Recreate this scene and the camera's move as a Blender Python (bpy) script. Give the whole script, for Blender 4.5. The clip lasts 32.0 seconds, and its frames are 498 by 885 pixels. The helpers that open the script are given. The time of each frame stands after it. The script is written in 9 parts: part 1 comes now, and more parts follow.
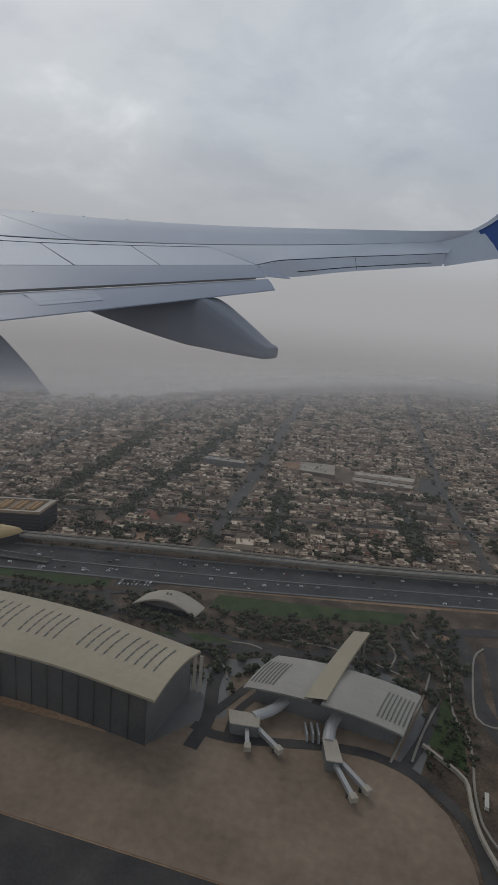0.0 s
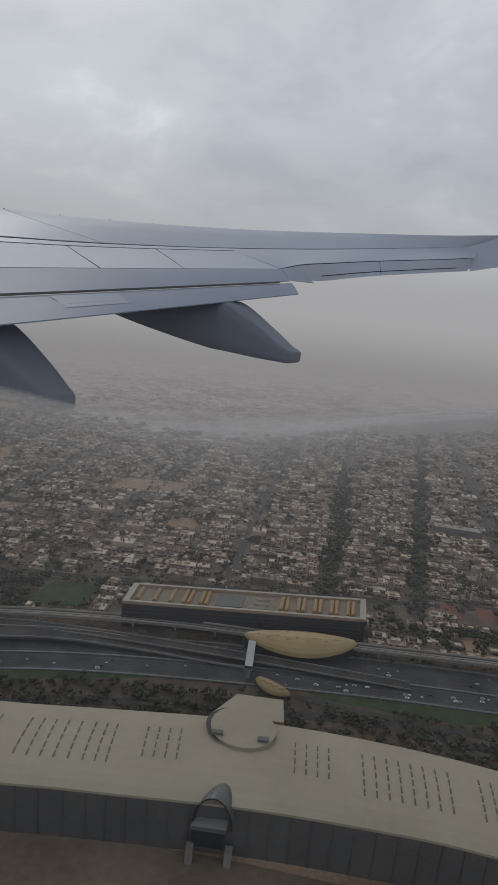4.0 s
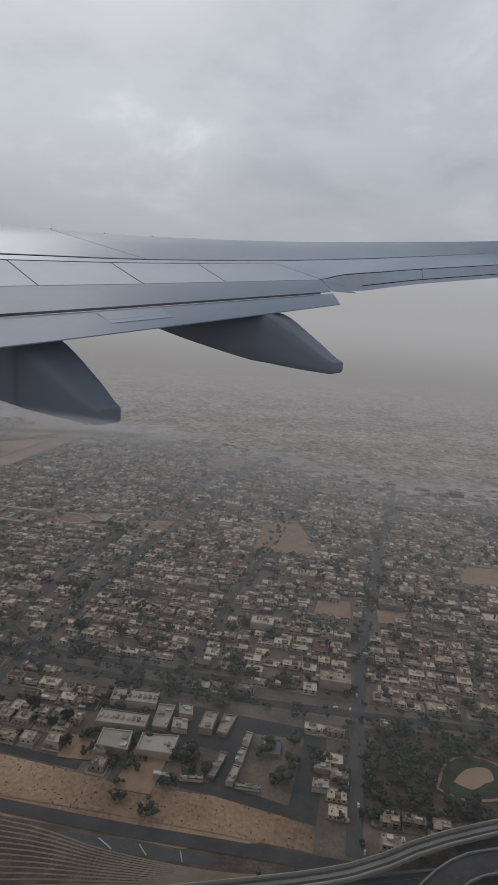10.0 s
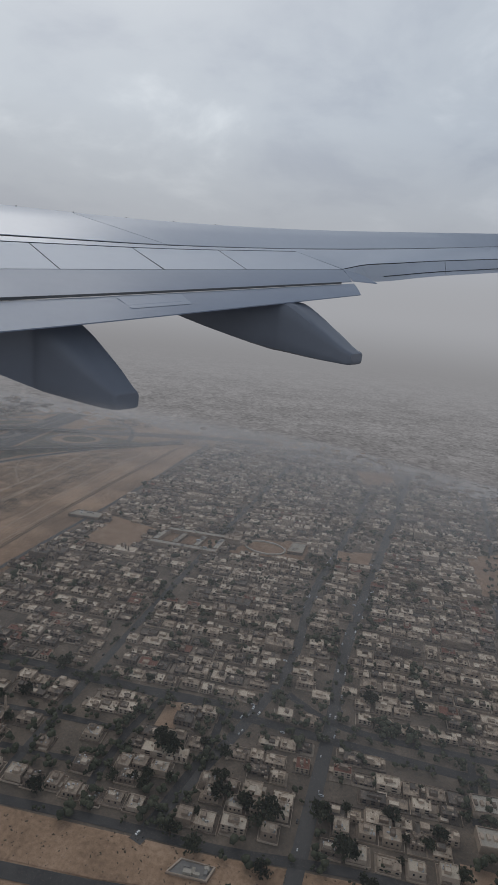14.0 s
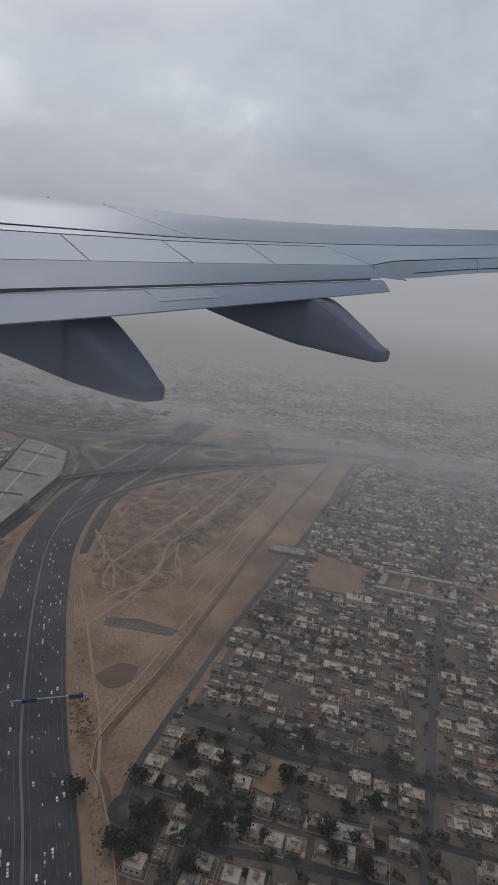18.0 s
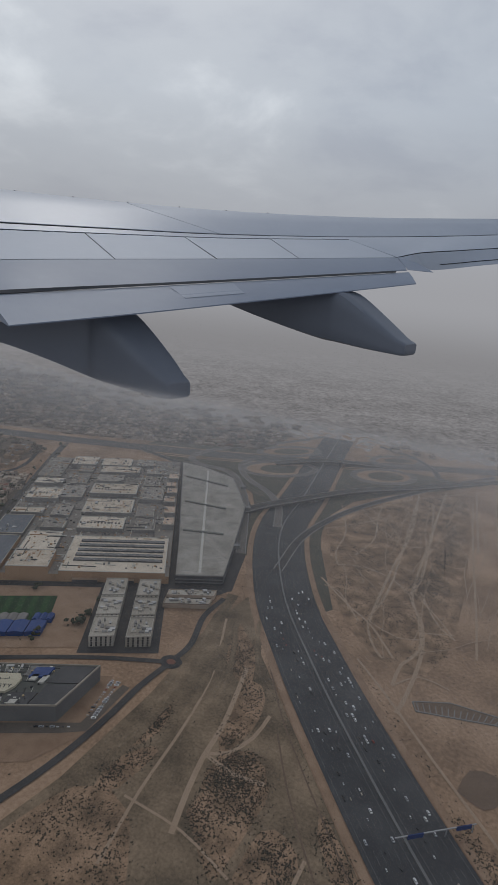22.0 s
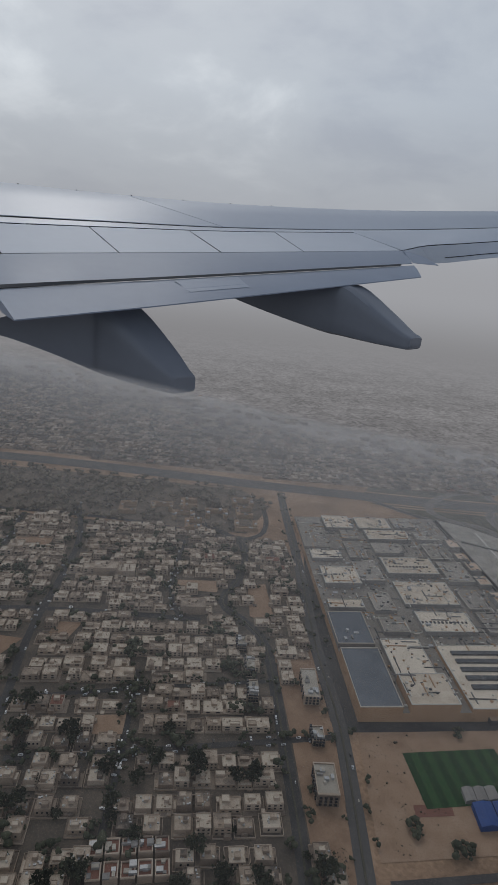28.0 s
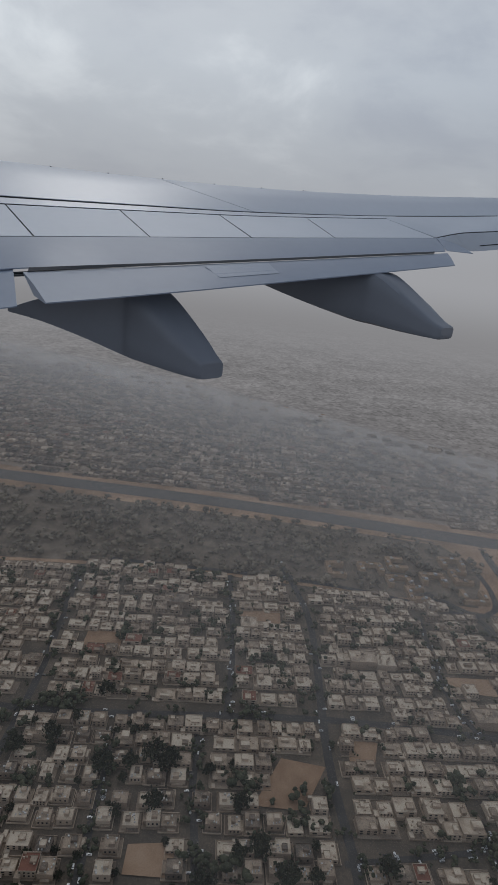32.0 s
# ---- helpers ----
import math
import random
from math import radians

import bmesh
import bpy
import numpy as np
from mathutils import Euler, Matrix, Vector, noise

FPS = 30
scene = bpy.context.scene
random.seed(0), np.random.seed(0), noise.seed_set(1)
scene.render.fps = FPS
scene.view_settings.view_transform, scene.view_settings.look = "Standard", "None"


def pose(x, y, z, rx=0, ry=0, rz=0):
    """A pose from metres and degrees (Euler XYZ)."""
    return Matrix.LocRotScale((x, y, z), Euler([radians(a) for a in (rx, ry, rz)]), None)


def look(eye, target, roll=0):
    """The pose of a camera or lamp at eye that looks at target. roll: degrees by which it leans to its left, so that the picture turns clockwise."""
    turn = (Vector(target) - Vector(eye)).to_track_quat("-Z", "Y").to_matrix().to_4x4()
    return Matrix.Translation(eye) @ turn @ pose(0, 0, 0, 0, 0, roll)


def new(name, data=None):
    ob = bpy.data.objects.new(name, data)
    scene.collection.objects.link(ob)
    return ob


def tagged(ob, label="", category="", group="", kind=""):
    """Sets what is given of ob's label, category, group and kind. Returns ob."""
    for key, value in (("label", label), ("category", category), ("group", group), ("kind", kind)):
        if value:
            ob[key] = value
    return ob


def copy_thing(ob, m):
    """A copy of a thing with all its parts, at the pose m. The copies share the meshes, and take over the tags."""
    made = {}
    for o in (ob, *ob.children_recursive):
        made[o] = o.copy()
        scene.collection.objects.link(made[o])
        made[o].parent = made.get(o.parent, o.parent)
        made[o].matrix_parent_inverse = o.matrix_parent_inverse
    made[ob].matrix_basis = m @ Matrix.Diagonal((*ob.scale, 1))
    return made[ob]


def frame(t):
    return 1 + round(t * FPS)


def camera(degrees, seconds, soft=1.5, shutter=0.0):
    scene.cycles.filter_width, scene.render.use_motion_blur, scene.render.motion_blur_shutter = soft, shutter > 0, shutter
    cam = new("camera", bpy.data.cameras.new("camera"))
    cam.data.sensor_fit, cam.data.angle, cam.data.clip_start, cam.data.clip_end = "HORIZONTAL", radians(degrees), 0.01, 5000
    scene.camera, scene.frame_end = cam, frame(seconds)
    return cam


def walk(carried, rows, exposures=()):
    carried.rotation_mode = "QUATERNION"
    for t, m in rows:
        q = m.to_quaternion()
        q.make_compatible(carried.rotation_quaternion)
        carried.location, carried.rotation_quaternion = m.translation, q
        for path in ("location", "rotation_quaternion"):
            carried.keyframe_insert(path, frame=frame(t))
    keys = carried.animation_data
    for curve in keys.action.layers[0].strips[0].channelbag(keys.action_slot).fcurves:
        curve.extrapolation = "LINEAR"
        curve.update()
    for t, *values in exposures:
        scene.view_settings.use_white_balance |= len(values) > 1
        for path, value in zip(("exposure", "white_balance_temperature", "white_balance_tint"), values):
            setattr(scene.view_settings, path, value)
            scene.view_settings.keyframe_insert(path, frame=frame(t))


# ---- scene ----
# A jet climbs away over a low desert city. One scene unit is 50 m of the city.
# The wing rides with the camera in life; here it stands still, so it is built at a great distance and
# proportionally large, where it keeps its bearing while the camera travels.

# ---- camera: seconds, eye, yaw to the left of +y, pitch, roll ----
cam = camera(45.565, 32.0)
ROWS = [
    (0.0, -0.000, 0.000, 5.826, 11.01, -14.30, 5.01),
    (0.5, -0.906, 0.046, 5.959, 8.83, -14.30, 7.29),
    (1.0, -1.809, 0.090, 6.085, 7.88, -13.56, 5.43),
    (1.5, -2.707, 0.133, 6.206, 7.59, -13.69, 5.47),
    (2.0, -3.602, 0.176, 6.320, 7.59, -13.88, 5.30),
    (2.5, -4.492, 0.218, 6.429, 7.80, -13.93, 4.79),
    (3.0, -5.377, 0.259, 6.532, 9.89, -14.60, 5.38),
    (3.5, -6.258, 0.299, 6.630, 10.84, -15.02, 6.21),
    (4.0, -7.133, 0.338, 6.723, 12.97, -14.16, 5.45),
    (4.5, -8.003, 0.377, 6.810, 13.75, -13.62, 4.60),
    (6.5, -11.430, 0.522, 7.107, 15.36, -12.14, 2.28),
    (7.0, -12.273, 0.556, 7.168, 15.63, -12.35, 2.40),
    (7.5, -13.111, 0.588, 7.224, 15.92, -12.65, 2.58),
    (8.0, -13.943, 0.619, 7.276, 16.15, -12.84, 2.90),
    (8.5, -14.769, 0.649, 7.323, 16.45, -13.01, 3.02),
    (9.0, -15.591, 0.677, 7.364, 16.59, -13.05, 3.27),
    (9.5, -16.407, 0.703, 7.401, 16.81, -13.22, 3.58),
    (10.0, -17.218, 0.728, 7.434, 17.00, -13.42, 4.04),
    (10.5, -18.024, 0.751, 7.461, 16.92, -13.54, 4.30),
    (11.0, -18.826, 0.772, 7.485, 16.97, -13.63, 4.53),
    (11.5, -19.623, 0.791, 7.503, 17.21, -13.61, 4.73),
    (12.0, -20.416, 0.808, 7.518, 17.47, -13.71, 4.92),
    (12.5, -21.204, 0.822, 7.529, 17.78, -14.14, 5.00),
    (13.0, -21.989, 0.835, 7.536, 17.97, -14.40, 5.01),
    (13.5, -22.770, 0.846, 7.539, 18.18, -14.53, 5.22),
    (14.0, -23.548, 0.854, 7.539, 18.33, -14.63, 5.38),
    (14.5, -24.323, 0.860, 7.536, 18.54, -14.74, 5.38),
    (16.5, -27.397, 0.862, 7.499, 19.34, -15.14, 6.16),
    (17.0, -28.161, 0.857, 7.485, 19.74, -15.07, 6.22),
    (17.5, -28.923, 0.850, 7.470, 20.10, -15.23, 6.24),
    (18.0, -29.685, 0.841, 7.454, 20.49, -15.36, 6.34),
    (18.5, -30.445, 0.830, 7.438, 20.85, -15.35, 6.40),
    (19.0, -31.205, 0.817, 7.422, 21.19, -15.32, 6.46),
    (19.5, -31.965, 0.803, 7.406, 21.47, -15.42, 6.41),
    (20.0, -32.725, 0.786, 7.392, 21.82, -15.62, 6.26),
    (20.5, -33.485, 0.768, 7.379, 22.24, -15.85, 6.00),
    (21.0, -34.245, 0.749, 7.368, 22.54, -15.87, 5.68),
    (21.5, -35.007, 0.728, 7.359, 22.73, -15.96, 5.36),
    (22.0, -35.769, 0.705, 7.353, 22.83, -16.03, 5.20),
    (22.5, -36.532, 0.682, 7.351, 22.78, -16.13, 5.15),
    (23.0, -37.296, 0.657, 7.352, 22.79, -16.06, 5.25),
    (23.5, -38.062, 0.631, 7.358, 22.80, -15.90, 5.59),
    (24.0, -38.829, 0.603, 7.369, 22.87, -15.87, 5.91),
    (24.5, -39.597, 0.575, 7.385, 22.92, -16.03, 5.93),
    (25.0, -40.367, 0.546, 7.407, 22.96, -16.02, 6.04),
    (25.5, -41.139, 0.516, 7.436, 22.93, -16.04, 5.92),
    (27.5, -44.237, 0.386, 7.619, 22.94, -16.41, 5.50),
    (28.0, -45.013, 0.351, 7.684, 23.00, -16.65, 5.12),
    (28.5, -45.790, 0.315, 7.758, 23.27, -16.91, 5.05),
    (29.0, -46.567, 0.277, 7.840, 23.45, -17.22, 5.06),
    (29.5, -47.344, 0.237, 7.931, 23.69, -17.35, 5.23),
    (30.0, -48.119, 0.195, 8.031, 23.86, -17.42, 5.16),
    (30.5, -48.894, 0.151, 8.139, 24.20, -17.71, 5.43),
    (31.0, -49.665, 0.104, 8.257, 24.60, -17.90, 5.74),
    (31.5, -50.435, 0.054, 8.383, 25.01, -18.05, 6.03),
    (32.0, -51.200, -0.000, 8.518, 25.28, -18.17, 5.87),
]


def aim(x, y, z, yaw, pitch, roll):
    a, p = radians(yaw), radians(pitch)
    way = Vector((-math.sin(a) * math.cos(p), math.cos(a) * math.cos(p), math.sin(p)))
    return look((x, y, z), Vector((x, y, z)) + 10 * way, roll)


walk(cam, [(t, aim(*r)) for t, *r in ROWS], exposures=((0, 0.0, 6350, 9), (9, 0.0, 6350, 9), (14, 0.0, 6150, 9), (18, -0.1, 6150, 10), (32, -0.1, 6150, 9)))

# ---- world and sun ----
SUN_AZ, SUN_EL = radians(38), radians(48)
world = bpy.data.worlds.new("overcast")
scene.world = world
world.use_nodes = True
wt = world.node_tree
wt.nodes.clear()


def wn(kind, **kw):
    n = wt.nodes.new(kind)
    for k, v in kw.items():
        n.inputs[k].default_value = v
    return n


def ramp(tree, fac, stops, interp="EASE"):
    n = tree.nodes.new("ShaderNodeValToRGB")
    n.color_ramp.interpolation = interp
    while len(n.color_ramp.elements) < len(stops):
        n.color_ramp.elements.new(0.5)
    for e, (p, c) in zip(n.color_ramp.elements, stops):
        e.position, e.color = p, (*c, 1)
    tree.links.new(fac, n.inputs["Fac"])
    return n.outputs["Color"]


def mixc(tree, fac, a, b, blend="MIX"):
    n = tree.nodes.new("ShaderNodeMix")
    n.data_type, n.blend_type = "RGBA", blend
    for s, v in ((n.inputs["Factor"], fac), (n.inputs["A"], a), (n.inputs["B"], b)):
        if isinstance(v, (int, float)):
            s.default_value = v
        elif isinstance(v, tuple):
            s.default_value = (*v, 1)
        else:
            tree.links.new(v, s)
    return n.outputs["Result"]


def mathn(tree, op, a, b=0.0, c=0.0, clamp=False):
    n = tree.nodes.new("ShaderNodeMath")
    n.operation, n.use_clamp = op, clamp
    for s, v in zip(n.inputs, (a, b, c)):
        if isinstance(v, (int, float)):
            s.default_value = v
        else:
            tree.links.new(v, s)
    return n.outputs[0]


tc = wt.nodes.new("ShaderNodeTexCoord")
sep = wt.nodes.new("ShaderNodeSeparateXYZ")
wt.links.new(tc.outputs["Generated"], sep.inputs[0])
height = sep.outputs["Z"]
# cloud deck: the direction met with a flat layer overhead
lift = mathn(wt, "MAXIMUM", mathn(wt, "ADD", height, 0.34), 0.1)
flat = wt.nodes.new("ShaderNodeCombineXYZ")
wt.links.new(mathn(wt, "DIVIDE", sep.outputs["X"], lift), flat.inputs[0])
wt.links.new(mathn(wt, "DIVIDE", sep.outputs["Y"], lift), flat.inputs[1])
n1 = wn("ShaderNodeTexNoise", Scale=2.3, Detail=7.0, Roughness=0.56, Distortion=0.25)
n2 = wn("ShaderNodeTexNoise", Scale=0.62, Detail=3.0, Roughness=0.5)
for n in (n1, n2):
    wt.links.new(flat.outputs[0], n.inputs["Vector"])
clouds = mathn(wt, "MULTIPLY_ADD", n2.outputs["Fac"], 0.6, mathn(wt, "MULTIPLY_ADD", n1.outputs["Fac"], 0.36, 0.07))
deck = ramp(wt, clouds, [(0.46, (0.34, 0.37, 0.42)), (0.55, (0.425, 0.455, 0.49)), (0.64, (0.6, 0.625, 0.645))])
dot = wt.nodes.new("ShaderNodeVectorMath")
dot.operation = "DOT_PRODUCT"
dot.inputs[1].default_value = (-math.sin(SUN_AZ) * math.cos(SUN_EL), math.cos(SUN_AZ) * math.cos(SUN_EL), math.sin(SUN_EL))
wt.links.new(tc.outputs["Generated"], dot.inputs[0])
glow = ramp(wt, dot.outputs["Value"], [(0.62, (0.94, 0.94, 0.95)), (0.86, (1.06, 1.055, 1.04)), (1.0, (1.55, 1.5, 1.42))])
deck = mixc(wt, 1.0, deck, glow, "MULTIPLY")
sky = wt.nodes.new("ShaderNodeTexSky")
sky.sky_type, sky.sun_disc, sky.sun_elevation, sky.sun_rotation = "NISHITA", False, SUN_EL, -SUN_AZ
sky.dust_density = 6.0
deck = mixc(wt, 0.012, deck, sky.outputs["Color"])
# the deck thickens overhead
thick = ramp(wt, height, [(0.45, (1, 1, 1)), (0.8, (0.62, 0.62, 0.63))])
deck = mixc(wt, 1.0, deck, thick, "MULTIPLY")
# haze towards the horizon and the dim land far below it, painted into the backdrop by height
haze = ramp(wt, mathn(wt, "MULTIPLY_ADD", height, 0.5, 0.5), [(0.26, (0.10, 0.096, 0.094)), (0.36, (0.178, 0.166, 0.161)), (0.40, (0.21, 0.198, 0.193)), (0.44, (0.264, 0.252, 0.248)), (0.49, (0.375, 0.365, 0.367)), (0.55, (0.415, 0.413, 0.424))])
# faint painted grain for the farthest quarters, faded out towards the horizon as if by haze
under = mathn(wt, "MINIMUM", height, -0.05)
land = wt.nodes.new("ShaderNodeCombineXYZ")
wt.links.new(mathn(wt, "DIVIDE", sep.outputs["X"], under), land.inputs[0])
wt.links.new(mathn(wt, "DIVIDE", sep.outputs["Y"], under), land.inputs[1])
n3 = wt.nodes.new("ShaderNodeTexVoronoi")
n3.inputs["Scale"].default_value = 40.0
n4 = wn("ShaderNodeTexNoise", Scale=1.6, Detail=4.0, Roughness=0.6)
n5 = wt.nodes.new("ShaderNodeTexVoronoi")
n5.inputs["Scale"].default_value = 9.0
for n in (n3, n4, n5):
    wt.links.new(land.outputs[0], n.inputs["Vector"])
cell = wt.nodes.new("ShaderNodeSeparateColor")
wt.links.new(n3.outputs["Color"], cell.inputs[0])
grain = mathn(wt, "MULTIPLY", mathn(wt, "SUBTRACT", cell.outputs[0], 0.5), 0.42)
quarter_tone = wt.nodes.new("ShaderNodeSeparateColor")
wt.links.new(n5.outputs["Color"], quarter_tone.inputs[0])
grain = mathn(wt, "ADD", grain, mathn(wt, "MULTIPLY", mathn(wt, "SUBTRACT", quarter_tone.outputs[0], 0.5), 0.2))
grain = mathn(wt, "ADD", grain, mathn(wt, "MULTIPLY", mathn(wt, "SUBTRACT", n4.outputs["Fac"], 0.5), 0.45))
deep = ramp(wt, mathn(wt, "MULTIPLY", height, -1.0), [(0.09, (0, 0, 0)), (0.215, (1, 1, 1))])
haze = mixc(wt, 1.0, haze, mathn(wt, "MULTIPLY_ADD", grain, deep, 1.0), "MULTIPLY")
veil = ramp(wt, height, [(0.0, (0, 0, 0)), (0.03, (0.0, 0.0, 0.0)), (0.24, (1, 1, 1))], "LINEAR")
back = wn("ShaderNodeBackground", Strength=1.0)
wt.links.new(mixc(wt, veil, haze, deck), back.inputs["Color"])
wo = wt.nodes.new("ShaderNodeOutputWorld")
wt.links.new(back.outputs[0], wo.inputs[0])

sun = new("sun", bpy.data.lights.new("sun", "SUN"))
sun.data.energy, sun.data.angle, sun.data.color = 0.3, radians(14), (1.0, 0.95, 0.88)
sun.matrix_world = look((-math.sin(SUN_AZ) * math.cos(SUN_EL), math.cos(SUN_AZ) * math.cos(SUN_EL), math.sin(SUN_EL)), (0, 0, 0))

# ---- materials ----
def material(name, stops, rough=0.85, scale=8.0, fine=90.0, bump=0.0, metal=0.0, island=0.0, per_object=0.0, contrast=0.55, spec=0.3):
    """A surface whose colour runs through stops by a noise of two sizes and, if wanted, by piece."""
    m = bpy.data.materials.new(name)
    m.use_nodes = True
    t = m.node_tree
    b = t.nodes["Principled BSDF"]
    geo = t.nodes.new("ShaderNodeNewGeometry")
    a = t.nodes.new("ShaderNodeTexNoise")
    a.inputs["Scale"].default_value, a.inputs["Detail"].default_value = scale, 5.0
    g = t.nodes.new("ShaderNodeTexNoise")
    g.inputs["Scale"].default_value, g.inputs["Detail"].default_value = fine, 3.0
    for n in (a, g):
        t.links.new(geo.outputs["Position"], n.inputs["Vector"])
    v = mathn(t, "MULTIPLY_ADD", mathn(t, "SUBTRACT", a.outputs["Fac"], 0.5), contrast * 2.4, 0.5)
    v = mathn(t, "MULTIPLY_ADD", mathn(t, "SUBTRACT", g.outputs["Fac"], 0.5), contrast * 1.1, v)
    if island:
        v = mathn(t, "MULTIPLY_ADD", mathn(t, "SUBTRACT", geo.outputs["Random Per Island"], 0.5), island, v)
    if per_object:
        info = t.nodes.new("ShaderNodeObjectInfo")
        v = mathn(t, "MULTIPLY_ADD", mathn(t, "SUBTRACT", info.outputs["Random"], 0.5), per_object, v)
    k = len(stops) - 1
    col = ramp(t, v, [(i / k, s) for i, s in enumerate(stops)], "LINEAR")
    t.links.new(col, b.inputs["Base Color"])
    b.inputs["Roughness"].default_value, b.inputs["Metallic"].default_value = rough, metal
    b.inputs["Specular IOR Level"].default_value = spec
    if bump:
        bn = t.nodes.new("ShaderNodeBump")
        bn.inputs["Strength"].default_value, bn.inputs["Distance"].default_value = bump, 0.02
        t.links.new(g.outputs["Fac"], bn.inputs["Height"])
        t.links.new(bn.outputs[0], b.inputs["Normal"])
    return m


SAND = material("sand", [(0.165, 0.106, 0.066), (0.29, 0.188, 0.118), (0.42, 0.285, 0.188)], 0.95, 0.55, 14.0, 0.3, contrast=1.0)
TOWN_SOIL = material("town_soil", [(0.07, 0.058, 0.047), (0.13, 0.104, 0.081), (0.225, 0.174, 0.13)], 0.95, 1.4, 20.0, contrast=0.7)
SCRUB_SOIL = material("scrub_soil", [(0.045, 0.036, 0.028), (0.085, 0.064, 0.047), (0.16, 0.118, 0.085)], 0.95, 2.2, 26.0, contrast=0.9)
LOT = material("bare_lot", [(0.2, 0.124, 0.078), (0.28, 0.186, 0.122), (0.345, 0.245, 0.17)], 0.95, 3.0, 40.0, per_object=0.5)
TRACK = material("pale_track", [(0.3, 0.213, 0.143), (0.385, 0.283, 0.197)], 0.95, 3.0, 40.0)
ASPHALT = material("asphalt", [(0.030, 0.031, 0.034), (0.05, 0.051, 0.054), (0.075, 0.075, 0.077)], 0.85, 1.6, 30.0, contrast=0.7)
STREET = material("street_asphalt", [(0.036, 0.035, 0.035), (0.055, 0.052, 0.05), (0.078, 0.073, 0.069)], 0.9, 2.0, 30.0, contrast=0.7)
CONCRETE = material("concrete", [(0.13, 0.125, 0.118), (0.2, 0.19, 0.175), (0.27, 0.255, 0.235)], 0.85, 2.0, 30.0)
APRON = material("apron_concrete", [(0.14, 0.106, 0.076), (0.2, 0.153, 0.112), (0.26, 0.203, 0.15)], 0.85, 0.9, 9.0, contrast=0.8)
PAINT = material("road_paint", [(0.13, 0.13, 0.125), (0.22, 0.215, 0.205)], 0.7, 9.0, 60.0)
GRASS = material("grass", [(0.026, 0.042, 0.016), (0.04, 0.06, 0.023), (0.058, 0.08, 0.034)], 0.95, 3.0, 40.0, contrast=0.8)
HOUSE_WALL = material("house_wall", [(0.12, 0.095, 0.078), (0.225, 0.172, 0.132), (0.3, 0.232, 0.176), (0.355, 0.28, 0.212), (0.42, 0.34, 0.268)], 0.9, 5.0, 50.0, island=1.3, per_object=1.2, contrast=0.3)
HOUSE_ROOF = material("house_roof", [(0.11, 0.095, 0.082), (0.205, 0.163, 0.127), (0.285, 0.228, 0.175), (0.345, 0.276, 0.212), (0.42, 0.346, 0.27), (0.49, 0.42, 0.335)], 0.92, 6.0, 60.0, island=1.25, per_object=1.1, contrast=0.7)
LEAF = material("leaves", [(0.021, 0.025, 0.015), (0.035, 0.04, 0.023), (0.058, 0.062, 0.037)], 0.9, 6.0, 60.0, island=0.8, per_object=0.6)
BUSH_LEAF = material("dry_bush", [(0.035, 0.03, 0.021), (0.06, 0.05, 0.034), (0.095, 0.078, 0.053)], 0.95, 9.0, 60.0, island=0.8)
SCRUB_LEAF = material("dusty_leaves", [(0.085, 0.072, 0.054), (0.145, 0.122, 0.092), (0.215, 0.18, 0.135)], 0.95, 3.0, 40.0, island=0.9)
BARK = material("bark", [(0.06, 0.045, 0.032), (0.12, 0.09, 0.065)], 0.95, 20.0, 120.0)
GLASS_DARK = material("dark_glass", [(0.012, 0.014, 0.018), (0.03, 0.034, 0.04)], 0.18, 3.0, 20.0, spec=0.5)
WHITE_ROOF = material("cream_roof_sheet", [(0.278, 0.241, 0.173), (0.338, 0.295, 0.215), (0.39, 0.344, 0.256)], 0.6, 0.8, 10.0)


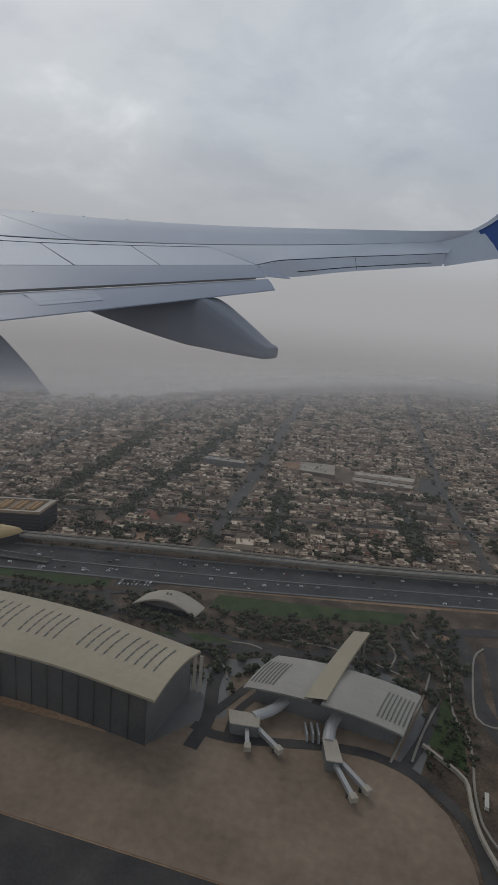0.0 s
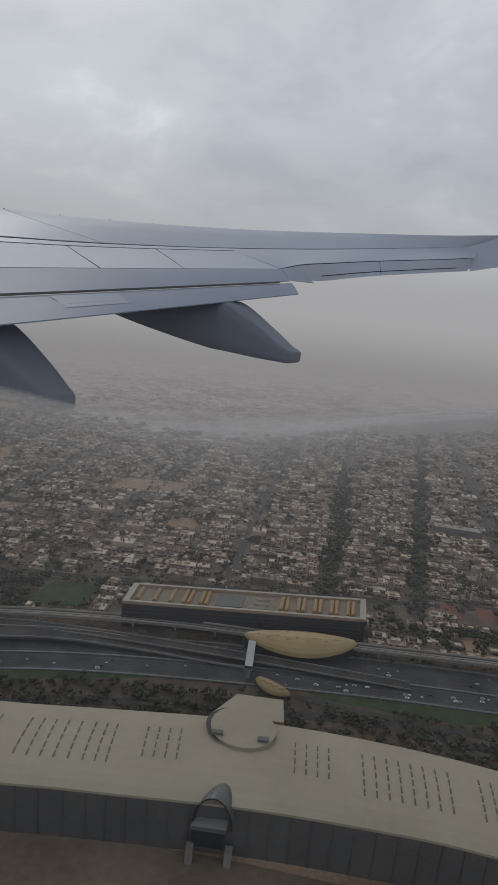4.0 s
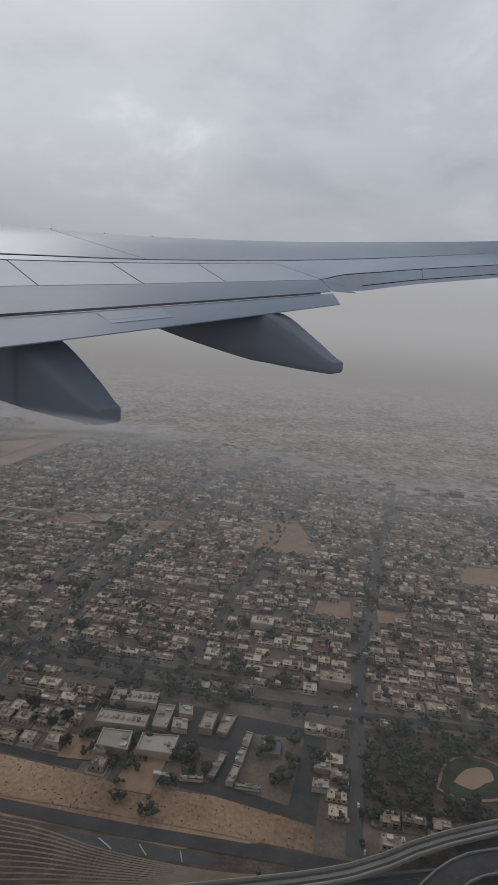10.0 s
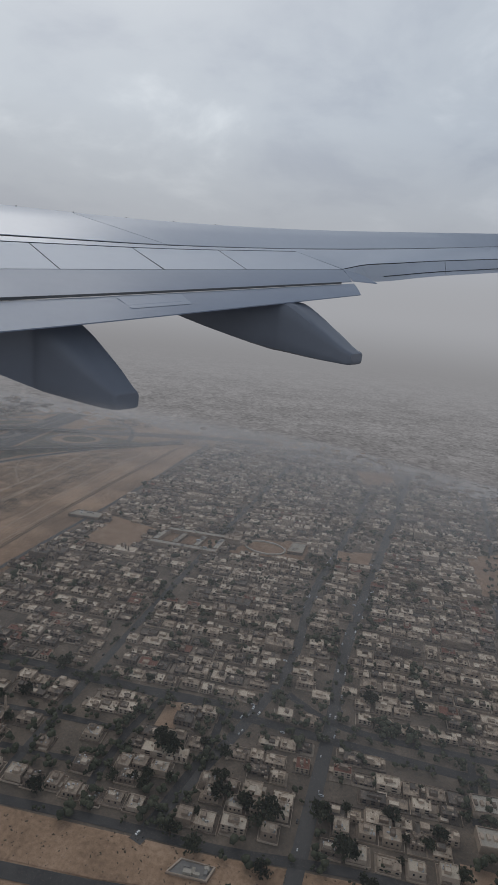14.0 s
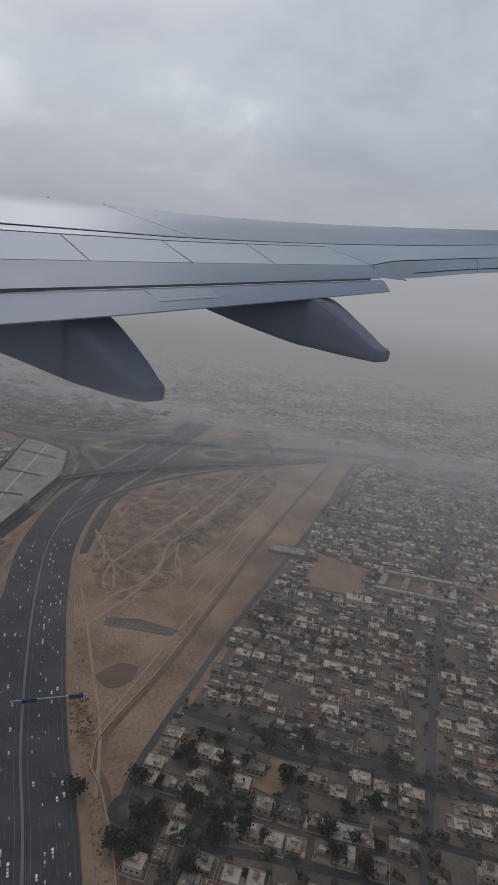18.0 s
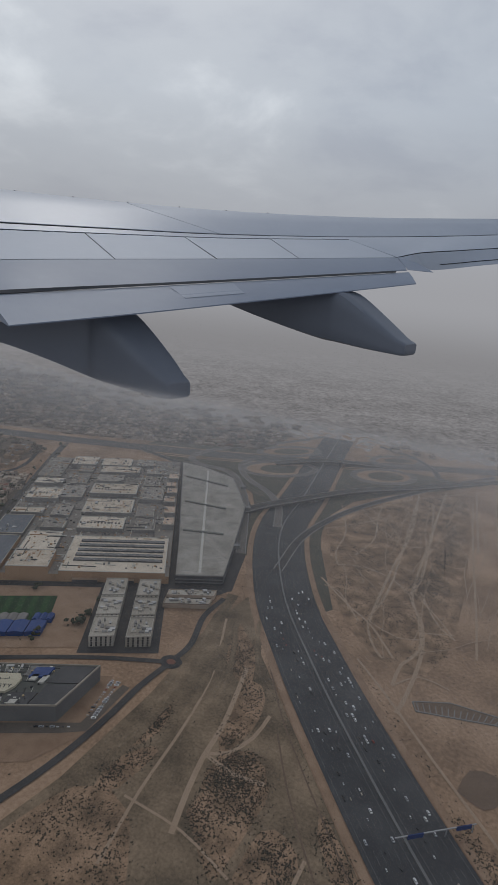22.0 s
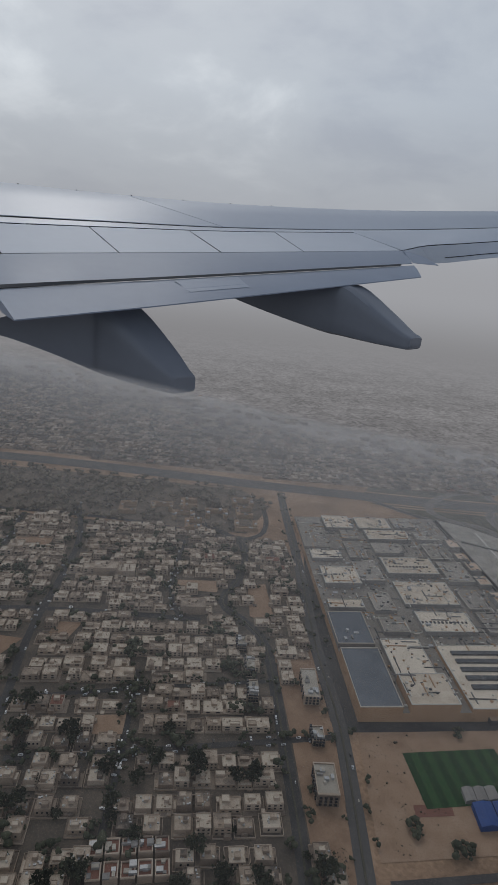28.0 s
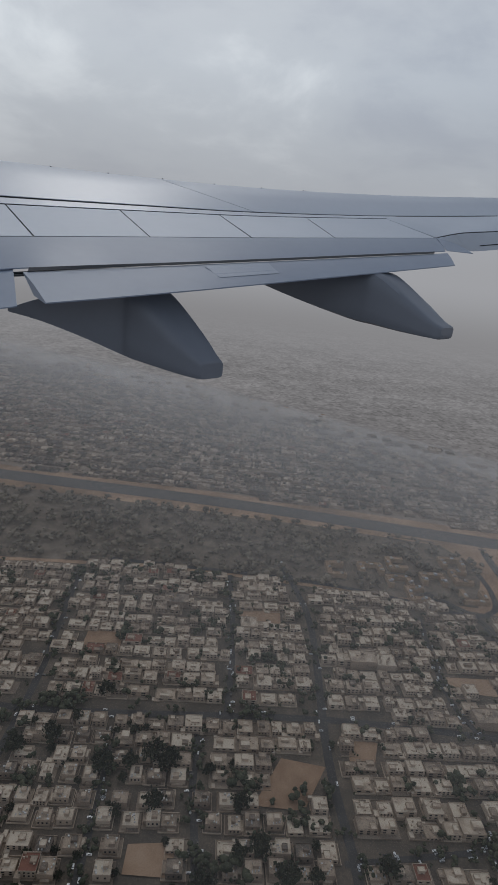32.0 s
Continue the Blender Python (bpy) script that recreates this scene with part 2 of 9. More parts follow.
# ---- mesh helpers ----
class Soup:
    """Quads and triangles gathered for one mesh."""

    def __init__(self):
        self.v, self.f, self.m = [], [], []

    def face(self, pts, mat=0):
        k = len(self.v)
        self.v += [tuple(p) for p in pts]
        self.f.append(tuple(range(k, k + len(pts))))
        self.m.append(mat)

    def box(self, x, y, z, w, d, h, ang=0.0, mat=0, top=None, bottom=False, taper=1.0):
        """A box on its base centre, connected so that it is one island."""
        c, s = math.cos(ang), math.sin(ang)
        k = len(self.v)
        for zz, g in ((z, 1.0), (z + h, taper)):
            for a, b in ((-1, -1), (1, -1), (1, 1), (-1, 1)):
                px, py = a * w * g / 2, b * d * g / 2
                self.v.append((x + c * px - s * py, y + s * px + c * py, zz))
        q = [(0, 1, 5, 4), (1, 2, 6, 5), (2, 3, 7, 6), (3, 0, 4, 7), (4, 5, 6, 7)]
        if bottom:
            q.append((3, 2, 1, 0))
        for i, g in enumerate(q):
            self.f.append(tuple(k + n for n in g))
            self.m.append(top if (i == 4 and top is not None) else mat)

    def house(self, x, y, w, d, h, ang, wall=0, roof=1, rim=0.006, deep=0.016):
        """Walls, a raised parapet and the sunk flat roof behind it."""
        c, s = math.cos(ang), math.sin(ang)
        k = len(self.v)
        rings = [(0.0, 0.0), (h, 0.0), (h, rim), (h - deep, rim)]
        for zz, inset in rings:
            for a, b in ((-1, -1), (1, -1), (1, 1), (-1, 1)):
                px, py = a * (w / 2 - inset), b * (d / 2 - inset)
                self.v.append((x + c * px - s * py, y + s * px + c * py, zz))
        for r in range(3):
            for i in range(4):
                j = (i + 1) % 4
                self.f.append((k + 4 * r + i, k + 4 * r + j, k + 4 * r + 4 + j, k + 4 * r + 4 + i))
                self.m.append(wall)
        self.f.append((k + 12, k + 13, k + 14, k + 15))
        self.m.append(roof)

    def mesh(self, name, mats):
        me = bpy.data.meshes.new(name)
        me.from_pydata(self.v, [], self.f)
        for m in mats:
            me.materials.append(m)
        me.polygons.foreach_set("material_index", self.m)
        me.update()
        return me


def thing(name, soup, mats, label="", category="", group="", kind=""):
    return tagged(new(name, soup.mesh(name, mats)), label, category, group, kind)


def anchor(name, x, y, z, label, category, group="", ang=0.0):
    e = tagged(new(name), label, category, group)
    e.empty_display_size = 0.05
    e.matrix_world = Matrix.Translation((x, y, z)) @ Matrix.Rotation(ang, 4, "Z")
    return e


def part(name, soup, mats, parent, label=""):
    """One mesh as a part of a thing, its soup given in the parent's own axes."""
    mats = mats if isinstance(mats, (list, tuple)) else [mats]
    ob = new(name, soup if isinstance(soup, bpy.types.Mesh) else soup.mesh(name, mats))
    ob.parent = parent
    return tagged(ob, label)


def smooth_line(pts, step=0.4):
    """A rounded line through the points."""
    p = [Vector(q) for q in pts]
    p = [2 * p[0] - p[1]] + p + [2 * p[-1] - p[-2]]
    out = []
    for i in range(1, len(p) - 2):
        n = max(2, int((p[i + 1] - p[i]).length / step))
        for k in range(n):
            t = k / n
            out.append(0.5 * ((2 * p[i]) + (p[i + 1] - p[i - 1]) * t + (2 * p[i - 1] - 5 * p[i] + 4 * p[i + 1] - p[i + 2]) * t * t + (3 * p[i] - p[i - 1] - 3 * p[i + 1] + p[i + 2]) * t ** 3))
    out.append(p[-2])
    return out


def sides(line):
    """The level normal to the left at each point of a line."""
    n = []
    for i in range(len(line)):
        d = line[min(i + 1, len(line) - 1)] - line[max(i - 1, 0)]
        n.append(Vector((-d.y, d.x, 0)).normalized())
    return n


def ribbon(soup, line, a, b, z, mat=0, thick=0.0):
    """A strip along a line between the offsets a and b; with thick, a slab."""
    ns = sides(line)
    k = len(soup.v)
    for p, n in zip(line, ns):
        zz = p.z + z
        soup.v += [(p.x + n.x * a, p.y + n.y * a, zz), (p.x + n.x * b, p.y + n.y * b, zz)]
        if thick:
            soup.v += [(p.x + n.x * a, p.y + n.y * a, zz - thick), (p.x + n.x * b, p.y + n.y * b, zz - thick)]
    w = 4 if thick else 2
    for i in range(len(line) - 1):
        q = k + w * i
        r = q + w
        fs = [(q, r, r + 1, q + 1)]
        if thick:
            fs += [(q + 2, q + 3, r + 3, r + 2), (q, q + 2, r + 2, r), (q + 1, r + 1, r + 3, q + 3)]
        for f in fs:
            soup.f.append(f)
            soup.m.append(mat)


def v3(pts, z=0.0):
    return [Vector((p[0], p[1], p[2] if len(p) > 2 else z)) for p in pts]


def inside(x, y, poly):
    hit = False
    for (ax, ay), (bx, by) in zip(poly, poly[1:] + poly[:1]):
        if (ay > y) != (by > y) and x < (bx - ax) * (y - ay) / (by - ay) + ax:
            hit = not hit
    return hit


def off_line(x, y, line):
    """The distance from a point to a line of vectors."""
    p, best = Vector((x, y)), 1e9
    for a, b in zip(line, line[1:]):
        a2, d = Vector((a.x, a.y)), Vector((b.x - a.x, b.y - a.y))
        t = max(0.0, min(1.0, (p - a2).dot(d) / max(d.length_squared, 1e-9)))
        best = min(best, (a2 + d * t - p).length_squared)
    return math.sqrt(best)


# ---- the plan: roads as lines with a width ----
FAR = 50.0


def rim(x):
    """How far the land is built; beyond it the painted haze of the backdrop takes over."""
    return float(np.interp(x, (-66, -52, -40, -34, -28, -23, -18, -13, -8, -3, 3), (31.5, 30.0, 30.0, 30.6, 31.0, 29.0, 27.5, 29.0, 37.0, 44.0, 50.0)))


def edge(x, y):
    """From 0 on the full land to 1 where it is left out."""
    return max(0.0, min(1.0, (y / rim(x) - 0.82) / 0.18))


def short(line):
    """The stretch of a road that lies on the visible land."""
    best, run = [], []
    for p in line:
        if p.y < 0.93 * rim(p.x):
            run.append(p)
            best = run if len(run) > len(best) else best
        else:
            run = []
    return best


def clip_land(poly, f=0.82):
    """A polygon cut along the line where the land begins to fade."""
    pts = []
    for (ax, ay), (bx, by) in zip(poly, poly[1:] + poly[:1]):
        n = max(1, int(math.hypot(bx - ax, by - ay) / 1.0))
        pts += [(ax + (bx - ax) * k / n, ay + (by - ay) * k / n) for k in range(n)]
    rel = [(x, y - f * rim(x)) for x, y in pts]
    out = []
    for (ax, ay), (bx, by) in zip(rel, rel[1:] + rel[:1]):
        if ay <= 0:
            out.append((ax, ay))
        if (ay <= 0) != (by <= 0):
            t = ay / (ay - by)
            out.append((ax + (bx - ax) * t, 0.0))
    full = []
    for (ax, ay), (bx, by) in zip(out, out[1:] + out[:1]):
        n = max(1, int(abs(bx - ax) / 1.0)) if ay == 0 and by == 0 else 1
        full += [(ax + (bx - ax) * k / n, ay + (by - ay) * k / n) for k in range(n)]
    return [(x, y + f * rim(x)) for x, y in full]


HIGHWAY = smooth_line(v3([(26, 17.6), (12, 14.0), (3.3, 12.2), (-2.4, 11.0), (-7, 10.2), (-12, 9.0), (-15.6, 7.5), (-18.6, 5.9), (-23, 3.2)]))
METRO = smooth_line(v3([(26, 18.9, 0.2), (12, 14.9, 0.2), (3.3, 12.85, 0.2), (-0.1, 12.15, 0.2), (-3.8, 11.6, 0.2), (-7.4, 10.95, 0.2), (-11, 10.35, 0.2), (-14.4, 9.35, 0.2), (-16.2, 8.3, 0.2), (-17.4, 7.3, 0.2), (-19.2, 6.35, 0.16), (-22, 5.0, 0.1)]))
RAMP = smooth_line(v3([(-9, 9.9, 0.02), (-12.1, 9.45, 0.1), (-14.0, 8.8, 0.14), (-15.5, 8.25, 0.15), (-16.2, 7.65, 0.15), (-16.75, 6.65, 0.13), (-17.2, 5.9, 0.1), (-18.2, 4.6, 0.04)]), 0.25)
DESERT_ROAD = smooth_line(v3([(-29, 0.2), (-32.2, 3.6), (-34.1, 5.75), (-35.1, 6.8), (-36.6, 8.6), (-38.2, 10.7), (-39.7, 13.0), (-41.0, 16.2), (-41.4, 19.5), (-42.0, 23.9), (-42.6, 28.6)]))
FAR_ROAD = smooth_line(v3([(-92, 5), (-75, 11.2), (-67.4, 13.9), (-59.8, 16.9), (-51.1, 19.8), (-44.5, 22.4), (-38, 25.9), (-33.6, 28.0), (-24, 31.0), (-9, 37.8), (0.5, 45.9)]), 0.8)
MALL_AVENUE = smooth_line(v3([(-51.6, 19.2), (-51.0, 17.9), (-49.2, 14.4), (-47.6, 11.1), (-46.5, 9.1), (-45.4, 6.56), (-44.2, 3.6)]))
SIDE_AVENUE = smooth_line(v3([(-52.6, 15.2), (-51.0, 14.6), (-50.3, 13.0), (-50.1, 11.6), (-49.3, 11.15), (-48.5, 10.5), (-47.35, 8.47), (-46.1, 6.17), (-44.9, 3.6)]), 0.3)
CROSS = smooth_line(v3([(26, 21.6), (3, 15.9), (-11.85, 12.1), (-17.8, 10.7), (-21.9, 10.0), (-28.3, 9.5), (-33.4, 8.9)]))
EDGE_ROAD = smooth_line(v3([(-33.1, 6.6), (-33.4, 7.4), (-33.64, 11.7), (-33.75, 19), (-34.1, 26.6)]))
SOUTH_ROAD = smooth_line(v3([(-17.0, 7.6), (-17.9, 7.42), (-19.1, 7.2), (-20.7, 6.9), (-22.4, 6.64), (-23.8, 6.45), (-24.9, 6.32), (-26.0, 6.13), (-26.8, 5.9), (-30, 5.25), (-33.0, 4.8)]))
AVENUES = [
    (smooth_line(v3(p)), w)
    for p, w in (
        ([(-3.2, 12.2), (-3.26, 15.15), (-3.3, 19.25), (-3.5, 30), (-3.7, FAR)], 0.4),
        ([(-5.85, 13.1), (-5.6, 18.6), (-5.3, 30), (-5.2, FAR)], 0.3),
        ([(-7.9, 13.2), (-8.1, 18.3), (-8.35, 22.7), (-8.7, 34)], 0.22),
        ([(-10.2, 12.4), (-10.55, 17), (-10.85, 22.8), (-11.2, 32)], 0.22),
        ([(-17.4, 7.7), (-17.77, 10.9), (-18.06, 14.9), (-18.15, 19.9), (-18.3, 26), (-18.4, 32)], 0.24),
        ([(-24.4, 6.8), (-24.56, 10.1), (-24.78, 13.2), (-24.7, 19), (-24.66, 29)], 0.24),
        ([(-26.6, 6.7), (-25.75, 11.2), (-26.02, 14.7), (-25.9, 19.3), (-25.9, 24)], 0.2),
        ([(-21.2, 7.6), (-21.4, 14), (-21.5, 24), (-21.6, 31)], 0.14),
        ([(-14.2, 11.6), (-14.4, 18), (-14.5, 26), (-14.6, 35)], 0.14),
        ([(3.3, 13.3), (3.22, 13.9), (3.1, 16.4), (2.84, 18), (2.6, 30), (2.4, FAR)], 0.24),
        ([(1.75, 13.5), (1.69, 14.2), (1.49, 16.4), (1.3, 17.4)], 0.22),
        ([(-1.75, 13.2), (-1.8, 13.8), (-1.97, 15.8), (-2.05, 17.0)], 0.2),
        ([(6.5, 14), (6.2, 22), (6.0, FAR)], 0.2),
        ([(-29.0, 7.0), (-29.3, 12), (-29.6, 20), (-29.7, 28.5)], 0.16),
    )
]

# streets of the quarter beside the sand strip
TOWN_STREETS = [
    (smooth_line(v3(p), 0.3), w)
    for p, w in (
        ([(-32.5, 5.72), (-31.7, 5.93), (-30.6, 6.18), (-29.0, 6.45), (-27.3, 6.77), (-25.5, 7.05), (-24.4, 7.32), (-23.4, 7.53), (-21.8, 7.7)], 0.16),
        ([(-32.0, 6.0), (-32.05, 6.4), (-32.14, 7.0), (-32.12, 7.6)], 0.16), ([(-32.14, 7.61), (-31.3, 7.8), (-30.23, 8.02), (-28.86, 8.3), (-27.75, 8.47)], 0.13),
        ([(-33.0, 8.6), (-31.39, 8.8), (-29.85, 9.14), (-28.37, 9.5), (-26.49, 9.83)], 0.16), ([(-32.07, 6.63), (-31.2, 6.94), (-29.92, 7.25), (-28.56, 7.48), (-27.76, 7.69)], 0.12),
        ([(-26.5, 7.0), (-26.52, 7.3), (-26.37, 8.7), (-26.45, 9.7)], 0.14), ([(-25.52, 10.63), (-24.33, 10.2), (-22.16, 10.45), (-20.1, 10.79)], 0.16), ([(-22.15, 10.35), (-22.08, 9.35), (-22.07, 9.0)], 0.13),
        ([(-27.7, 7.2), (-27.75, 8.5), (-27.6, 9.6)], 0.13),
    )
]

# ---- ground ----
g = Soup()
g.face([(x, y, 0) for x, y in clip_land([(-130, -40), (60, -40), (60, 60), (-130, 60)])])
thing("ground", g, [SAND], "pale brown desert sand under the whole city", "ground", kind="structure")


def patch(name, pts, z, mat, label, category, round_=False):
    s = Soup()
    if max(y - 0.95 * rim(x) for x, y in pts) > 0:
        pts = clip_land(pts)
    if round_:
        pts = [(p.x, p.y) for p in smooth_line(v3(pts + pts[:1]), 0.3)][:-1]
    s.face([(x, y, z) for x, y in pts])
    return thing(name, s, [mat], label, category, kind="structure")


RASHID = [(26, 17.9), (12, 14.5), (3.3, 12.9), (-3.8, 11.75), (-11.5, 10.6), (-14.6, 9.7), (-17.6, 7.5), (-21.6, 7.3), (-27.3, 6.6), (-30.6, 6.1), (-32.3, 5.75), (-33.2, 6.4), (-33.7, 18), (-34.2, 25.5), (-33.6, 27.5), (-24, 30.4), (-9, 37.2), (-4, 49.9), (26, FAR - 0.1)]
MIRDIF = [(-44.4, 3.2), (-45.4, 6.4), (-46.6, 8.9), (-49.2, 14.2), (-50.0, 15.4), (-51.14, 15.1), (-55.2, 13.65), (-59, 12.1), (-62.8, 9.8), (-75, 4), (-75, -6), (-50, -6)]
BEYOND = [(-92, 6.2), (-75, 12.1), (-67.4, 14.8), (-59.8, 17.8), (-51.1, 20.8), (-44.8, 23.4), (-44.1, 30.5), (-110, 30.5), (-110, 6)]
BEYOND_EAST = [(-40.5, 27), (-33.6, 29.2), (-24, 31.8), (-10, 38.4), (-2, 45.9), (-22, 45.9), (-34, 30.5), (-40.9, 30.5)]
patch("soil_east", RASHID, 0.004, TOWN_SOIL, "dusty brown soil between the houses", "soil")
VILLA_SOIL = material("villa_soil", [(0.06, 0.051, 0.042), (0.098, 0.081, 0.064), (0.16, 0.127, 0.097)], 0.95, 1.8, 24.0, contrast=0.8)
patch("soil_west", MIRDIF, 0.004, VILLA_SOIL, "dusty brown soil between the villas", "soil")
# soil made paler than in town: part of the distance haze is in its colour
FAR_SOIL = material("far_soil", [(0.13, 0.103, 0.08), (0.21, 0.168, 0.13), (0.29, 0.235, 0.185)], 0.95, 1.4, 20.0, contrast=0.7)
patch("soil_far", BEYOND, 0.004, FAR_SOIL, "pale soil of the distant quarter, haze in its colour", "soil")
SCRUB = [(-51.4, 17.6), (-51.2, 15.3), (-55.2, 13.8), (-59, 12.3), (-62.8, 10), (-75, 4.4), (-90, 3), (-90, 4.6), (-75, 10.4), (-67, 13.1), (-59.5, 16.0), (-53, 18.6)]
# a paler version of the scrub soil
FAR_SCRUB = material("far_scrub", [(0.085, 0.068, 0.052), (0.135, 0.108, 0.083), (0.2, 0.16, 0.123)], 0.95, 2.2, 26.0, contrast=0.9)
patch("scrub", SCRUB, 0.004, FAR_SCRUB, "dark scrubland beside the highway", "scrub")
# plots are left out at random so the land's edge dissolves like haze
fade = random.Random(90)
g = Soup()
for i in range(-520, 240):
    x0 = i * 0.25
    y0 = 0.82 * rim(x0) - 0.05
    for k in range(40):
        y = y0 + 0.16 * k
        e = edge(x0, y)
        if e >= 1.0:
            break
        if fade.random() > 1.0 - e * e * (3 - 2 * e):
            continue
        m = 2 if inside(x0, y, BEYOND) or inside(x0, y, BEYOND_EAST) else 1 if inside(x0, y, RASHID) else 0
        g.face([(x0, y, 0.002), (x0 + 0.25, y, 0.002), (x0 + 0.25, y + 0.16, 0.002), (x0, y + 0.16, 0.002)], m)
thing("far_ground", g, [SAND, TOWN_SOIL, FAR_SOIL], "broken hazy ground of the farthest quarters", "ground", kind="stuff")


s = Soup()
ribbon(s, [Vector((p.x, p.y, 0)) for p in METRO], -0.75, 0.35, 0.0036)
thing("metro_verge", s, [SCRUB_SOIL], "dark ground under the metro viaduct", "verge", kind="structure")
LAID = []


def road(name, line, width, mat, label, z=0.008):
    LAID.append(name)
    z += 0.00006 * len(LAID)
    s = Soup()
    ribbon(s, short(line), -width / 2, width / 2, z)
    return thing(name, s, [mat], label, "road", kind="structure")


s = Soup()
ribbon(s, HIGHWAY, -0.64, 0.44, 0.012)
thing("highway", s, [ASPHALT], "dark asphalt multi-lane highway with cars", "road", kind="structure")
road("desert_highway", DESERT_ROAD, 1.42, ASPHALT, "dark multi-lane highway curving through sand", 0.012)
# asphalt lightened in its colour to stand in for distance haze
FAR_ASPHALT = material("hazed_asphalt", [(0.06, 0.057, 0.055), (0.085, 0.08, 0.076), (0.11, 0.103, 0.097)], 0.9, 1.2, 20.0)
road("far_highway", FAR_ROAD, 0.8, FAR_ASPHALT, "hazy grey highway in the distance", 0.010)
road("mall_avenue", MALL_AVENUE, 0.26, FAR_ASPHALT, "grey dual avenue beside the mall", 0.010)
road("side_avenue", SIDE_AVENUE, 0.22, STREET, "grey avenue between villas", 0.010)
road("cross_street", CROSS, 0.2, STREET, "grey street crossing the quarter", 0.010)
road("edge_street", EDGE_ROAD, 0.13, FAR_ASPHALT, "grey street at the edge of the houses", 0.010)
road("south_street", SOUTH_ROAD, 0.22, STREET, "grey street along the sand strip", 0.010)
for line, w in AVENUES:
    road("avenue", line, w, FAR_ASPHALT, "straight grey avenue between houses", 0.009)

for line, w in TOWN_STREETS:
    road("town_street", line, w, STREET, "narrow grey street between houses", 0.0092)

# ---- open lots, parks and yards of the plan ----
KEEP_CLEAR = []
LOTS = [
    [(-27.0, 26.6), (-25.5, 27.4), (-25.1, 25.8), (-26.3, 24.7)], [(-15.8, 18.7), (-13.5, 19.4), (-13.35, 18.1), (-15.7, 17.5)],
    [(-19.35, 14.75), (-18.55, 15.05), (-18.4, 14.2), (-19.3, 14.05)], [(-17.85, 14.95), (-17.1, 15.1), (-17.2, 14.4), (-17.75, 14.3)],
    [(-25.95, 17.7), (-24.95, 18.1), (-24.95, 17.2), (-25.85, 17.0)], [(-22.2, 19.4), (-21.2, 20.2), (-19.9, 17.7), (-21.8, 16.9)],
    [(-33.1, 16.5), (-31.4, 16.3), (-31.4, 14.7), (-32.85, 14.4)], [(-21.2, 8.6), (-20.6, 8.7), (-20.5, 7.6), (-21.1, 7.5)],
    [(-31.73, 7.96), (-31.6, 8.64), (-31.16, 8.68), (-31.23, 7.92)], [(-27.48, 9.44), (-27.07, 9.57), (-27.07, 8.74), (-27.41, 8.57)], [(-22.31, 8.25), (-21.77, 8.3), (-21.71, 7.85), (-22.25, 7.72)], [(-5.0, 11.95), (-4.3, 12.05), (-4.3, 12.6), (-4.9, 12.6)],
    [(-53.7, 7.95), (-52.95, 8.2), (-52.95, 7.2), (-53.7, 6.85)], [(-52.8, 9.0), (-52.3, 9.25), (-52.2, 8.7), (-52.6, 8.5)],
    [(-58.9, 8.9), (-58.2, 9.3), (-57.9, 8.7), (-58.6, 8.3)], [(-56.5, 11.6), (-55.6, 12.1), (-55.3, 11.5), (-56.2, 11.1)],
    [(-49.9, 12.6), (-49.55, 12.9), (-48.6, 11.3), (-49.3, 11.4)], [(-50.4, 7.2), (-49.9, 7.5), (-49.7, 7.1), (-50.2, 6.8)],
    [(-12.9, 16.1), (-12.0, 16.3), (-12.0, 15.5), (-12.8, 15.3)], [(-8.9, 20.2), (-8.5, 20.3), (-8.4, 18.9), (-8.8, 18.8)], [(-2.6, 20.4), (-1.7, 20.6), (-1.7, 19.6), (-2.5, 19.5)],
    [(-55.0, 5.3), (-54.4, 5.7), (-54.2, 5.2), (-54.8, 4.9)], [(-51.5, 11.9), (-50.6, 12.4), (-50.4, 11.9), (-51.3, 11.5)],
]
PARK = [(-17.4, 8.4), (-17.6, 10.4), (-12.75, 11.75), (-12.6, 10.5), (-14.4, 9.75), (-16.1, 8.8)]
SCHOOL = [(-31.15, 15.2), (-31.05, 16.45), (-29.2, 16.8), (-29.1, 15.5)]
OVAL = [(-28.9, 15.9), (-28.4, 17.4), (-26.8, 17.8), (-26.75, 16.5)]
SAND_STRIP = [(-17.95, 7.55), (-18.0, 7.92), (-18.5, 8.0), (-19.6, 7.95), (-20.7, 7.7), (-21.4, 7.6), (-23.4, 7.42), (-24.45, 7.2), (-25.5, 6.95), (-26.4, 6.8), (-27.3, 6.64), (-30.6, 6.08), (-32.4, 5.6), (-32.4, 5.0), (-30, 5.4), (-26.8, 6.03), (-26, 6.26), (-24.9, 6.45), (-23.8, 6.58), (-22.5, 6.78), (-20.8, 7.1), (-19.15, 7.38)]
UNITS = [(-21.3, 7.8), (-21.4, 8.55), (-21.1, 9.7), (-18.2, 10.0), (-18.0, 8.0), (-19.6, 7.95)]
ROWS_YARD = [(-22.3, 8.3), (-22.2, 9.5), (-20.3, 9.8), (-20.3, 8.5)]
CORNER = [(-12.2, 9.9), (-12.0, 11.2), (-6.9, 12.5), (-6.7, 11.2)]
RED_ROWS = [(-48.95, 5.3), (-48.0, 5.9), (-47.65, 5.35), (-48.6, 4.75)]
